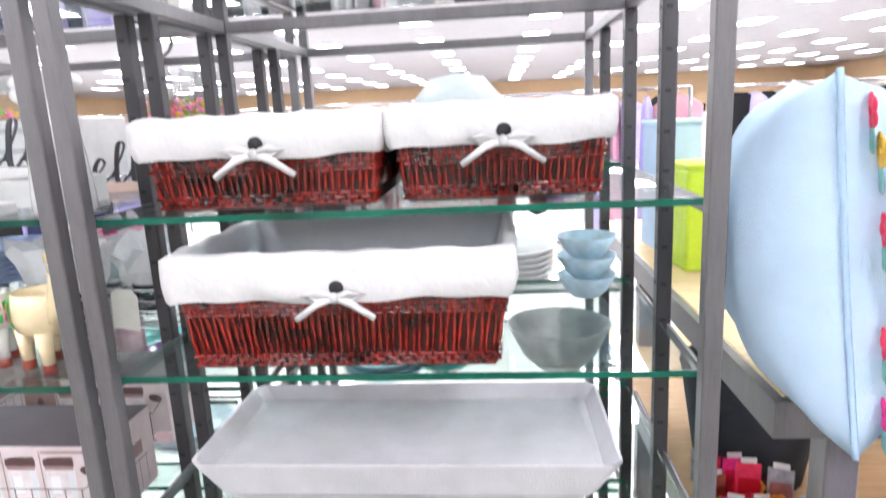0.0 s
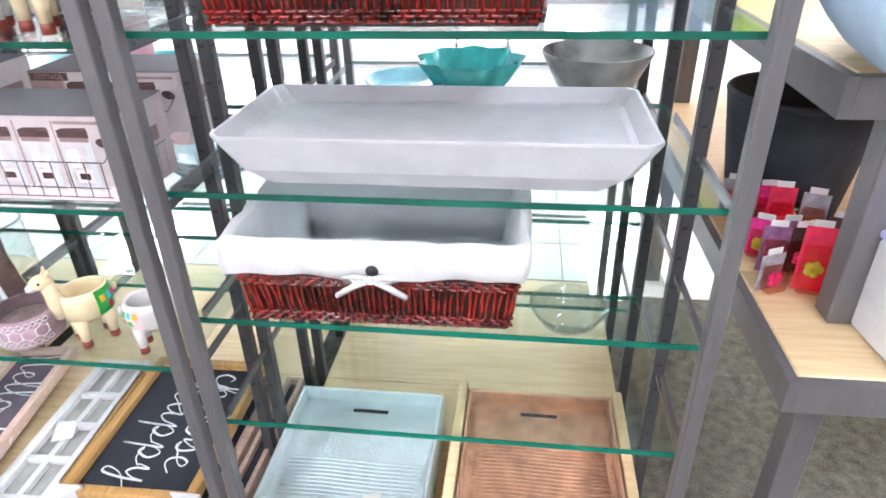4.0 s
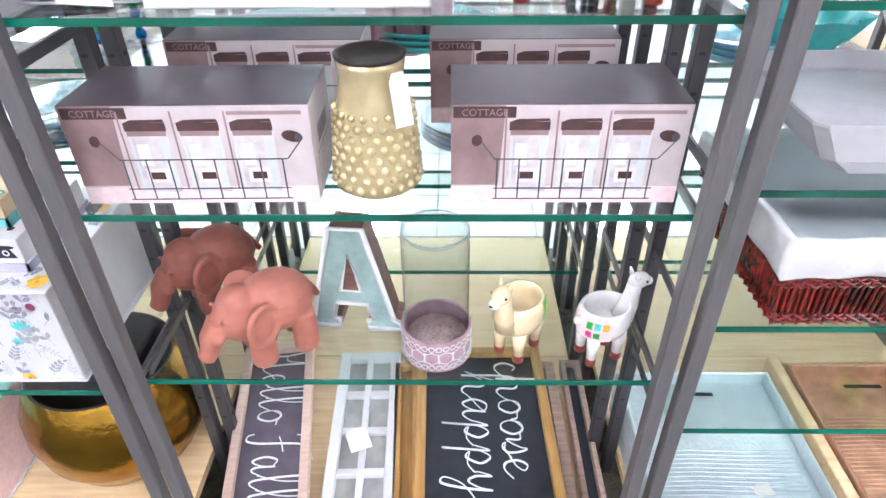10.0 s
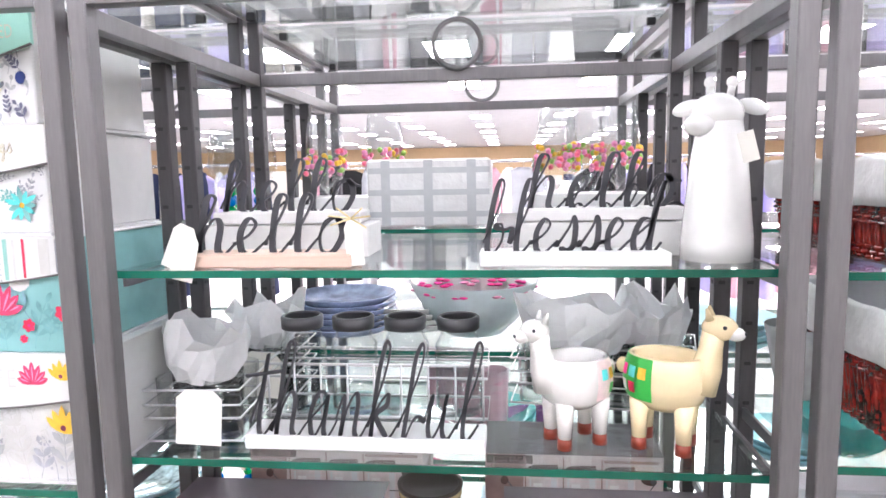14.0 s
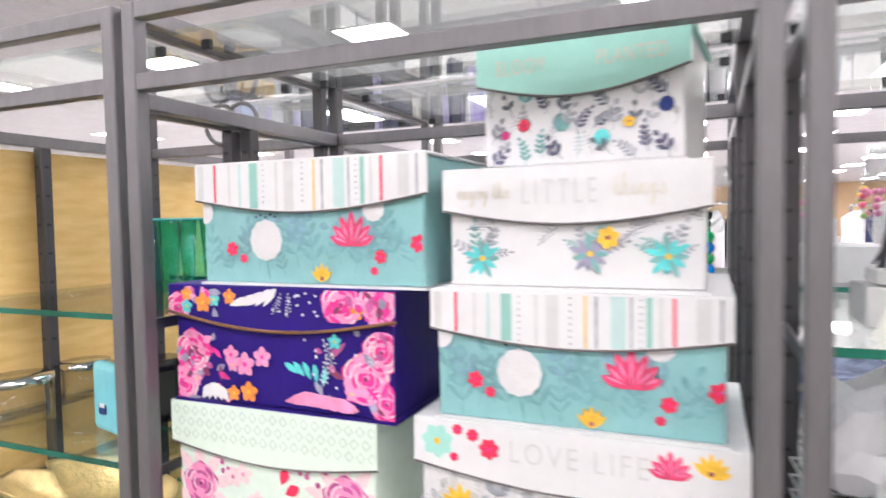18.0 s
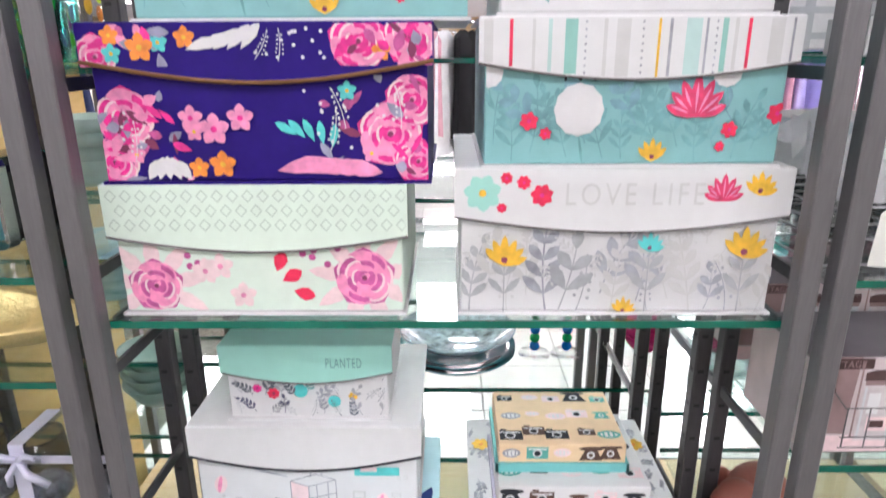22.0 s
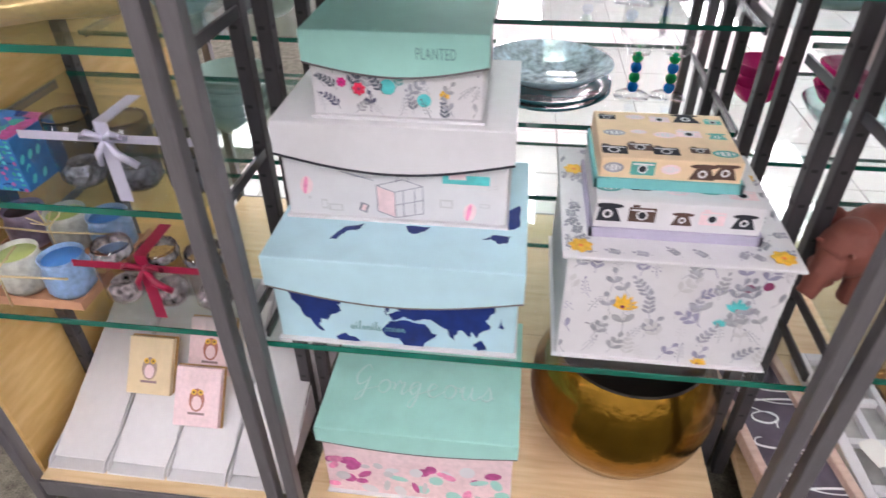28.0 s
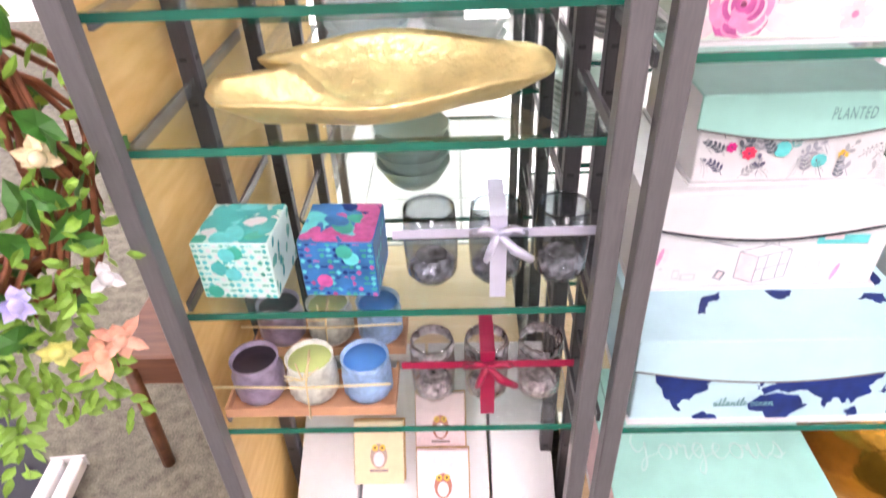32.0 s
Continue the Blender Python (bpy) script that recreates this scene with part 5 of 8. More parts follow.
wt = thing("wood_tray", "pale wooden frame tray holding copper trays", "tray", (0.035, 0.667, DECK_Z + 0.0005))
part("base", box(-0.14, 0.14, 0.02, 0.31, 0, 0.03), DECK, wt)
for x in (-0.162, 0.1425):
    part("side", box(x, x + 0.0195, 0, 0.33, 0, 0.092, 0.002), DECK, wt)
part("end", box(-0.142, 0.142, 0.311, 0.33, 0, 0.092, 0.002), DECK, wt)
for x, w, d, m, n, lab, ridged in ((-0.2935, 0.285, 0.275, SILVER, 3, "hammered silver metal serving tray with a slot handle", True), (0.035, 0.276, 0.30, COPPER, 2, "hammered copper metal serving tray with a slot handle", False)):
    for k in range(n):
        s_ = metal_tray(lab, (x, 0.668, DECK_Z + 0.001 + 0.0345 * k + (0.03 if m == COPPER else 0)), w, d, m, ridged)
    part("price_sticker", moved(box(-0.015, 0.015, 0, 0.02, 0, 0.0006), pose(0.05, 0.03, 0.0066, 0, 0, 12)), TAGPAPER, s_)


# ---- cut-out word signs ----
def word_sign(word, label, at, w, base_mat, high, rz=0.0, tall=0.014, thin=0.0024, thick=0.0060, asc=0.5, front=0.020):
    s = thing("word_sign", label, "sign", at, rz, group="script word signs")
    part("base", box(-w / 2, w / 2, 0, 0.05, 0, tall, 0.0015), base_mat, s)
    bm, wide = handwriting(word, high, thin, thick, 0.003, 1.0, asc)
    k = (w * 0.95) / wide
    lean = Matrix.Identity(4)
    lean[0][2] = 0.16
    moved(bm, Matrix.Translation((-w * 0.49, front, tall - 0.002)) @ lean @ Matrix.Diagonal((k, 1, 1, 1)))
    part("word", bm, BLACK, s, "black metal script word")
    return s


def tag(parent, at, w, h, rx=0, ry=0, rz=0):
    part("price_tag", moved(slab([(-w / 2, 0), (w / 2, 0), (w / 2, h * 0.85), (w * 0.3, h), (-w * 0.3, h), (-w / 2, h * 0.85)], 0.0006), pose(*at, rx, ry, rz)), TAGPAPER, parent, "white paper price tag")


hello = word_sign("hello", "black script hello sign on a pink washed wood base", (-0.99, 0.678, B2[0]), 0.178, PINKWOOD, 0.038)
tag(hello, (-0.108, 0.01, -0.002), 0.026, 0.05, 0, 24, 0)
tag(hello, (-0.092, -0.004, -0.012), 0.026, 0.05, 0, 14, 0)
tag(hello, (0.094, 0.004, 0.002), 0.018, 0.046, 0, -4, 0)
part("straw_bow", join(*[tube([(0.09, 0.004, 0.05), (0.09 + 0.022 * math.cos(a), -0.004, 0.05 + 0.014 * math.sin(a))], 0.0009, 4) for a in (0.2, 0.9, 2.2, 2.9, 3.6, 5.6)]), STRAW, hello, "straw string bow")
word_sign("hello", "black script hello sign on a grey base, on a carton", (-1.0, 0.77, B2[0] + 0.0385), 0.178, GREYLINE, 0.038)
word_sign("blessed", "black script blessed sign on a white wood base", (-0.678, 0.678, B2[0]), 0.186, WHITE, 0.034, asc=0.9)
word_sign("hello", "black script hello sign on a grey base, on a carton", (-0.635, 0.77, B2[0] + 0.0385), 0.178, GREYLINE, 0.038)
for x in (-1.0, -0.635):
    sb = thing("sign_carton", "flat pale grey carton under a word sign", "carton", (x, 0.765, B2[0]), group="flat sign cartons")
    part("carton", box(-0.098, 0.098, 0, 0.075, 0, 0.037, 0.001), GREYLINE, sb)
    part("tape", box(-0.015, 0.015, -0.0006, 0.0755, 0.0372, 0.0378), TAGPAPER, sb)
word_sign("hello", "black script hello sign on a pink washed wood base", (-0.585, 0.92, B2[0]), 0.178, PINKWOOD, 0.038)
th = word_sign("thankful", "black script thankful sign on a white wood base", (-0.898, 0.69, B2[1]), 0.262, WHITE, 0.050, tall=0.015, thick=0.0064, thin=0.0030, asc=0.85, front=0.006)
part("crossbar", tube([(-0.128, 0.0075, 0.080), (-0.088, 0.0075, 0.086)], 0.0022), BLACK, th)


# ---- figurines ----
def llama(label, at, size, coat, blanket, spots, rz):
    """A llama planter, its head to +x; size is its full height."""
    s = size / 0.15
    stretch = Matrix.Diagonal((1.12, 0.95, 1, 1))
    body = [(moved(lathe([(0.0, 0.044), (0.022, 0.045), (0.034, 0.055), (0.0395, 0.072), (0.0385, 0.09), (0.0355, 0.103), (0.033, 0.1045), (0.0305, 0.102), (0.033, 0.085), (0.028, 0.06), (0.0, 0.055)], 32), stretch), coat)]
    for x in (-0.024, 0.022):
        for y in (-0.017, 0.017):
            body += [(tube([(x, y, 0.012), (x, y, 0.055)], [0.0078, 0.011], 12), coat), (tube([(x, y, 0.0), (x, y, 0.013)], [0.0086, 0.0081], 12), HOOF)]
    body += [(tube([(0.033, 0, 0.07), (0.041, 0, 0.095), (0.044, 0, 0.115), (0.046, 0, 0.132)], [0.019, 0.0155, 0.012, 0.0115], 14), coat),
             (ball((0.052, 0, 0.137), (0.018, 0.013, 0.0135)), coat), (ball((0.067, 0, 0.132), (0.010, 0.0085, 0.0075), None, 12), LLAMA_WHITE),
             (ball((0.0755, 0, 0.133), (0.0025, 0.0035, 0.002), None, 8), SLATE),
             (tube([(0.043, -0.008, 0.146), (0.040, -0.010, 0.158)], [0.0045, 0.0014], 8), coat), (tube([(0.043, 0.008, 0.146), (0.040, 0.010, 0.158)], [0.0045, 0.0014], 8), coat),
             (ball((-0.047, 0, 0.085), (0.007, 0.007, 0.009), None, 10), coat)]
    for y in (-0.0115, 0.0115):
        body.append((ball((0.058, y, 0.140), 0.0022, None, 8), SLATE))

    def saddle(a0, a1, z0, z1, out):
        """A curved patch on the side of the pot."""
        bm = bmesh.new()
        rows = []
        for r, z in ((0.034, 0.055), (0.0395, 0.072), (0.0385, 0.09), (0.0355, 0.103)):
            f = (z - 0.055) / 0.048
            zz = z0 + (z1 - z0) * f
            rr = 0.034 + 0.0058 * math.sin(math.pi * min(1, max(0, (zz - 0.05) / 0.056))) + out
            rows.append([bm.verts.new((1.12 * rr * math.cos(a0 + (a1 - a0) * i / 10), 0.95 * rr * math.sin(a0 + (a1 - a0) * i / 10), zz)) for i in range(11)])
        for p_, q_ in zip(rows, rows[1:]):
            for i in range(10):
                bm.faces.new((p_[i], p_[i + 1], q_[i + 1], q_[i])).smooth = True
        bmesh.ops.recalc_face_normals(bm, faces=bm.faces[:])
        return bm

    body.append((saddle(1.75, 2 * math.pi - 1.75, 0.058, 0.1035, 0.0012), blanket))
    for k, c in enumerate(spots):
        for side in (-1, 1):
            a = math.pi + side * (0.55 + 0.3 * (k % 3))
            z = 0.088 - 0.017 * (k // 3)
            body.append((saddle(a - 0.11, a + 0.11, z - 0.006, z + 0.006, 0.002), c))
    ob = solo("llama_planter", body, label, "planter", at, rz, "llama planters")
    ob.scale = (s, s, s)
    return ob


llama("white glazed llama planter with a pink and green blanket", (-0.671, 0.735, B2[1]), 0.140, LLAMA_WHITE, PINK_PALE, (GREEN, YELLOW, AQUA, PINK, GREEN), 204)
llama("cream glazed llama planter with a green blanket", (-0.576, 0.728, B2[1]), 0.147, CREAM, GREEN, (PINK, AQUA, YELLOW, WHITE, RED), -24)
llama("small cream glazed llama planter with a green blanket", (-0.660, 0.725, B2[3]), 0.132, CREAM, GREEN, (PINK, AQUA, YELLOW, WHITE, RED), 232)
llama("small white glazed llama planter with a pink and green blanket", (-0.551, 0.715, B2[3]), 0.124, LLAMA_WHITE, PINK_PALE, (GREEN, AQUA, YELLOW, PINK, GREEN), 20)


def elephant(label, at, rz, coat, s=1.0):
    bms = [ball((-0.004, 0, 0.086), (0.06, 0.047, 0.05)), ball((0.048, 0, 0.082), (0.042, 0.04, 0.043)), ball((0.05, 0, 0.108), (0.03, 0.03, 0.024)),
           tube([(0.078, 0, 0.078), (0.098, 0, 0.056), (0.104, 0, 0.034), (0.113, 0, 0.022)], [0.023, 0.018, 0.015, 0.014], 12)]
    for x in (-0.036, 0.032):
        for y in (-0.026, 0.026):
            bms.append(tube([(x, y, 0.0), (x, y, 0.07)], [0.021, 0.019], 12))
    for y in (-1, 1):
        q = Euler((0, 0, y * 0.45)).to_quaternion()
        bms.append(ball((0.03, y * 0.044, 0.085), (0.027, 0.009, 0.034), q))
        bms.append(moved(tube([(0.026 * math.cos(a), 0, 0.032 * math.sin(a)) for a in [k * math.pi / 9 for k in range(18)]], 0.0055, 8, True), Matrix.LocRotScale((0.029, y * 0.05, 0.085), q, None)))
        bms.append(ball((0.088, y * 0.02, 0.062), (0.009, 0.007, 0.009), None, 8))
        bms.append(ball((0.083, y * 0.026, 0.096), (0.004, 0.004, 0.004), None, 8))
    bms.append(tube([(-0.058, 0, 0.095), (-0.072, 0, 0.068)], 0.006, 8))
    ob = solo("elephant_figurine", [(join(*bms), coat)], label, "figurine", at, rz, "elephant figurines")
    ob.scale = (s, s, s)
    rm = ob.modifiers.new("melt", "REMESH")
    rm.mode, rm.voxel_size, rm.use_smooth_shade = "VOXEL", 0.0026, True
    sm = ob.modifiers.new("soft", "SMOOTH")
    sm.iterations, sm.factor = 3, 0.5
    return ob


elephant("matt pink terracotta elephant figurine", (-0.985, 0.735, B2[3]), 212, TERRA, 0.87)
elephant("matt brown terracotta elephant figurine", (-1.09, 0.84, B2[3]), 215, TERRA_DARK, 0.87)

gir = [(lathe([(0.0, 0), (0.036, 0.0), (0.0355, 0.02), (0.028, 0.1), (0.022, 0.14), (0.0, 0.148)], 24), WHITE_GLOSS), (ball((-0.004, 0, 0.148), (0.027, 0.022, 0.022)), WHITE_GLOSS),
       (ball((-0.022, -0.008, 0.138), (0.016, 0.016, 0.012)), WHITE_GLOSS)]
for y in (-1, 1):
    gir += [(ball((y * 0.032, 0, 0.155), (0.016, 0.006, 0.008), Euler((0, y * 0.3, 0)).to_quaternion(), 12), WHITE_GLOSS), (tube([(y * 0.009, 0, 0.165), (y * 0.011, 0, 0.178)], 0.004, 8), WHITE_GLOSS), (ball((y * 0.011, 0, 0.18), 0.006, None, 10), WHITE_GLOSS)]
gir.append((moved(slab([(-0.008, 0), (0.008, 0), (0.008, 0.03), (-0.008, 0.03)], 0.0006), pose(0.024, -0.024, 0.10, 0, -15, 0)), TAGPAPER))
solo("giraffe_figurine", gir, "white ceramic giraffe figurine with a paper tag", "figurine", (-0.527, 0.735, B2[0]))


# ---- mason jar cartons ----
JARPRINT = mat("jar_photo_print", (0.68, 0.62, 0.64), 0.6, 0, 0.22, 45)
UMBER = mat("umber_carton_print", (0.085, 0.04, 0.04), 0.6, 0, 0.3, 40)


def jar_carton(at, w, d, h, rz=0.0):
    b = thing("jar_carton", "pinkish carton printed with mason jars in a wire carrier", "carton", at, rz, group="mason jar cartons")
    part("carton", box(-w / 2, w / 2, 0, d, 0, h, 0.001), CARTON, b)
    part("top", box(-w / 2, w / 2, 0, d, h + 0.0002, h + 0.0012), CARTON_TOP, b, "grey printed carton top")
    p = Print(-w / 2, w / 2, 0, h)
    p.add(TAUPE, [(-w / 2, 0.022), (-w / 2 + 0.05, 0.022), (-w / 2 + 0.055, h), (-w / 2, h)])
    p.line(PINK_PALE, 0, 0.010, w, 0.020)
    p.line(UMBER, -w * 0.36, h - 0.0075, w * 0.26, 0.012)
    for i in range(3):
        u = -w * 0.17 + i * w * 0.215
        p.line(JARPRINT, u, h * 0.5, w * 0.17, h * 0.75)
        p.line(SHADE_AND_PRINT_GREY, u + w * 0.06, h * 0.45, w * 0.03, h * 0.6)
        p.line(UMBER, u, h * 0.80, w * 0.17, h * 0.085)
        p.line(TAUPE, u, h * 0.735, w * 0.16, h * 0.05)
        p.line(PINK_PALE, u, h * 0.30, w * 0.09, h * 0.15)
        p.line(UMBER, u, h * 0.30, w * 0.06, h * 0.075)
        p.line(TAUPE, u - w * 0.1, h * 0.55, w * 0.008, h * 0.8)
        for e in (-0.072, 0.072):
            p.line(SHADE_AND_PRINT_GREY, u + e * w, h * 0.42, w * 0.010, h * 0.55)
        p.line(WHITE, u - w * 0.03, h * 0.52, w * 0.05, h * 0.22)
        p.add(UMBER, [(u - w * 0.085, h * 0.84), (u + w * 0.085, h * 0.845), (u + w * 0.08, h * 0.875), (u - w * 0.05, h * 0.87)])
    p.line(TAUPE, 0.32 * w, h * 0.93, w * 0.3, 0.004)
    for k in range(8):
        p.line(WIRE, -w * 0.30 + k * w * 0.095, h * 0.26, 0.0017, h * 0.42)
    for v in (0.045, 0.16, 0.47):
        p.line(WIRE, 0.035 * w, h * v, w * 0.70, 0.0016)
    for side in (-1, 1):
        for k in range(6):
            u0, v0 = 0.035 * w + side * w * (0.35 + 0.012 * k), h * (0.47 + 0.035 * k)
            p.add(WIRE, [(u0, v0), (u0 + 0.0018, v0), (u0 + 0.0018 + side * w * 0.012, v0 + h * 0.037), (u0 + side * w * 0.012, v0 + h * 0.037)])
    p.add(UMBER, ell(w * 0.42, h * 0.70, 0.011, 0.0065, -0.2))
    p.add(WIRE, ell(w * 0.445, h * 0.69, 0.004, 0.0045, -0.2))
    p.add(UMBER, ell(-w * 0.39, h * 0.66, 0.0055, 0.0065, -0.2))
    p.emit(b, (0, 0, 0))
    q = Print(0, d, 0, h)
    for k in range(5):
        q.line(WIRE, d * (0.2 + 0.15 * k), h * 0.25, 0.001, h * 0.38)
    q.line(WIRE, d * 0.5, h * 0.44, d * 0.7, 0.0014)
    q.add(TAUPE, [(d * 0.25, h * 0.5), (d * 0.75, h * 0.5), (d * 0.75, h * 0.68), (d * 0.25, h * 0.68)])
    q.emit(b, (w / 2, 0, 0), (0, 1, 0))
    lettering("COTTAGE", 0.0105, TAUPE, b, (-w * 0.36, -0.0002, h - 0.0105), wide=0.95)
    return b


jar_carton((-1.018, 0.69, B2[2]), 0.252, 0.115, 0.112, 1)
jar_carton((-0.628, 0.69, B2[2]), 0.242, 0.115, 0.112, 0)
jar_carton((-0.99, 0.90, B2[2]), 0.252, 0.115, 0.112, 0)
jar_carton((-0.655, 0.90, B2[2]), 0.242, 0.115, 0.112, 0)

vase = thing("bubble_vase", "champagne glazed vase with rows of raised dots", "vase", (-0.832, 0.735, B2[2]))
part("body", lathe([(0.0, 0), (0.04, 0.0), (0.048, 0.006), (0.047, 0.03), (0.041, 0.09), (0.036, 0.115), (0.034, 0.13), (0.036, 0.14), (0.0365, 0.147), (0.033, 0.147), (0.032, 0.135), (0.03, 0.02), (0.0, 0.02)], 36), CHAMPAGNE, vase)
# the rim piece ends in a dark disc for the shaded mouth
part("dark_rim", lathe([(0.037, 0.1475), (0.0375, 0.151), (0.032, 0.151), (0.0315, 0.146), (0.0, 0.1455)], 36), BRASS_MOUTH_SHADE, vase, "dark rim and mouth disc coloured as shade")
dots = []
for j in range(8):
    z = 0.014 + j * 0.0115
    r = 0.0475 - (z - 0.02) * 0.085
    for i in range(20):
        a = 2 * math.pi * (i + 0.5 * (j % 2)) / 20
        dots.append(ball((r * math.cos(a), r * math.sin(a), z), 0.0044 if j % 2 else 0.0050, None, 8))
tagged(part("raised_dots", join(*dots), CHAMPAGNE, vase), "rows of raised champagne dots", kind="stuff")
tag(vase, (0.036, -0.036, 0.085), 0.019, 0.058, 0, -6, 20)

# lower shelf of the sign bay
letter = thing("marquee_letter", "teal-grey letter A with a white rim and brown sides", "letter", (-0.885, 0.768, B2[3]), -6)
outer = [(-0.066, 0), (-0.020, 0), (-0.020, 0.014), (-0.029, 0.016), (-0.021, 0.044), (0.021, 0.044), (0.029, 0.016), (0.020, 0.014), (0.020, 0), (0.066, 0), (0.066, 0.014), (0.057, 0.018), (0.022, 0.166), (-0.022, 0.166), (-0.057, 0.018), (-0.066, 0.014)]
hole = [(-0.0145, 0.066), (0.0145, 0.066), (0.0, 0.126)]
UMBERWOOD = wood("umber_wood", (0.10, 0.05, 0.04), (0.20, 0.11, 0.085), 10)
part("side", slab(outer, 0.04), UMBERWOOD, letter, "brown wooden depth of the letter")
part("face", moved(slab(outer, 0.0012), Matrix.Translation((0, -0.0014, 0))), mat("galvanised_green", (0.36, 0.50, 0.48), 0.4, 0.3, 0.2, 40), letter)
part("rim", tube([(x, -0.0022, z) for x, z in outer], 0.004, 6, True), WHITE, letter, "white raised rim")
part("rim", tube([(x, -0.0022, z) for x, z in hole], 0.0036, 6, True), WHITE, letter, "white raised rim")
part("counter", moved(slab(hole, 0.0006), Matrix.Translation((0, -0.0022, 0))), UMBERWOOD, letter, "dark opening of the letter")

can = thing("candle_glass", "tall clear glass cylinder in a patterned mauve sleeve", "candle holder", (-0.768, 0.722, B2[3]))
cg = part("cylinder", lathe([(0.042, 0.0), (0.042, 0.196), (0.0412, 0.1974), (0.0396, 0.196), (0.0396, 0.190)], 48, cap=False), glass("cylinder_glass", (0.90, 0.925, 0.93), 0.02, 1.6), can)
part("rim", tube([(0.041 * math.cos(k * math.pi / 24), 0.041 * math.sin(k * math.pi / 24), 0.197) for k in range(48)], 0.0011, 6, True), mat("glass_edge", (0.30, 0.40, 0.42), 0.08, 0, 0.1, 20, coat=0.8), can, "bright polished rim")
cg.visible_shadow = False
part("sleeve", lathe([(0.0425, 0.0), (0.0465, 0.002), (0.0465, 0.05), (0.0435, 0.051), (0.0425, 0.049)], 36, cap=False), mat("mauve_pattern_band", (0.40, 0.26, 0.30), 0.5, 0, 0.25, 60), can)
sw = []
for i in range(14):
    a = math.pi + 0.25 + i * 0.2
    for z, r in ((0.026, 0.010), (0.010, 0.004), (0.042, 0.004)):
        sw.append(tube([(0.0468 * math.cos(a + r / 0.047 * math.cos(t)), 0.0468 * math.sin(a + r / 0.047 * math.cos(t)), z + r * math.sin(t)) for t in [k * math.pi / 4 for k in range(8)]], 0.0008, 4, True) if i % 2 == 0 or z != 0.026 else tube([(0.0468 * math.cos(a), 0.0468 * math.sin(a), 0.018), (0.0468 * math.cos(a), 0.0468 * math.sin(a), 0.034)], 0.0012, 4))
tagged(part("sleeve_pattern", join(*sw), WHITE, can), "white scroll pattern on the sleeve", kind="stuff")
part("sand", lathe([(0.0, 0.006), (0.039, 0.006), (0.039, 0.030), (0.0, 0.031)], 24), mat("mauve_sand", (0.50, 0.36, 0.34), 0.8, 0, 0.3, 300), can)


# ---- boards lying on the deck ----
def board(label, at, w, d, frame_m, face_m, rz, tilt, rim=0.02):
    b = thing("wall_sign", label, "wall sign", at, rz, group="handwritten wall signs", tilt=tilt)
    part("panel", box(-w / 2 + rim, w / 2 - rim, rim, d - rim, 0.004, 0.012), face_m, b)
    for nm in ((-w / 2, -w / 2 + rim, 0, d), (w / 2 - rim, w / 2, 0, d)):
        part("frame_side", box(*nm, 0, 0.026, 0.0015), frame_m, b)
    for nm in ((0, rim), (d - rim, d)):
        part("frame_end", box(-w / 2 + rim, w / 2 - rim, *nm, 0, 0.026, 0.0015), frame_m, b)
    return b


def write_on(b, word, high, at, rot, thick=0.004, wide_by=1.35):
    bm, wide = handwriting(word, high, thick * 0.5, thick, 0.0005, wide_by)
    part("writing", moved(bm, pose(*at, 0, 0, rot) @ pose(0, 0, 0, -90, 0, 0)), CHALK, b, "white handwriting")


b = board("mauve board with white Hello Fall handwriting in a barn wood frame", (-1.05, 0.668, DECK_Z + 0.0305), 0.14, 0.40, PINKWOOD, MAUVE, 8.5, 0, 0.016)
write_on(b, "Hello F|~|-|all", 0.043, (-0.03, 0.385, 0.0135), -90, 0.0040, 1.02)
b = board("black board with white choose happy handwriting in a honey wood frame", (-0.685, 0.682, DECK_Z + 0.0345), 0.25, 0.37, HONEY, SLATE, 1, 0, 0.018)
write_on(b, "choose", 0.04, (0.03, 0.34, 0.0135), -90, 0.0045)
write_on(b, "happy", 0.045, (-0.038, 0.31, 0.0135), -90, 0.0045)
for s_ in (-1, 1):
    part("foam_corner", moved(slab([(s_ * 0.137, -0.010), (s_ * 0.137, 0.04), (s_ * 0.08, -0.010)], 0.034), pose(0, 0, 0.031, -90) @ Matrix.Diagonal((1, 1, -1, 1))), WHITE, b, "white foam corner guard")
b = board("white window-pane frame board with grey slats behind", (-0.905, 0.67, DECK_Z + 0.0005), 0.125, 0.40, WHITE, mat("grey_slats", (0.42, 0.42, 0.40), 0.6, 0, 0.2, 30), 2, 0)
for v in (0.10, 0.19, 0.28):
    part("mullion", box(-0.042, 0.042, v, v + 0.014, 0.0125, 0.024, 0.001), WHITE, b)
part("mullion", box(-0.006, 0.006, 0.021, 0.38, 0.0125, 0.0238), WHITE, b)
tag(b, (0.0, 0.15, 0.027), 0.04, 0.05, -88, 0, 20)
b = board("honey wood board in a plain wooden frame", (-0.822, 0.672, DECK_Z + 0.0005), 0.05, 0.37, HONEY, HONEY, 3, 0, 0.014)
b = board("black board in a dark wood frame", (-0.66, 0.68, DECK_Z + 0.0005), 0.25, 0.365, BARN, SLATE, 0, 0)
for s_ in (-1, 1):
    part("foam_corner", moved(slab([(s_ * 0.137, -0.010), (s_ * 0.137, 0.04), (s_ * 0.08, -0.010)], 0.03), pose(0, 0, 0.029, -90) @ Matrix.Diagonal((1, 1, -1, 1))), WHITE, b, "white foam corner guard")
b = board("narrow grey board in a dark wooden frame", (-0.507, 0.69, DECK_Z + 0.0005), 0.04, 0.36, BARN, SLATE, -1, 0, 0.01)


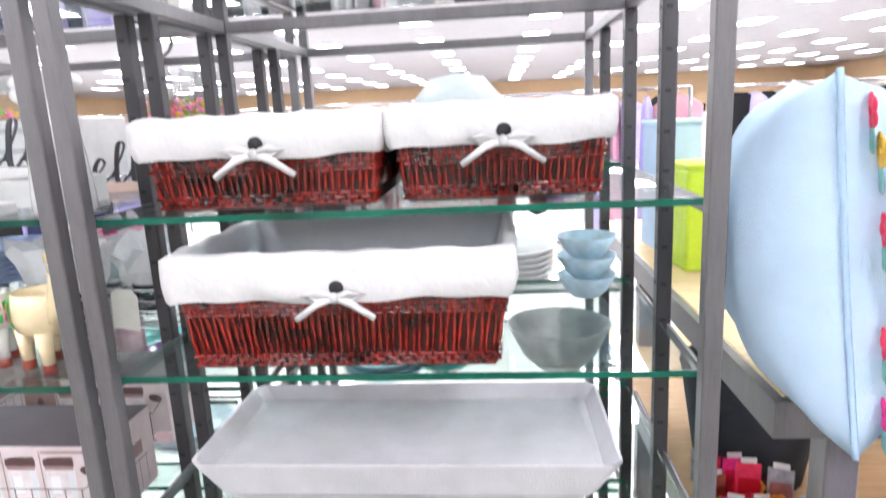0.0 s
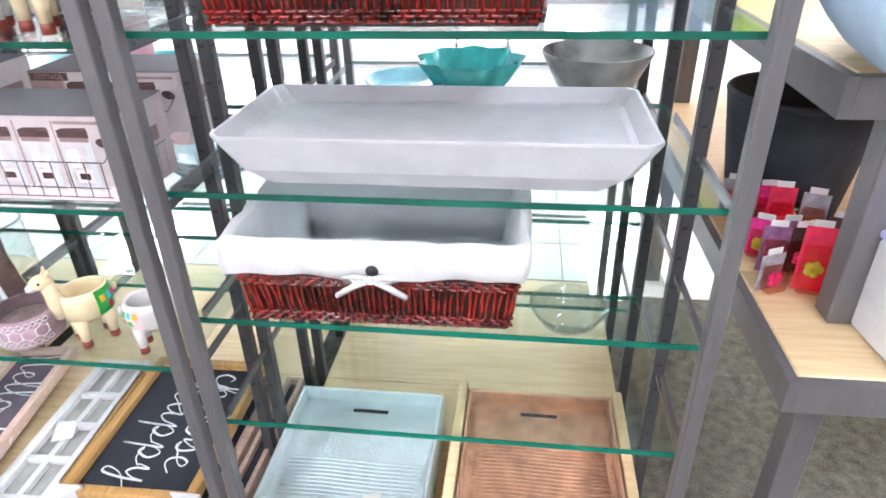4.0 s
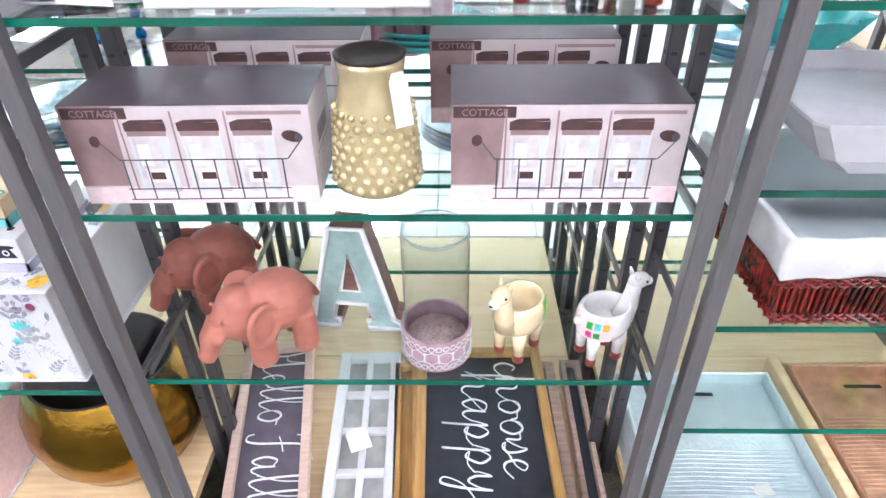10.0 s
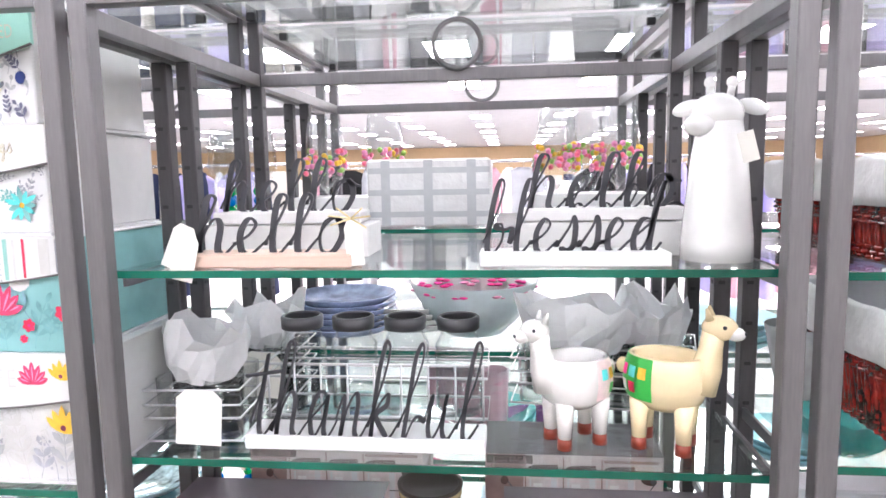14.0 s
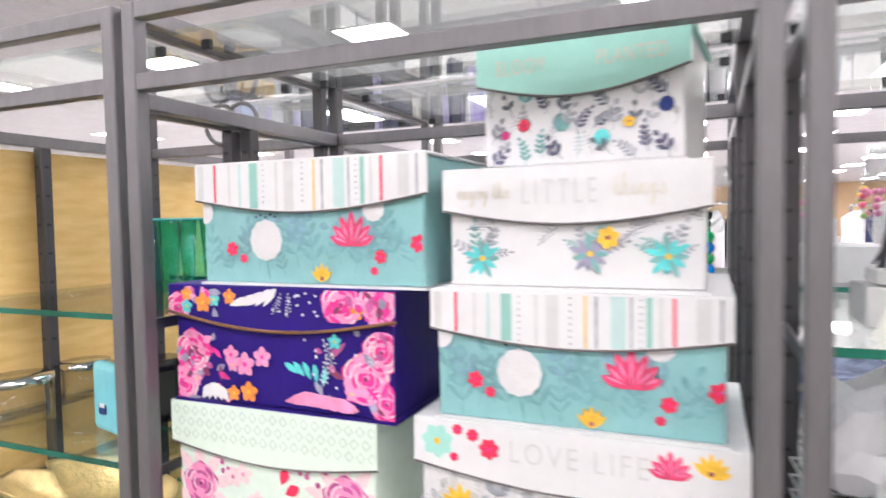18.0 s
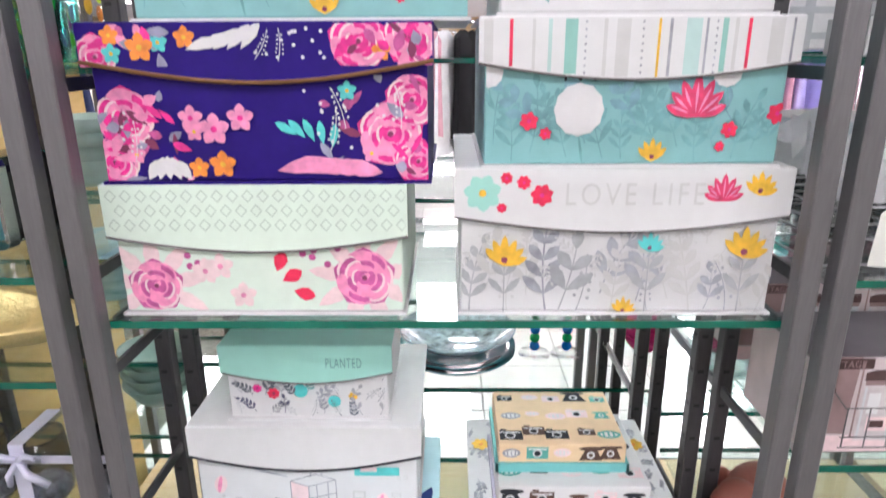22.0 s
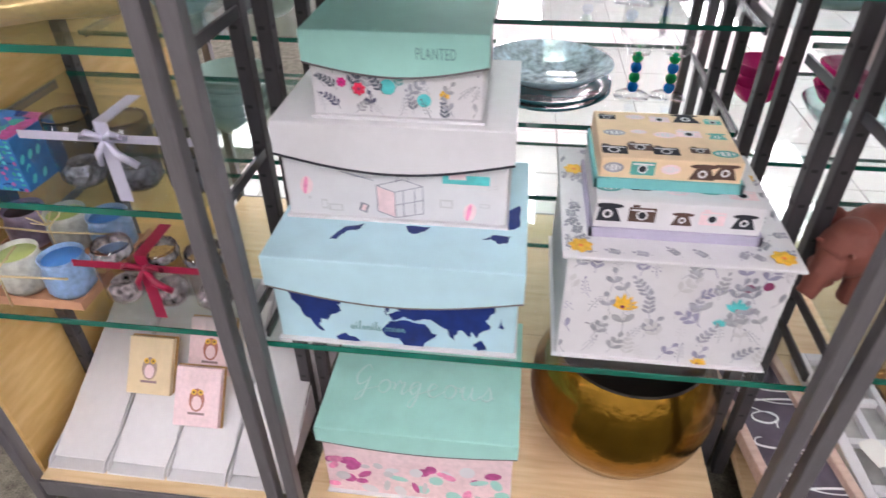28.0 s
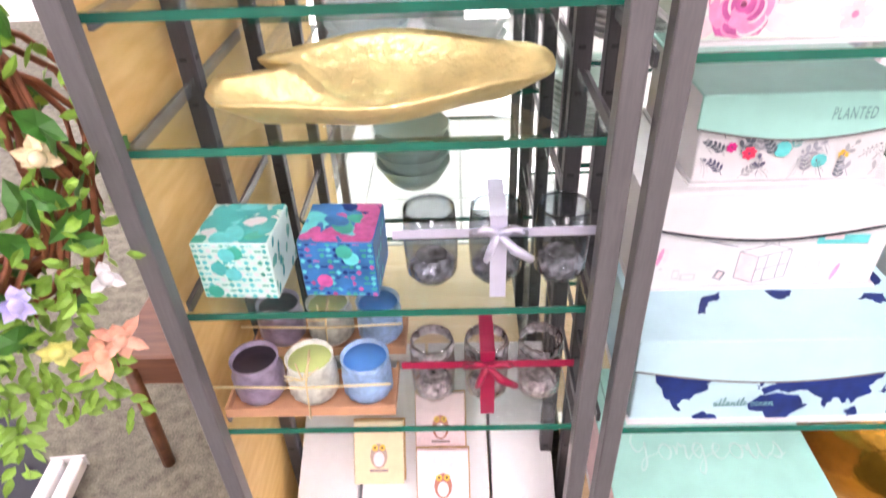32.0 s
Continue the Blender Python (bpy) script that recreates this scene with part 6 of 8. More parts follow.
# ---- mason jars in a wire carrier and tissue-wrapped sets behind the sign ----
rackw = thing("wire_carrier", "grey wire carrier for glass jars", "wire rack", (-0.902, 0.775, B2[1]))
for z in (0.006, 0.055, 0.07):
    part("wire_loop", tube([(-0.135, 0, z), (0.135, 0, z), (0.135, 0.075, z), (-0.135, 0.075, z)], 0.0018, 6, True), PALEWIRE, rackw)
for i in range(9):
    part("wire_upright", tube([(-0.13 + i * 0.0325, -0.002, 0.004), (-0.13 + i * 0.0325, -0.002, 0.072)], 0.0013, 5), PALEWIRE, rackw)
jar = thing("mason_jar", "clear glass jar with a dark metal lid", "jar", (-1.0, 0.812, B2[1] + 0.002), group="mason jars")
jg = part("glass", lathe([(0.0, 0), (0.026, 0.0), (0.029, 0.005), (0.029, 0.085), (0.022, 0.098), (0.022, 0.108), (0.0205, 0.108), (0.0205, 0.097), (0.0275, 0.084), (0.0275, 0.006), (0.0, 0.004)], 28), CLEAR, jar)
jg.visible_shadow = False
part("lid", lathe([(0.023, 0.105), (0.0258, 0.105), (0.0262, 0.119), (0.0245, 0.1205), (0.0215, 0.1205), (0.0215, 0.118), (0.0235, 0.117), (0.023, 0.105)], 28, cap=False), WIRE, jar, "dark metal lid ring")
for i in range(1, 4):
    copy_thing(jar, pose(-1.0 + 0.0655 * i, 0.812, B2[1] + 0.002))


def crumpled(w, d, h, seed):
    """Loose tissue: a ragged open cup of folds."""
    rnd = random.Random(seed)
    bm = bmesh.new()
    n = 18
    rows = []
    for k, (f, z) in enumerate(((0.75, 0.0), (0.9, 0.35), (1.0, 0.7), (1.12, 1.0))):
        rows.append([bm.verts.new((w / 2 * f * math.cos(2 * math.pi * i / n) * rnd.uniform(0.85, 1.15), d / 2 * f * math.sin(2 * math.pi * i / n) * rnd.uniform(0.85, 1.15), h * (z + (rnd.uniform(-0.35, 0.35) if k == 3 else rnd.uniform(-0.05, 0.05) if k else 0)))) for i in range(n)])
    for p_, q_ in zip(rows, rows[1:]):
        for i in range(n):
            bm.faces.new((p_[i], p_[(i + 1) % n], q_[(i + 1) % n], q_[i]))
    bm.faces.new(rows[0][::-1])
    r = bmesh.ops.solidify(bm, geom=bm.faces[:], thickness=0.001)
    return bm


def glass_set(at, rz, seed, cols=2):
    s = thing("tumbler_set", "clear tumblers in a wire carrier with white tissue", "glass set", at, rz, group="wrapped glass sets")
    for i in range(cols):
        for j in range(2):
            g_ = part("tumbler", lathe([(0.0, 0), (0.02, 0.0), (0.024, 0.07), (0.0225, 0.07), (0.0185, 0.004), (0.0, 0.004)], 20, -0.026 * (cols - 1) + 0.052 * i, 0.026 + 0.052 * j), CLEAR, s)
            g_.visible_shadow = False
    hw = 0.027 * cols
    for z in (0.004, 0.03, 0.045, 0.062):
        part("wire_loop", tube([(-hw, -0.001, z), (hw, -0.001, z), (hw, 0.107, z), (-hw, 0.107, z)], 0.0014, 5, True), PALEWIRE, s)
    part("tissue", moved(crumpled(hw * 1.7, 0.09, 0.06, seed), pose(0, 0.05, 0.062)), TISSUE, s, "crumpled white tissue paper")
    tag(s, (0.01, -0.012, 0.004), 0.05, 0.062, 0, 4, 0)
    return s


glass_set((-1.092, 0.70, B2[1]), 4, 3)
glass_set((-1.08, 0.85, B2[1]), 2, 4)
glass_set((-0.66, 0.83, B2[1]), -8, 5, 3)
glass_set((-0.56, 0.87, B2[1]), -14, 6)


# ---- the candle bay ----
def candle_carton(label, at, s, front, top, seed, palette):
    b = thing("candle_carton", label, "carton", at, -3, group="patterned candle cartons")
    k_ = s * 0.88
    part("carton", box(0, s, 0, s * 0.95, 0, k_, 0.001), front, b)
    rnd = random.Random(seed)
    p = Print(0.001, s - 0.001, 0.001, k_ - 0.001)
    n = 11
    for i in range(n):
        for j in range(n):
            u, v, r = s * (i + 0.5) / n, s * (j + 0.5) / n, s / n * 0.46
            m = palette[(i * 3 + j * j + (i > 6) * 2) % len(palette)]
            if (i + j) % 3 == 0:
                p.add(m, [(u - r, v), (u, v - r), (u + r, v), (u, v + r)])
            elif (i + j) % 3 == 1:
                p.dot(m, u, v, r * 0.8)
            else:
                p.line(m, u, v, r * 2.0, r * 0.6)
    for k in range(5):
        p.dot(rnd.choice(palette), rnd.uniform(0.1, 0.9) * s, rnd.uniform(0.1, 0.9) * s, s * 0.11)
    p.emit(b, (0, 0, 0))
    p = Print(0.001, s - 0.001, 0.001, s * 0.95 - 0.001)
    for k in range(40):
        u, v, r = rnd.uniform(0, s), rnd.uniform(0, s), rnd.uniform(0.008, 0.02)
        p.add(rnd.choice(palette + [top, top, top]), ell(u, v, r, r * 0.6, rnd.uniform(0, 3)))
    p.emit(b, (0, 0, k_), (1, 0, 0), (0, 1, 0))
    p = Print(0.001, s * 0.94, 0.001, k_ - 0.001)
    for k in range(24):
        p.add(rnd.choice(palette[:2]), ell(rnd.uniform(0, s), rnd.uniform(0, s), 0.006, 0.003, 1))
    p.emit(b, (s, 0, 0), (0, 1, 0))
    return b


GREENFOIL, BLUEFOIL = mat("green_print_card", (0.03, 0.45, 0.33), 0.35, 0, 0.3, 40), mat("blue_print_card", (0.03, 0.20, 0.50), 0.35, 0, 0.3, 40)
candle_carton("turquoise and white patterned candle carton", (-2.281, 0.69, B4[3]), 0.078, mat("white_teal_card", (0.60, 0.80, 0.74), 0.5), TURQ, 1, [TURQ, GREENFOIL, WHITE, AQUA])
candle_carton("blue and plum patterned candle carton", (-2.176, 0.69, B4[3]), 0.076, BLUEFOIL, MAGENTA, 2, [BLUEFOIL, AQUA, MAGENTA, GREENFOIL, NAVY])


def votive_set(label, at, w, h, n, votive, ribbon, rz=0.0):
    """Mirrored votive glasses in a clear box tied with ribbon."""
    s = thing("votive_set", label, "candle set", at, rz, group="ribboned votive sets")
    r = w / n * 0.42
    for i in range(n):
        cx = -w / 2 + w * (i + 0.5) / n
        v = part("votive", lathe([(r * 0.7, 0.002), (r * 0.95, h * 0.12), (r, h * 0.5), (r * 0.92, h * 0.9), (r * 0.87, h * 0.9), (r * 0.88, h * 0.86)], 28, cx, r + 0.006, cap=False), votive, s)
        v.visible_shadow = False
        base = lathe([(0.0, 0.0025), (r * 0.6, 0.0025), (r * 0.82, h * 0.1), (r * 0.86, h * 0.2), (r * 0.6, h * 0.3), (0.0, h * 0.26)], 22, cx, r + 0.006, wave=lambda a, z: 1 + 0.05 * math.sin(11 * a + z * 900))
        for f in base.faces:
            f.smooth = False
        part("mirrored_base", base, MERCURY, v, "crackled mirror base of the votive")
        if ribbon != MAROON:
            continue
        band = lathe([(r * 0.93, h * 0.74), (r * 1.0, h * 0.8), (r * 0.94, h * 0.87)], 26, cx, r + 0.006, wave=lambda a, z: 1 + 0.03 * math.sin(13 * a + z * 500), cap=False)
        for f in band.faces:
            f.smooth = False
        part("mirrored_band", band, MERCURY, v, "facetted mirror band")
    deep = 2 * r + 0.012
    for corners in (((-1, 0, 0), (1, 0, 0), (1, 0, 1), (-1, 0, 1)), ((-1, 1, 0), (-1, 1, 1), (1, 1, 1), (1, 1, 0)), ((-1, 0, 1), (1, 0, 1), (1, 1, 1), (-1, 1, 1))):
        pane = bmesh.new()
        pane.faces.new([pane.verts.new((a * w / 2, b * deep, c * h)) for a, b, c in corners])
        part("clear_pane", pane, CLEAR, s, "clear plastic box side").visible_shadow = False
    part("ribbon", join(box(-w / 2 - 0.001, w / 2 + 0.001, -0.0016, -0.0008, h * 0.76, h * 0.86), box(-0.008, 0.008, -0.0026, -0.0018, 0, h), box(-0.008, 0.008, -0.0026, 2 * r + 0.012, h + 0.0004, h + 0.0014)), ribbon, s)
    loops = [tube([(0, -0.004, h * 0.82), (s_ * 0.014, -0.012, h * 0.93), (s_ * 0.026, -0.008, h * 0.85), (0, -0.004, h * 0.82)], 0.0035, 6) for s_ in (-1, 1)]
    loops += [tube([(0, -0.004, h * 0.82), (0.014, -0.012, h * 0.68), (0.032, -0.008, h * 0.52)], [0.003, 0.005, 0.004], 6), tube([(0, -0.004, h * 0.82), (-0.008, -0.01, h * 0.66), (-0.012, -0.006, h * 0.5)], [0.003, 0.004, 0.003], 6)]
    part("bow", join(*loops), ribbon, s, "ribbon bow")
    return s


votive_set("three smoked mirror votives in a clear box with a silver bow", (-1.9795, 0.684, B4[3]), 0.2, 0.096, 3, SMOKE, SILVERRIB)
votive_set("three mauve mirror votives in a clear box with a maroon bow", (-1.989, 0.684, B4[4]), 0.188, 0.10, 3, SMOKE_PINK, MAROON)

cs = thing("candle_trio", "three small glass candles in a kraft tray tied with straw", "candle set", (-2.198, 0.685, B4[4]))
part("tray", join(box(-0.098, 0.098, 0, 0.07, 0, 0.003), box(-0.098, 0.098, -0.003, 0, 0, 0.014), box(-0.101, -0.098, -0.003, 0.07, 0, 0.014), box(0.098, 0.101, -0.003, 0.07, 0, 0.014)), KRAFT, cs)
for i, (c_, w_) in enumerate(((mat("grape_glass", (0.36, 0.30, 0.42), 0.3, 0, 0.3, 90), mat("black_wax", (0.03, 0.02, 0.03), 0.5)), (mat("sage_glass", (0.66, 0.68, 0.60), 0.3, 0, 0.3, 90), mat("lime_wax", (0.52, 0.62, 0.22), 0.5)), (mat("sky_glass", (0.30, 0.48, 0.75), 0.3, 0, 0.3, 90), mat("blue_wax", (0.06, 0.24, 0.62), 0.5)))):
    x = -0.066 + 0.066 * i
    part("cup", lathe([(0.0, 0.004), (0.025, 0.004), (0.03, 0.012), (0.03, 0.042), (0.027, 0.052), (0.029, 0.062), (0.027, 0.062), (0.025, 0.052)], 28, x, 0.035, wave=lambda a, z: 1 + (0.03 * math.sin(16 * a) if 0.01 < z < 0.045 else 0)), c_, cs)
    part("wax", lathe([(0.0, 0.056), (0.026, 0.056), (0.026, 0.05)], 24, x, 0.035), w_, cs)
part("straw_tie", join(tube([(-0.104, -0.006, 0.056), (0.0, -0.004, 0.05), (0.1, -0.006, 0.056)], 0.0016, 5), tube([(0.0, -0.006, 0.0), (0.004, -0.006, 0.06), (0.0, 0.04, 0.066)], 0.0014, 5), *[tube([(0, -0.004, 0.062), (0.02 * math.cos(a), -0.004 + 0.012 * math.sin(a * 2), 0.062 + 0.03 * math.sin(a))], 0.001, 4) for a in (0.4, 1.0, 1.7, 2.4, 3.0)]), STRAW, cs)
tr2 = copy_thing(cs, pose(-2.192, 0.785, B4[4]))

# gold leaf-shaped dish
bm = bmesh.new()
n, rows = 40, []
for k, (f, z) in enumerate(((0.05, 0.012), (0.4, 0.010), (0.75, 0.016), (1.0, 0.036), (1.01, 0.040), (0.95, 0.036), (0.7, 0.020), (0.35, 0.014), (0.05, 0.015))):
    row = []
    for i in range(n):
        a = 2 * math.pi * i / n
        x = 0.155 * math.cos(a)
        half = 0.062 * abs(math.sin(a)) ** 0.8 * (1 if math.sin(a) > 0 else -1) * (1.0 - 0.45 * max(0, math.cos(a)) ** 2)
        notch = 1 - 0.52 * math.exp(-((a - 2.72) / 0.15) ** 2)
        row.append(bm.verts.new((x * f * notch, half * f * notch + 0.012 * math.cos(a), z + 0.02 * f * max(0, math.sin(a)) + 0.003 * math.sin(5 * a) * f)))
    rows.append(row)
for p_, q_ in zip(rows, rows[1:]):
    for i in range(n):
        bm.faces.new((p_[i], p_[(i + 1) % n], q_[(i + 1) % n], q_[i]))
bm.faces.new(rows[0][::-1])
bm.faces.new(rows[-1])
for f in bm.faces:
    f.smooth = True
bmesh.ops.recalc_face_normals(bm, faces=bm.faces[:])
bmesh.ops.translate(bm, vec=(0, 0, -0.0095), verts=bm.verts[:])
solo("leaf_dish", [(bm, GOLD)], "hammered gold leaf-shaped dish with a curled tip", "dish", (-2.08, 0.738, B4[2]), 3)

# canisters and a toy-blue lunch tin on the upper shelf
for x, y, r, h in ((-2.23, 0.735, 0.045, 0.06), (-2.275, 0.88, 0.04, 0.05), (-2.19, 0.95, 0.04, 0.045)):
    c = thing("canister", "small glass canister with a silver lid", "canister", (x + 0.02, y, B4[1]), group="lidded canisters")
    cg = part("glass", lathe([(0, 0), (r, 0), (r, h), (r - 0.003, h), (r - 0.003, 0.003), (0, 0.003)], 24), CLEAR, c)
    cg.visible_shadow = False
    part("lid", lathe([(0, h + 0.012), (r + 0.001, h + 0.012), (r + 0.001, h + 0.0005), (0, h + 0.0005)], 24), CHROME, c)
rad = thing("vanity_case", "turquoise fronted case with a glossy black body", "case", (-2.03, 0.735, B4[1]), -14)
part("front_frame", moved(box(-0.036, 0.036, 0, 0.020, 0.002, 0.104, 0.009, 3), Matrix()), mat("pale_turquoise_enamel", (0.20, 0.62, 0.70), 0.25, 0, 0.06, coat=0.5), rad)
part("body", box(-0.030, 0.046, 0.021, 0.125, 0.004, 0.098, 0.014, 3), mat("black_gloss_shell", (0.012, 0.012, 0.014), 0.12, coat=0.6), rad, "glossy black rounded body")
part("rim_band", box(-0.034, 0.049, 0.0205, 0.027, 0.002, 0.101, 0.010, 2), CHROME, rad, "thin silver band")
part("badge", box(-0.010, 0.008, -0.0015, 0.0005, 0.030, 0.044, 0.003, 2), NAVY, rad, "small navy and white badge")
part("badge_mark", box(-0.008, 0.006, -0.0025, -0.0016, 0.040, 0.046), WHITE, rad)

# white display bins with owl plaques on the deck
for i in range(4):
    x = -2.2385 + i * 0.1045
    bn = thing("display_bin", "white card display bin with a sloping lip", "display bin", (x, 0.672, DECK_Z), group="white display bins")
    part("base", box(-0.05, 0.05, 0, 0.34, 0, 0.003), WHITE, bn)
    for sx in (-0.05, 0.0485):
        side = [(0.0, 0.003), (0.34, 0.003), (0.34, 0.16)] + [(0.34 - 0.33 * q / 8, 0.015 + 0.145 * (1 - q / 8) ** 1.3) for q in range(1, 9)]
        part("side", moved(slab(side, 0.0015), Matrix.Translation((sx + 0.0015, 0, 0)) @ Matrix.Rotation(math.radians(90), 4, "Z")), WHITE, bn)
    part("back", box(-0.0484, 0.0484, 0.338, 0.34, 0.0032, 0.16), WHITE, bn)
    part("sloping_lip", moved(box(-0.0482, 0.0482, 0, 0.31, 0, 0.003), pose(0, 0.02, 0.006, 25)), WHITE, bn)
for x, y, z, m, k in ((-2.155, 0.79, 0.066, CREAM, 0), (-2.052, 0.745, 0.05, PINK_PALE, 1), (-2.056, 0.83, 0.085, PINK_PALE, 1)):
    pl = thing("owl_plaque", "small wooden plaque printed with an owl", "plaque", (x, y, DECK_Z + z), group="small owl plaques", tilt=-38)
    part("board", box(-0.04, 0.04, 0, 0.012, 0, 0.10, 0.001), m, pl)
    part("board_edge", box(-0.042, 0.042, 0.0125, 0.016, -0.002, 0.102), HONEY, pl)
    p = Print(-0.038, 0.038, 0.004, 0.098)
    p.add(BARN if k == 0 else TERRA, ell(0, 0.045, 0.014, 0.020))
    p.add(PINK_PALE, ell(0, 0.04, 0.009, 0.012))
    for s_ in (-1, 1):
        p.dot(YELLOW, s_ * 0.006, 0.058, 0.005)
        p.dot(SLATE, s_ * 0.006, 0.058, 0.002)
    p.line(TAUPE, 0, 0.022, 0.03, 0.004)
    p.emit(pl, (0, 0, 0))


# ---- goods on the far side of the rack ----
def bowl(label, at, r, h, m, inner=None, n=40, wave=None, category="bowl", name="bowl"):
    b = thing(name, label, category, at, group="bowls on the far side")
    part("outside", lathe([(0.0, 0.0), (r * 0.45, 0.0), (r * 0.7, h * 0.3), (r, h), (r * 0.97, h * 1.01)], n, wave=wave, cap=False), m, b)
    part("inside", lathe([(r * 0.97, h * 1.01), (r * 0.66, h * 0.36), (r * 0.42, h * 0.1), (0.0, h * 0.08)], n, wave=wave, cap=False), inner or m, b)
    return b


def plates(label, at, r, k, m):
    for i in range(k):
        p_ = thing("plate", label, "plate", (at[0], at[1], at[2] + i * 0.011), group="stacked plates")
        part("disc", lathe([(0.0, 0.0), (r * 0.55, 0.0), (r * 0.8, 0.006), (r, 0.02), (r * 0.985, 0.022), (r * 0.8, 0.009), (r * 0.55, 0.003), (0.0, 0.003)], 36), m, p_)


CORAL_DOT = mat("coral_enamel", (0.88, 0.16, 0.26), 0.3)
LEAF_DOT = mat("leaf_green_enamel", (0.30, 0.55, 0.12), 0.3)


def wine_glass(at, h, confetti, stem=None):
    g = thing("wine_glass", "stemless clear glass with painted confetti dots" if confetti else "clear goblet with a beaded coloured stem", "wine glass", at, group="goblets on the far side")
    z0 = h * 0.42 if stem else 0.0
    body = part("cup", lathe([(0.0, z0), (0.02, z0), (0.038, z0 + (h - z0) * 0.35), (0.036, z0 + (h - z0) * 0.7), (0.030, h), (0.0288, h), (0.0345, z0 + (h - z0) * 0.68), (0.0362, z0 + (h - z0) * 0.35), (0.0, z0 + 0.004)], 28), CLEAR, g)
    body.visible_shadow = False
    if stem:
        part("foot", lathe([(0.0, 0), (0.032, 0), (0.03, 0.003), (0.004, 0.006)], 24), CLEAR, g).visible_shadow = False
        for i in range(4):
            part("bead", ball((0, 0, 0.012 + h * 0.095 * (i + 0.3)), h * 0.055, None, 10), stem[i % 2], g)
    if confetti:
        rnd = random.Random(int(at[0] * 1000))
        for m in (PINK_LIGHT, YELLOW, CORAL_DOT, LEAF_DOT, PINK_LIGHT):
            dots = []
            for k in range(11):
                a, z = rnd.uniform(0, 6.3), rnd.uniform(h * 0.28, h * 0.58)
                dots.append(ball((0.0382 * math.cos(a), 0.0382 * math.sin(a), z), (0.0055, 0.0055, 0.0055), None, 6))
            tagged(part("confetti", join(*dots), m, g), "painted confetti dots on the glass", kind="stuff")
    return g


for x, y in ((-1.09, 1.25), (-0.975, 1.25), (-0.655, 1.22), (-0.60, 1.28), (-0.545, 1.23)):
    wine_glass((x, y, 1.127 + 0.0545), 0.15, True)
for x in (-1.032, -0.60):
    gc = thing("glass_carton", "flat white carton under painted glasses", "carton", (x, 1.17, 1.1275), group="flat glass cartons")
    part("carton", box(-0.105, 0.105, 0, 0.16, 0, 0.053, 0.001), WHITE, gc)
    part("tape", box(-0.106, 0.106, 0.072, 0.09, 0.0532, 0.0538), TAGPAPER, gc)
PLAID = mat("plaid_grey_print", (0.46, 0.47, 0.50), 0.8)
crate = thing("fabric_bin", "white fabric bin with a grey plaid", "bin", (-0.88, 1.15, 1.128))
part("body", box(-0.108, 0.108, 0, 0.15, 0, 0.118, 0.004), LINEN, crate)
p = Print(-0.107, 0.107, 0.001, 0.117)
for k in range(3):
    p.line(PLAID, -0.075 + 0.075 * k, 0.059, 0.016, 0.114)
    p.line(PLAID, 0, 0.022 + 0.038 * k, 0.212, 0.010)
p.emit(crate, (0, 0, 0))
bowl("white and pink floral wash basin", (-0.81, 1.26, 0.916), 0.125, 0.10, mat("pale_blue_basin", (0.56, 0.64, 0.68), 0.25, 0, 0.05, coat=0.4), WHITE_GLOSS)
bsn = [o for o in bpy.data.objects if o.name.startswith("bowl") and not o.parent][-1]
for k in range(11):
    a = k * 0.571
    part("painted_flower", join(*[ball((0.102 * math.cos(a) + 0.012 * math.cos(q * 1.2566), 0.102 * math.sin(a) + 0.012 * math.sin(q * 1.2566), 0.081 + 0.006 * math.cos(q * 1.2566 - a)), (0.010, 0.010, 0.003), None, 8) for q in range(5)]), PINK if k % 3 else PINK_LIGHT, bsn)
plates("round turquoise glass plate", (-0.80, 1.26, 0.718), 0.11, 3, TURQ)
plates("striped navy and white plate", (-1.06, 1.25, 0.916), 0.1, 6, mat("striped_plate", (0.30, 0.36, 0.55), 0.25, 0, 0.4, 30))
plates("white plate with painted flowers", (-0.93, 1.30, 0.916), 0.11, 4, WHITE_GLOSS)
bowl("shallow ice blue glass dish", (-1.05, 1.26, 0.718), 0.11, 0.035, mat("ice_blue_glass", (0.45, 0.70, 0.72), 0.15, 0, 0.1, 30, coat=0.6))
for x in (-0.87, -0.82, -0.77):
    s = thing("ribbed_vase", "pink ribbed tall glass vase", "vase", (x, 1.2, 0.718), group="pink ribbed vases")
    part("body", lathe([(0.0, 0), (0.024, 0.0), (0.026, 0.14), (0.024, 0.14), (0.022, 0.004), (0.0, 0.004)], 32, wave=lambda a, z: 1 + 0.05 * math.sin(9 * a)), mat("pink_glass", (0.75, 0.40, 0.50), 0.12, 0, 0.1, coat=0.7), s)
bowl("round purple glass dish", (-0.70, 1.22, 0.718), 0.07, 0.04, mat("purple_glass", (0.25, 0.08, 0.30), 0.15, coat=0.6))
plates("pale blue flowered ceramic plate", (-0.72, 1.3, 0.501), 0.09, 4, mat("pale_blue_ceramic", (0.55, 0.68, 0.78), 0.2, coat=0.5))
bowl("clear pressed glass bowl", (-0.95, 1.27, 0.501), 0.085, 0.045, glass("pressed_glass", (0.82, 0.92, 0.92), 0.1, 1.7))
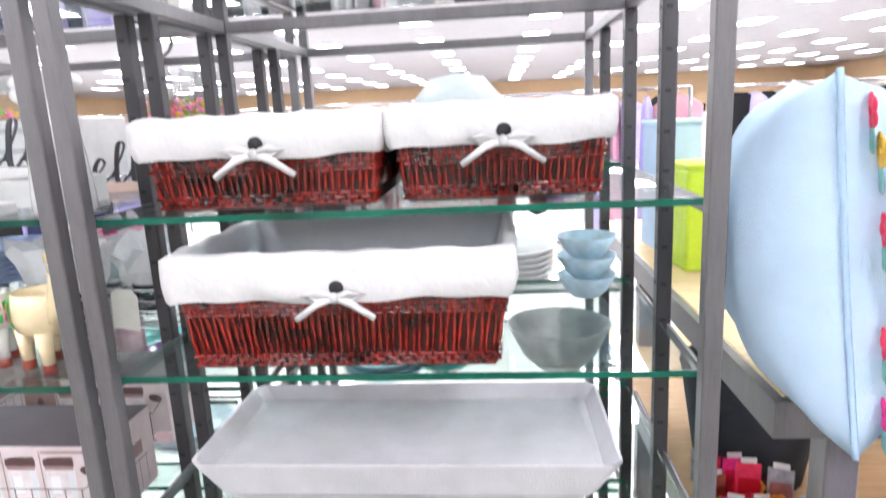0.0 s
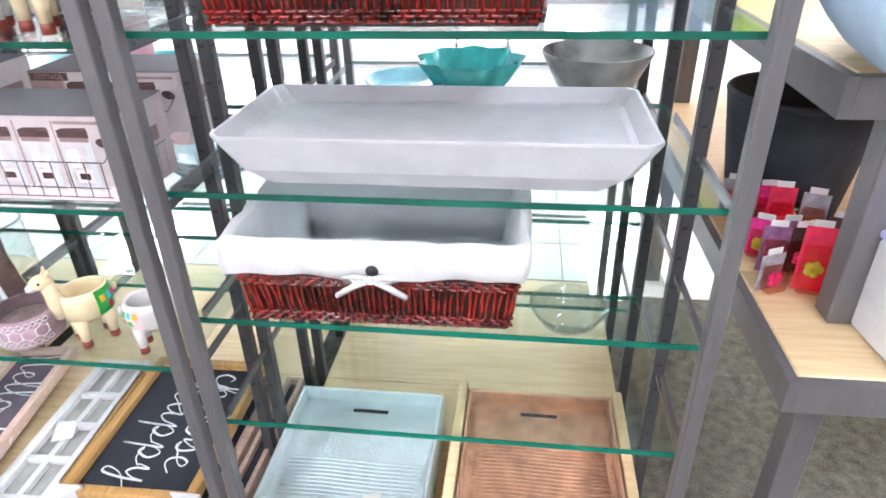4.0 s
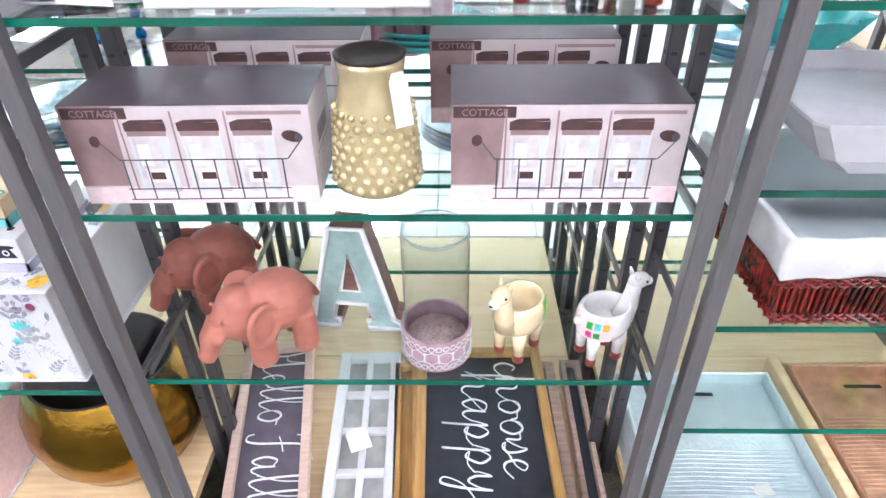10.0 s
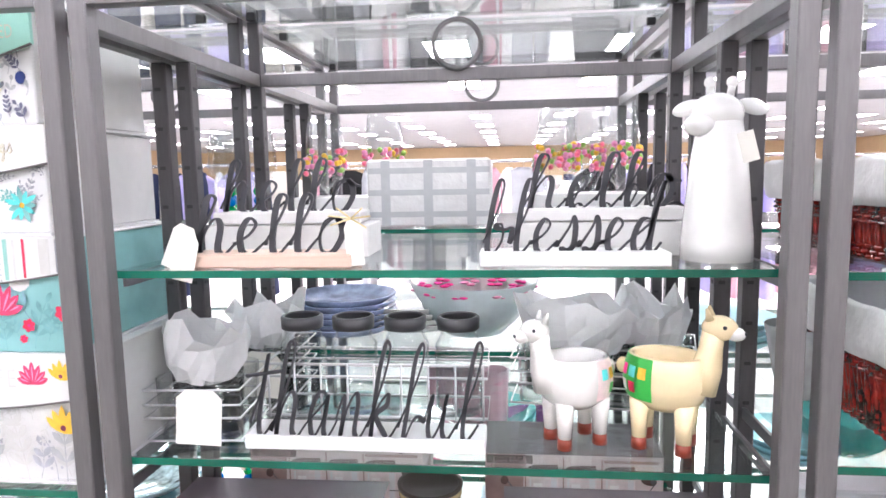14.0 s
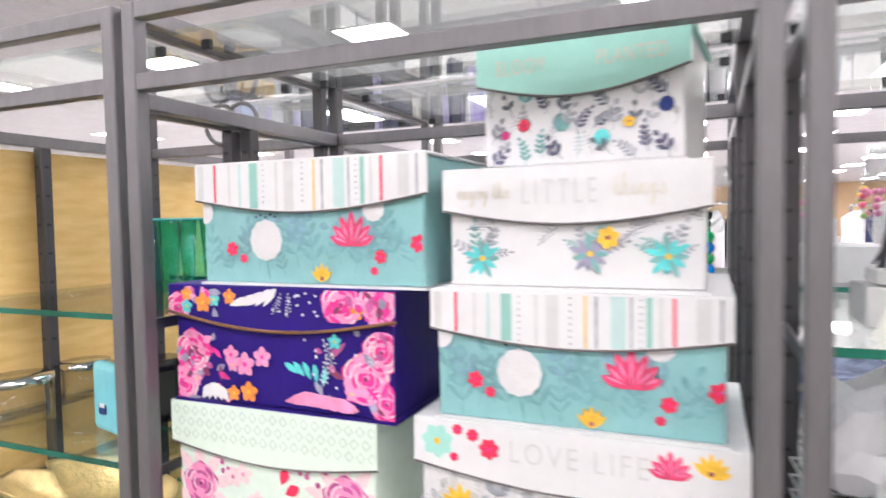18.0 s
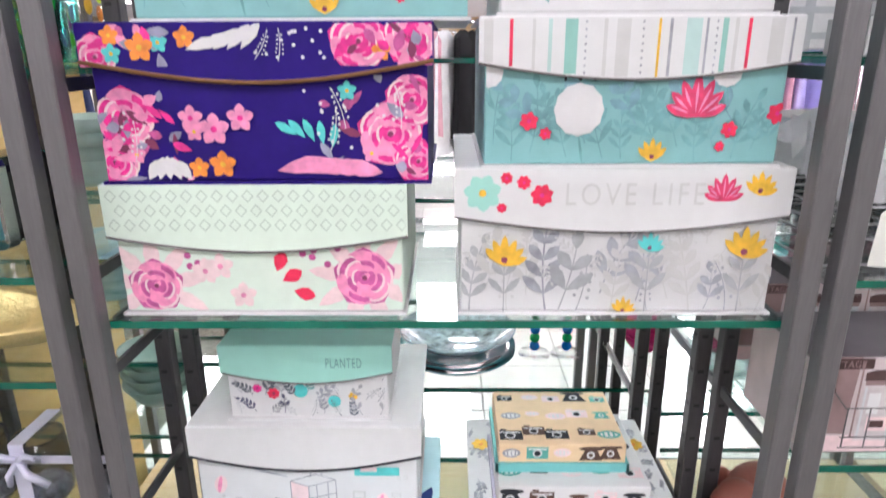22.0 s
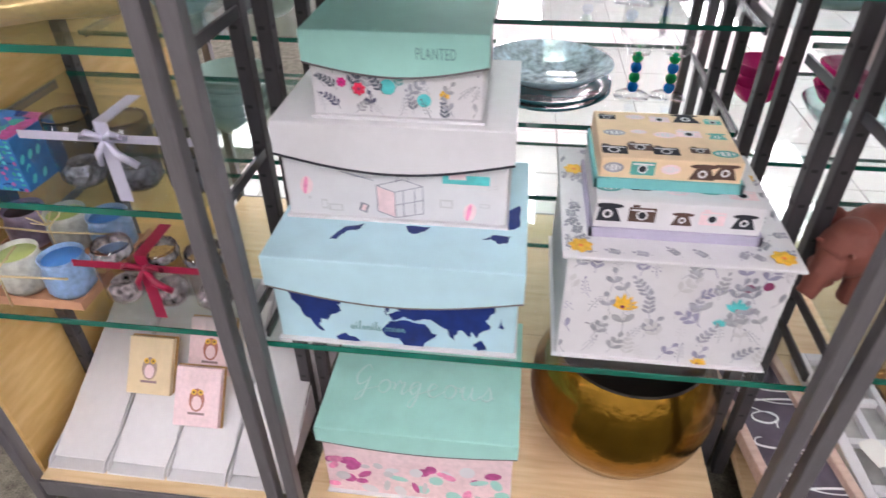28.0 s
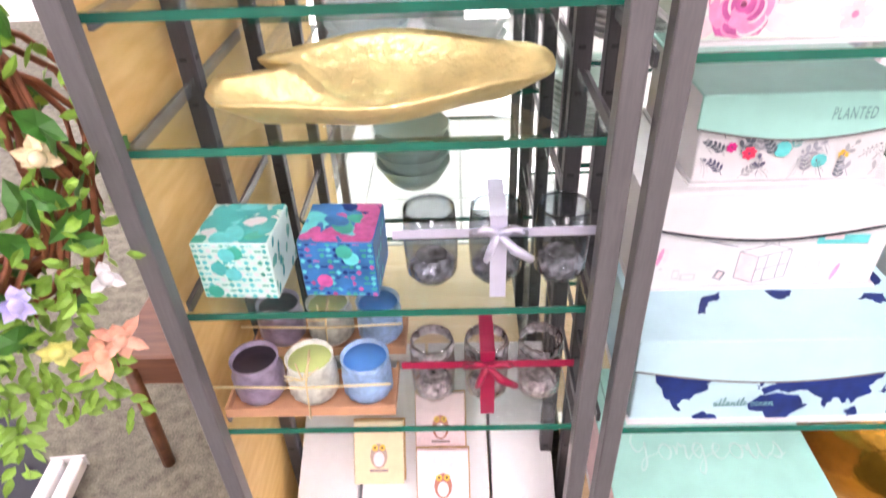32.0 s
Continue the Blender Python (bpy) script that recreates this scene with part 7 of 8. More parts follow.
# behind the baskets
for k in range(3):
    bowl("pale blue flowered storage bowl", (0.131, 0.955, B1[1] + 0.0005 + k * 0.03), 0.045, 0.034, mat("pale_blue_bowl", (0.50, 0.68, 0.78), 0.3, 0, 0.2, 60), name="storage_bowl")
plates("white plate with a painted rim", (0.02, 1.2, 0.901), 0.09, 5, WHITE_GLOSS)
bowl("turquoise scalloped glass bowl", (-0.124, 1.25, 0.701), 0.10, 0.075, TURQ, n=64, wave=lambda a, z: 1 + 0.10 * math.sin(9 * a) * min(1, max(0, z / 0.08)))
plates("light blue wavy glass dish", (-0.24, 1.22, 0.701), 0.085, 3, mat("light_blue_dish", (0.30, 0.62, 0.75), 0.25, coat=0.5))
bowl("large grey and white marbled bowl", (0.115, 1.25, 0.701), 0.105, 0.09, mat("marbled_grey", (0.42, 0.41, 0.40), 0.3, 0, 0.5, 12))
bowl("round cut glass salad bowl", (0.075, 0.95, B1[4] + 0.0005), 0.07, 0.045, glass("cut_glass", (0.88, 0.93, 0.93), 0.08, 1.7))
dome = thing("serving_dome", "pale grey round serving dome", "dome", (-0.055, 0.985, B1[0] + 0.0005))
part("shell", lathe([(0.0, 0.155), (0.04, 0.147), (0.068, 0.115), (0.08, 0.06), (0.082, 0.0), (0.079, 0.0), (0.076, 0.05), (0.0, 0.14)], 40), mat("pale_dome", (0.60, 0.66, 0.68), 0.35), dome)
plates("striped blue cloth-covered dish", (-0.36, 1.24, 0.901), 0.1, 4, SKY)
bowl("round smoky glass jar", (-0.385, 0.86, B1[1] + 0.0005), 0.04, 0.09, mat("smoky_glass", (0.50, 0.53, 0.54), 0.1, 0.2, 0.2, 30), name="glass_jar", category="jar")
# behind the storage boxes
bowl("large clear blue glass bowl", (-1.498, 1.24, 0.58), 0.115, 0.034, mat("blue_clear_glass", (0.34, 0.48, 0.55), 0.1, 0, 0.3, 40, coat=0.6), mat("pale_clear_glass", (0.56, 0.70, 0.76), 0.12, 0, 0.5, 70, coat=0.6))
plates("round dark teal glass plate", (-1.498, 1.24, 0.5495), 0.115, 2, mat("dark_teal_glass", (0.03, 0.16, 0.20), 0.15, coat=0.6))
BG = (mat("blue_bead", (0.0, 0.16, 0.55), 0.1, coat=0.8), mat("green_bead", (0.0, 0.35, 0.10), 0.1, coat=0.8))
for x, y, z in ((-1.343, 1.25, 0.55), (-1.279, 1.25, 0.55), (-1.44, 1.25, 0.7205), (-1.37, 1.22, 0.7205), (-1.31, 1.25, 0.7205), (-1.27, 1.22, 1.121), (-1.23, 1.26, 1.121), (-1.3, 1.3, 1.121)):
    wine_glass((x, y, z), 0.19, False, BG)
PINKG = mat("raspberry_bowl", (0.55, 0.02, 0.16), 0.2, coat=0.6)
for i in range(3):
    bowl("raspberry pink glazed round bowl", (-1.085, 1.37, 0.501 + i * 0.02), 0.052, 0.04, PINKG)
    bowl("raspberry pink glazed round bowl", (-0.93, 1.37, 0.501 + i * 0.02), 0.052, 0.04, PINKG)
for x, z in ((-1.76, 0.901), (-1.72, 0.7205)):
    plates("white dinner plate with grey lines", (x, 1.24, z), 0.1, 7, WHITE_GLOSS)
plates("round sage green ceramic plate", (-1.78, 1.25, 0.5495), 0.085, 9, mat("sage_ceramic", (0.32, 0.52, 0.42), 0.3, coat=0.4))
# behind the candles
for x, z, m in ((-2.16, 0.901, mat("sage_bowl", (0.48, 0.60, 0.56), 0.3, coat=0.4)), (-2.02, 0.901, WHITE_GLOSS), (-2.16, 0.681, SKY), (-2.0, 0.681, mat("celadon", (0.50, 0.62, 0.56), 0.3, coat=0.4)), (-2.1, 0.451, mat("celadon_dark", (0.36, 0.5, 0.45), 0.3, coat=0.4))):
    for i in range(4):
        bowl("sage green stacked bowl", (x, 1.24, z + i * 0.024), 0.07, 0.05, m)
lp = thing("drinks_dispenser", "clear drinks dispenser painted with bright flowers", "dispenser", (-2.135, 1.2, 1.121))
lg = part("tank", lathe([(0, 0), (0.068, 0), (0.071, 0.01), (0.071, 0.165), (0.064, 0.175), (0.062, 0.172), (0.067, 0.16), (0.067, 0.012), (0, 0.008)], 32), CLEAR, lp)
lg.visible_shadow = False
part("lid", lathe([(0, 0.192), (0.02, 0.19), (0.066, 0.182), (0.068, 0.176), (0, 0.176)], 28), WHITE_GLOSS, lp)
rnd = random.Random(61)
for k in range(34):
    a, z = rnd.uniform(0, 6.3), rnd.uniform(0.015, 0.11)
    m = (YELLOW, PINK_LIGHT, ORANGE, LIME, YELLOW, PINK)[k % 6]
    part("painted_petal", ball((0.0725 * math.cos(a), 0.0725 * math.sin(a), z), (0.006, 0.006, rnd.uniform(0.007, 0.018)), None, 8), m, lp)
tb = thing("tumbler", "clear aqua plastic tumbler", "tumbler", (-2.055, 0.87, B4[0] + 0.0008), group="aqua tumblers")
tg = part("cup", lathe([(0, 0), (0.026, 0), (0.034, 0.118), (0.0325, 0.118), (0.0245, 0.004), (0, 0.004)], 28), glass("aqua_plastic", (0.66, 0.97, 0.94), 0.03), tb)
tg.visible_shadow = False
part("rim", tube([(0.0334 * math.cos(q * math.pi / 12), 0.0334 * math.sin(q * math.pi / 12), 0.119) for q in range(24)], 0.0016, 5, True), AQUA, tb)
for x, y in ((-2.0, 0.90), (-2.10, 0.95), (-2.03, 0.98)):
    copy_thing(tb, pose(x, y, B4[0] + 0.0008))

# rings hanging from the rails
for x, y in ((-0.82, CENTRE), (-1.52, CENTRE), (-2.1, CENTRE), (-2.05, CENTRE), (-1.55, BACK - P / 2), (-0.80, BACK - P / 2)):
    rg = thing("hanger_ring", "grey steel ring hanging from a rail", "ring", (x, y - P / 2 - 0.005, TOP_RAIL - P), group="hanging rings")
    part("ring", tube([(0.037 * math.cos(a), 0, -0.047 + 0.037 * math.sin(a)) for a in [k * math.pi / 14 for k in range(28)]], 0.0042, 8, True), STEEL, rg)
    part("hook", tube([(0, 0, -0.008), (0, 0.0, 0.006), (0, 0.006, 0.03)], 0.003, 6), WIRE, rg)

# ---- the display table beside the rack ----
tbl = thing("display_table", "two-tier maple display table with grey steel legs", "table", (0.30, 0.56, 0), 0.5)
for z, a in ((0.89, 0.12), (0.555, 0.05)):
    part("tabletop", box(0.014, 1.2, a + 0.014, 1.3, z - 0.028, z, 0.002), DECK, tbl, "maple table board")
    part("edge_band", join(box(0.0, 0.013, a, 1.3, z - 0.045, z - 0.001), box(0.0135, 1.2, a, a + 0.013, z - 0.045, z - 0.001)), STEEL, tbl, "grey steel edge band")
for x, y in ((0.085, 0.17), (0.085, 1.15), (1.08, 0.17), (1.08, 1.15)):
    part("leg", box(x, x + 0.04, y, y + 0.04, 0.0, 0.526, 0.002), STEEL, tbl)
    part("leg", box(x, x + 0.04, y, y + 0.04, 0.556, 0.861, 0.002), STEEL, tbl)


PIPING = mat("blue_piping", (0.40, 0.56, 0.76), 0.9)


def pillow(label, at, rz, tilt, w, m):
    pl = thing("pillow", label, "pillow", at, rz, group="cushions on the table", tilt=tilt)
    bm = bmesh.new()
    n = 24
    for side in (-1, 1):
        vs = {}
        for i in range(n + 1):
            for j in range(n + 1):
                u, v = 2 * i / n - 1, 2 * j / n - 1
                bul = max(0, (1 - u * u) * (1 - v * v)) ** 0.42
                pin = 1 - 0.07 * (1 - abs(u) ** 2) * abs(v) - 0.07 * (1 - abs(v) ** 2) * abs(u)
                crease = 0.005 * math.sin(9 * u + 5 * v) * math.sin(4 * v - 3 * u) + 0.004 * math.sin(17 * u - 6 * v) * abs(u) * abs(v)
                vs[i, j] = bm.verts.new((u * w / 2 * pin, side * (0.11 * bul + crease * bul), w / 2 + v * w / 2 * pin))
        for i in range(n):
            for j in range(n):
                bm.faces.new((vs[i, j], vs[i + 1, j], vs[i + 1, j + 1], vs[i, j + 1]))
    bmesh.ops.remove_doubles(bm, verts=bm.verts[:], dist=1e-5)
    bmesh.ops.recalc_face_normals(bm, faces=bm.faces[:])
    for f in bm.faces:
        f.smooth = True
    cover = part("cover", bm, m, pl)
    edge = [(sx * w / 2 * (1 - 0.07 * (1 - abs(t) ** 2) * 1.0), 0, w / 2 + t * w / 2) for sx in (-1,) for t in [q / 12 - 1 for q in range(25)]]
    part("piping", tube(edge, 0.0032, 6), PIPING, cover, "stitched edge of the cushion")
    return pl


def bulge(u, v):
    return 0.11 * max(0, (1 - u * u) * (1 - v * v)) ** 0.42


pl = pillow("pale blue cushion embroidered with pink and yellow flowers", (0.374, 0.726, 0.8905), 72, -6, 0.35, PALEBLUE)
for k in range(9):
    v = -0.8 + 0.2 * k
    u = -0.972 + 0.014 * math.sin(k * 2.3)
    y = -bulge(u, v) - 0.004
    c = (u * 0.17, y, 0.175 + v * 0.17)
    m = (PINK, YELLOW, RED)[k % 3]
    part("embroidered_flower", join(*[ball((c[0] + 0.010 * math.cos(a), c[1], c[2] + 0.010 * math.sin(a)), (0.007, 0.002, 0.007), None, 8) for a in [q * 1.2566 for q in range(5)]]), m, pl)
    part("embroidered_leaf", join(*[ball((c[0] - 0.004 * s_, c[1] + 0.001, c[2] - 0.02 - 0.008 * j), (0.0035, 0.0015, 0.008), None, 6) for j in range(2) for s_ in (-1, 1)]), TEALLEAF, pl)
pillow("plain pale blue cotton cushion", (0.60, 0.86, 0.8905), 70, 0, 0.36, PALEBLUE)
for nm, x, y, z, w, d, h, m, lab in (("plastic_bin", 0.42, 1.25, 0.8905, 0.12, 0.12, 0.2, LIME, "lime green plastic lidded bin"), ("plastic_bin", 0.40, 1.45, 0.8905, 0.1, 0.1, 0.28, PALEBLUE, "tall pale blue plastic bin"),
                                     ("storage_cube", 0.505, 0.62, 0.5555, 0.16, 0.16, 0.13, LINEN, "cream cube with a lilac lid")):
    b = thing(nm, lab, "bin", (x, y, z), 6)
    part("body", box(-w / 2, w / 2, 0, d, 0, h - 0.0005, 0.006, 2), m, b)
    part("lid", box(-w / 2 - 0.003, w / 2 + 0.003, -0.003, d + 0.003, h, h + 0.01, 0.002), LAVENDER if nm == "storage_cube" else m, b)
rnd = random.Random(8)
CLEAR_RED = glass("clear_red_plastic", (0.97, 0.70, 0.66), 0.05, 1.6)
TOY_CARDS = (PINK, RED, NAVYGREY, UMBER, mat("brick_card", (0.42, 0.09, 0.06), 0.5, 0, 0.4, 60), GREYLEAF, mat("violet_card", (0.26, 0.12, 0.26), 0.5, 0, 0.4, 60))
for k in range(18):
    x, y = 0.345 + 0.04 * (k % 3) + rnd.uniform(-0.005, 0.005), 0.79 + 0.048 * (k // 3)
    gb = thing("toy_packet", "clear packet of bright pink and red toys", "packet", (x, y, 0.5555), rnd.uniform(-25, 25), group="toy packets")
    h = rnd.uniform(0.05, 0.10)
    part("card", box(-0.019, 0.019, 0.022, 0.024, 0, h, 0.0005), rnd.choice(TOY_CARDS), gb)
    part("hang_tab", box(-0.012, 0.012, 0.0222, 0.0238, h + 0.0002, h + 0.010, 0.0005), WHITE, gb)
    part("blister", box(-0.016, 0.016, 0.002, 0.0215, 0.004, h * 0.75, 0.004, 2), CLEAR_RED, gb)
    fl = [ball((0.007 * math.cos(q * 1.2566), 0.012, h * 0.4 + 0.007 * math.sin(q * 1.2566)), (0.006, 0.004, 0.006), None, 8) for q in range(5)]
    part("toy_flower", join(*fl), rnd.choice((PINK, RED, YELLOW, LIME)), gb)
bk = thing("dark_basket", "black woven basket under the table board", "basket", (0.44, 1.10, 0.5555))
part("bowl", lathe([(0, 0), (0.09, 0), (0.12, 0.2), (0.11, 0.2), (0.08, 0.01), (0, 0.01)], 28), SLATE, bk)
part("rim", tube([(0.116 * math.cos(q * math.pi / 14), 0.116 * math.sin(q * math.pi / 14), 0.202) for q in range(28)], 0.006, 6, True), SLATE, bk)

# ---- beside the end panel: a wreath, a stool and a low table ----
wr = thing("flower_wreath", "twig wreath with green leaves and pale flowers on the rack end", "wreath", (-2.465, 0.60, 0.815), 30)
rnd = random.Random(12)
tw = []
for k in range(16):
    r0, ph = 0.135 + rnd.uniform(-0.025, 0.025), rnd.uniform(0, 6.3)
    tw.append(tube([((r0 + 0.012 * math.sin(5 * a + ph)) * math.cos(a), 0.018 * math.sin(3 * a + ph), (r0 + 0.012 * math.sin(5 * a + ph)) * math.sin(a)) for a in [q * math.pi / 16 for q in range(32)]], 0.003, 5, True))
part("twig_ring", join(*tw), mat("brown_twig", (0.24, 0.075, 0.03), 0.7, 0, 0.3, 60), wr)
LEAF = mat("leaf_green", (0.05, 0.20, 0.03), 0.4, 0, 0.35, 40)
LEAF_LIGHT = mat("light_leaf_green", (0.22, 0.42, 0.05), 0.5, 0, 0.3, 40)


def leaf_bm(c, ln, wd, q):
    bm = bmesh.new()
    vs = [bm.verts.new((wd * y, 0.15 * ln * math.sin(x * 3) - abs(y) * wd * 0.4, ln * x)) for x, y in ((0, 0), (0.3, 0.45), (0.65, 0.42), (1, 0), (0.65, -0.42), (0.3, -0.45), (0.5, 0))]
    for a, b in ((0, 1), (1, 2), (2, 3), (3, 4), (4, 5), (5, 0)):
        bm.faces.new((vs[a], vs[b], vs[6]))
    return moved(bm, Matrix.LocRotScale(c, q, None))


lv = {LEAF: [], LEAF_LIGHT: []}
for k in range(560):
    a = rnd.uniform(0, 6.3)
    r0 = 0.135 + rnd.uniform(-0.04, 0.04)
    c = (r0 * math.cos(a), rnd.uniform(-0.05, 0.03), r0 * math.sin(a))
    big = rnd.random() < 0.22
    lv[LEAF if big else LEAF_LIGHT].append(leaf_bm(c, rnd.uniform(0.032, 0.05) if big else rnd.uniform(0.014, 0.026), 0.024 if big else 0.010, Euler((rnd.uniform(-1, 1), rnd.uniform(-3, 3), rnd.uniform(-3, 3))).to_quaternion()))
for k in range(9):
    x, y = rnd.uniform(-0.08, 0.10), rnd.uniform(-0.05, 0.02)
    for j in range(12 + 2 * (k % 4)):
        for s_ in (-1, 1):
            lv[LEAF_LIGHT].append(leaf_bm((x + 0.004 * s_ + 0.012 * math.sin(j), y, -0.10 - 0.013 * j), 0.02, 0.012, Euler((0.5, 2.2 * s_, rnd.uniform(-1, 1))).to_quaternion()))
part("broad_leaves", join(*lv[LEAF]), LEAF, wr)
part("fern_leaves", join(*lv[LEAF_LIGHT]), LEAF_LIGHT, wr, "trailing light green fern")
for x, z, m in ((0.04, -0.05, LAVENDER), (0.06, -0.10, LAVENDER), (-0.02, -0.14, LAVENDER), (0.13, -0.10, LINEN), (0.12, -0.17, mat("coral_bloom", (0.82, 0.42, 0.30), 0.6, 0, 0.2)), (0.07, -0.16, mat("chartreuse_bloom", (0.62, 0.62, 0.18), 0.6, 0, 0.2)), (0.0, 0.02, LAVENDER), (0.10, -0.18, mat("peach_bloom", (0.80, 0.40, 0.26), 0.6, 0, 0.2)), (0.02, 0.1, LINEN), (0.12, 0.02, CREAM)):
    tulip_ = m.name.startswith(("coral", "peach"))
    part("bloom", join(*[leaf_bm((x, -0.05, z), 0.027 if tulip_ else 0.018, 0.015 if tulip_ else 0.013, Euler((rnd.uniform(-0.9, 0.9), q * 1.05, 0)).to_quaternion()) for q in range(6)], ball((x, -0.052, z), 0.007, None, 8)), m, wr)

STOOLWOOD = wood("dark_red_wood", (0.09, 0.035, 0.018), (0.17, 0.07, 0.035), 9)
st = thing("wood_stool", "dark reddish wooden stool on the carpet", "stool", (-2.54, 1.03, 0))
part("seat", box(-0.07, 0.07, -0.09, 0.09, 0.27, 0.30, 0.004), STOOLWOOD, st)
for sx in (-1, 1):
    for sy in (-1, 1):
        part("leg", tube([(sx * 0.06, sy * 0.08, 0), (sx * 0.055, sy * 0.075, 0.27)], 0.012, 8), STOOLWOOD, st)
for y in (-0.075, 0.067):
    part("apron", box(-0.05, 0.05, y, y + 0.01, 0.22, 0.2695), STOOLWOOD, st)
lt = thing("floor_rails", "pair of white metal stand rails on the floor", "rail", (-2.785, 0.74, 0.0045), 4)
for x in (-0.022, 0.016):
    part("floor_rail", box(x, x + 0.026, -0.24, 0.2, 0.0, 0.026, 0.003), WHITE, lt)
for y in (-0.245, 0.202):
    part("end_cap", box(-0.024, 0.044, y, y + 0.004, 0.0, 0.028, 0.001), WHITE_GLOSS, lt)
# thin black sheet over the dark wedge of the carpet
fm = thing("floor_mat", "thin black flat sheet on the carpet", "mat", (-2.66, 0.795, 0.0005), -39.7)
part("sheet", box(-0.45, 0.38, -0.55, 0, 0, 0.0035, 0.001), SLATE, fm)
part("edge", box(-0.45, 0.38, 0.0005, 0.005, 0, 0.003), STEEL_DARK, fm)
cd = thing("blue_cord", "bright blue cord lying on the black sheet", "cord", (0, 0, 0))
part("cord", tube([(-2.80, 0.775, 0.009), (-2.765, 0.75, 0.008), (-2.70, 0.715, 0.008), (-2.655, 0.69, 0.0085), (-2.63, 0.64, 0.0085), (-2.60, 0.55, 0.008)], 0.003, 6), mat("blue_cord", (0.01, 0.13, 0.62), 0.5), cd)
fb = thing("white_foot", "white folded metal foot on the black sheet", "bracket", (-2.595, 0.715, 0.0006), -38)
part("web", box(-0.018, 0.018, -0.05, 0.045, 0.0045, 0.009, 0.001), WHITE, fb)
part("flange", box(0.0185, 0.022, -0.05, 0.045, 0.0045, 0.04, 0.001), WHITE, fb)

# ---- clothing racks across the aisle ----
GARMENTS = [mat("garment_%s" % n, c, 0.9, 0, 0.12, 12, spec=0.2) for n, c in (("white", (0.78, 0.78, 0.80)), ("lilac", (0.50, 0.45, 0.78)), ("navy", (0.03, 0.04, 0.10)), ("sky", (0.38, 0.50, 0.75)), ("rose", (0.65, 0.35, 0.42)), ("black", (0.02, 0.02, 0.022)), ("grey", (0.45, 0.46, 0.50)), ("cream", (0.70, 0.66, 0.60)))]
GARMENTS_BY_RACK = ((0, 1, 2, 3, 6), (0, 1, 2, 5, 7), (3, 5, 4, 6, 0), (1, 1, 5, 4, 2), (0, 5, 3, 2, 1), (4, 0, 7, 5, 3))


def garment(at, m, h, rz):
    g = thing("garment", "garment on a hanger on the clothing rack", "garment", at, rz, group="hanging garments")
    bm = bmesh.new()
    n = 10
    rows = []
    for z, hw, th in ((0, 0.05, 0.012), (-0.03, 0.12, 0.02), (-0.08, 0.19, 0.03), (-0.3, 0.185, 0.035), (-h, 0.215, 0.05)):
        rows.append([bm.verts.new((hw * math.cos(2 * math.pi * i / n), th * math.sin(2 * math.pi * i / n) * (1 + 0.5 * math.sin(3 * i)), z)) for i in range(n)])
    for p_, q_ in zip(rows, rows[1:]):
        for i in range(n):
            bm.faces.new((p_[i], p_[(i + 1) % n], q_[(i + 1) % n], q_[i]))
    bm.faces.new(rows[0])
    for f in bm.faces:
        f.smooth = True
    part("cloth", bm, m, g)
    part("hanger", tube([(0, 0, -0.002), (0, 0, 0.03), (0.012, 0, 0.045), (0, 0, 0.055)], 0.002, 4), CHROME, g)
    return g


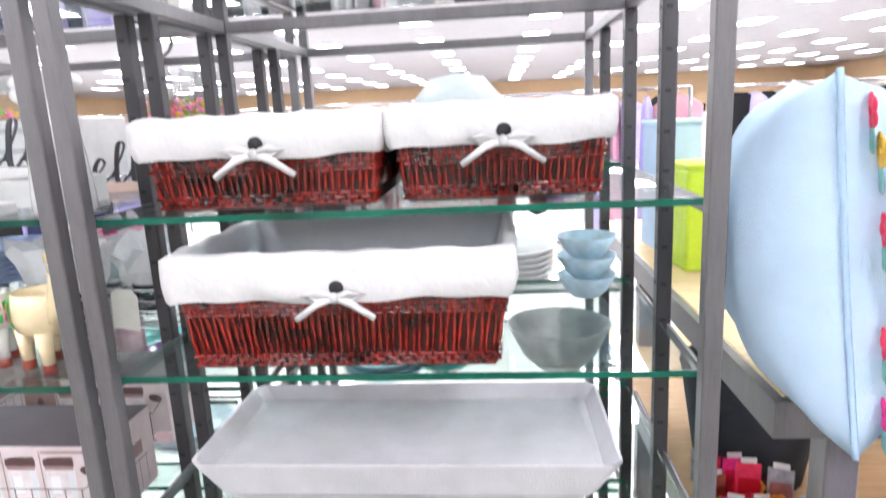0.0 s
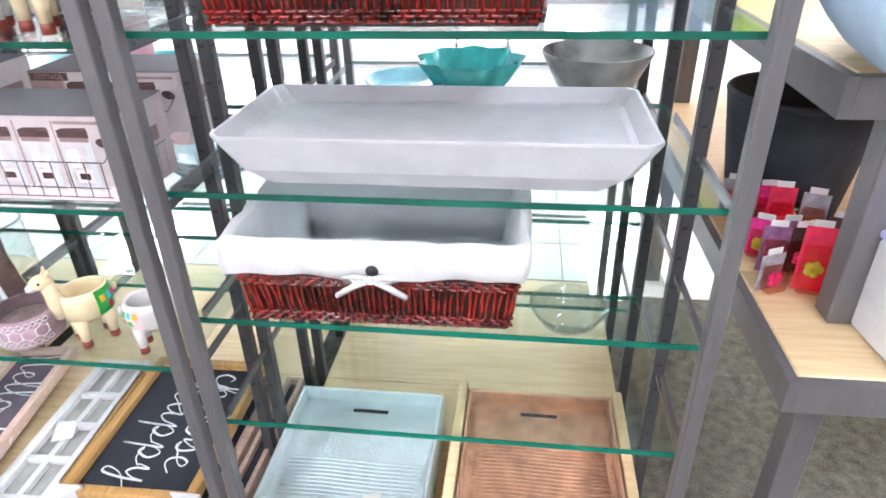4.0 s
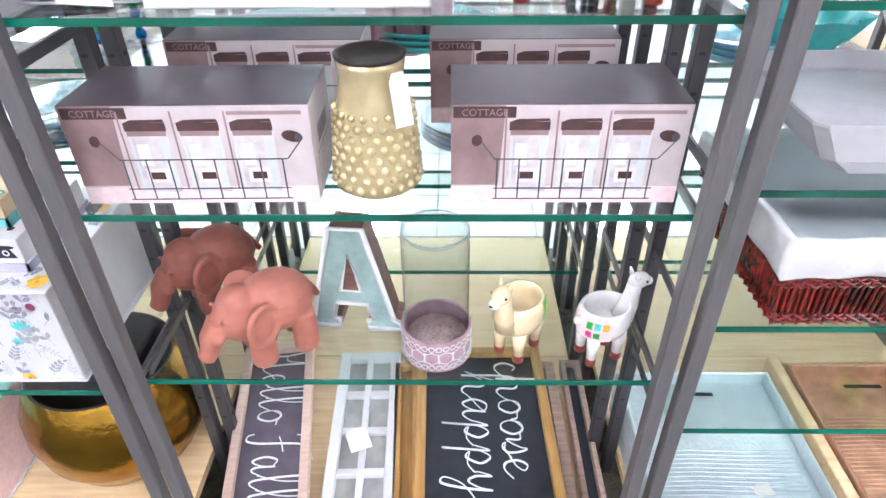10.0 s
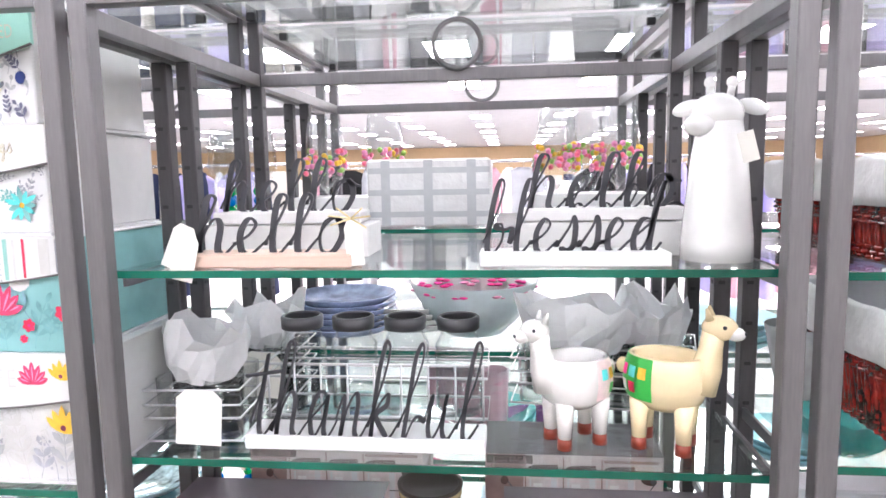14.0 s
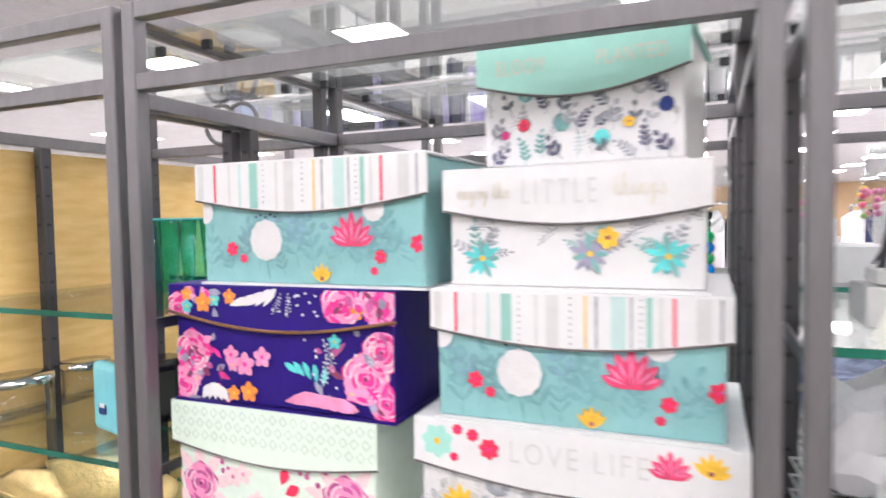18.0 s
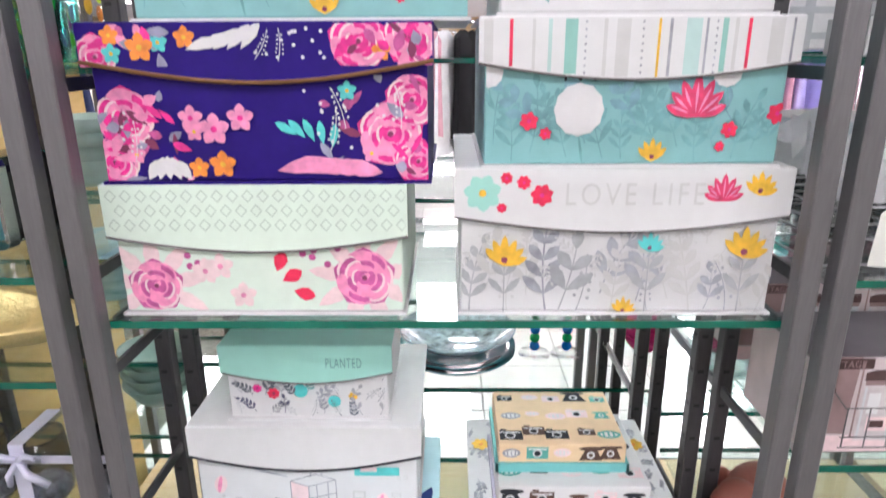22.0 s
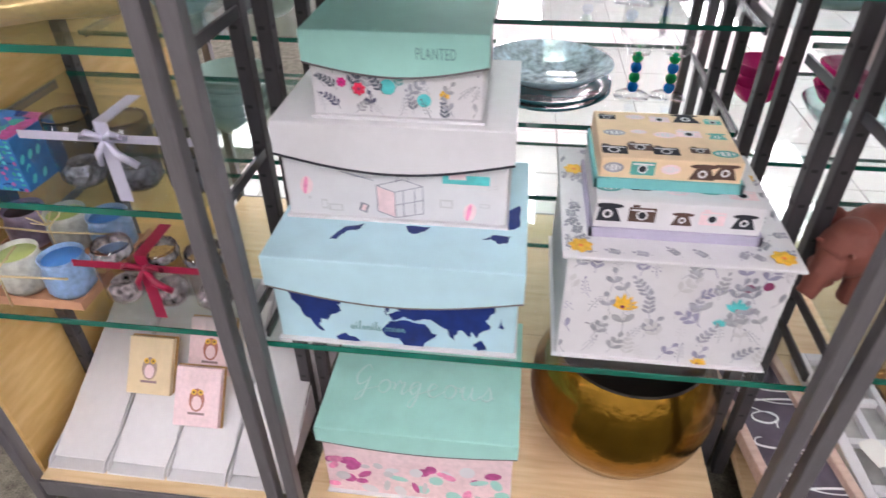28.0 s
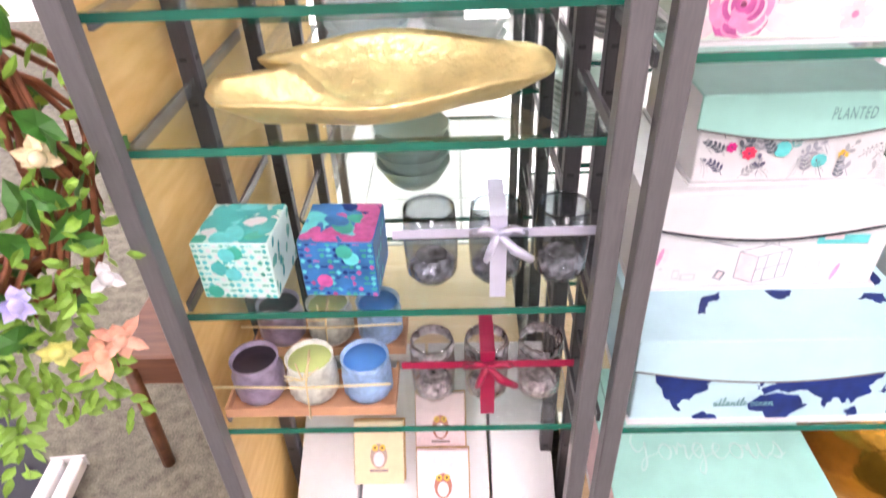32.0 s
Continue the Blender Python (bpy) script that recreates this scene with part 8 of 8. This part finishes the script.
rnd = random.Random(31)
k = 0
for x, y in ((-5.2, 5.2), (-3.1, 4.6), (-1.3, 5.0), (0.6, 4.7), (2.6, 5.4), (-2.2, 7.6), (0.9, 8.0), (4.6, 7.5)):
    cr = thing("clothing_rack", "chrome clothing rack full of hanging garments", "clothing rack", (x, y, 0), group="clothing racks")
    for s_ in (-0.75, 0.75):
        part("upright", tube([(s_, 0, 0.02), (s_, 0, 1.32)], 0.014, 8), CHROME, cr)
        part("foot", box(s_ - 0.02, s_ + 0.02, -0.25, 0.25, 0, 0.022), CHROME, cr)
    part("bar", tube([(-0.75, 0, 1.32), (0.75, 0, 1.32)], 0.012, 8), CHROME, cr)
    for i in range(13):
        garment((x - 0.68 + i * 0.112 + rnd.uniform(-0.02, 0.02), y, 1.2695), GARMENTS[rnd.choice(GARMENTS_BY_RACK[k % 6])], rnd.uniform(0.6, 0.95), 90 + rnd.uniform(-25, 25) if i % 6 else 10)
    k += 1

# low white display blocks far down the store
for x, y in ((-6, 14), (-2, 13), (3, 14), (7, 17), (-9, 19), (0, 20), (5, 24), (-5, 26)):
    f_ = thing("gondola", "white store gondola with folded stock", "gondola", (x, y, 0), group="far gondolas")
    part("case", box(-1.4, 1.4, -0.4, 0.4, 0, 1.0, 0.02), WHITE, f_)
    for i in range(7):
        part("stock", box(-1.25 + i * 0.37, -0.98 + i * 0.37, -0.3, 0.3, 1.001, 1.08 + 0.14 * random.Random(i + int(x * 7)).random()), GARMENTS[(i * 3 + int(x)) % 8], f_)

# ---- floor tiles of the aisle, nearest first ----
tile_me = bpy.data.meshes.new("tile")
tb_ = box(-0.1505, 0.1505, -0.1505, 0.1505, -0.008, 0.0, 0.002)
tb_.to_mesh(tile_me)
tb_.free()
tile_me.materials.append(TILE)
floor_ob = bpy.data.objects["floor"]
for i in range(20):
    for j in range(15):
        o = new("tile", tile_me)
        o.location = (-4.3 + 0.305 * i, 1.776 + 0.305 * j, -0.0005)
        o.parent = floor_ob
rest = []
verts, faces = [], []
for i in range(-42, 46):
    for j in range(0, 70):
        if 0 <= i < 20 and j < 15:
            continue
        x, y = -4.3 + 0.305 * i, 1.776 + 0.305 * j
        a = len(verts)
        verts += [(x - 0.15, y - 0.15, -0.0005), (x + 0.15, y - 0.15, -0.0005), (x + 0.15, y + 0.15, -0.0005), (x - 0.15, y + 0.15, -0.0005)]
        faces.append((a, a + 1, a + 2, a + 3))
me = bpy.data.meshes.new("far_tiles")
me.from_pydata(verts, [], faces)
me.materials.append(TILE)
far = new("far_tiles", me)
far.parent = floor_ob
tagged(far, "white floor tiles further off", kind="stuff")
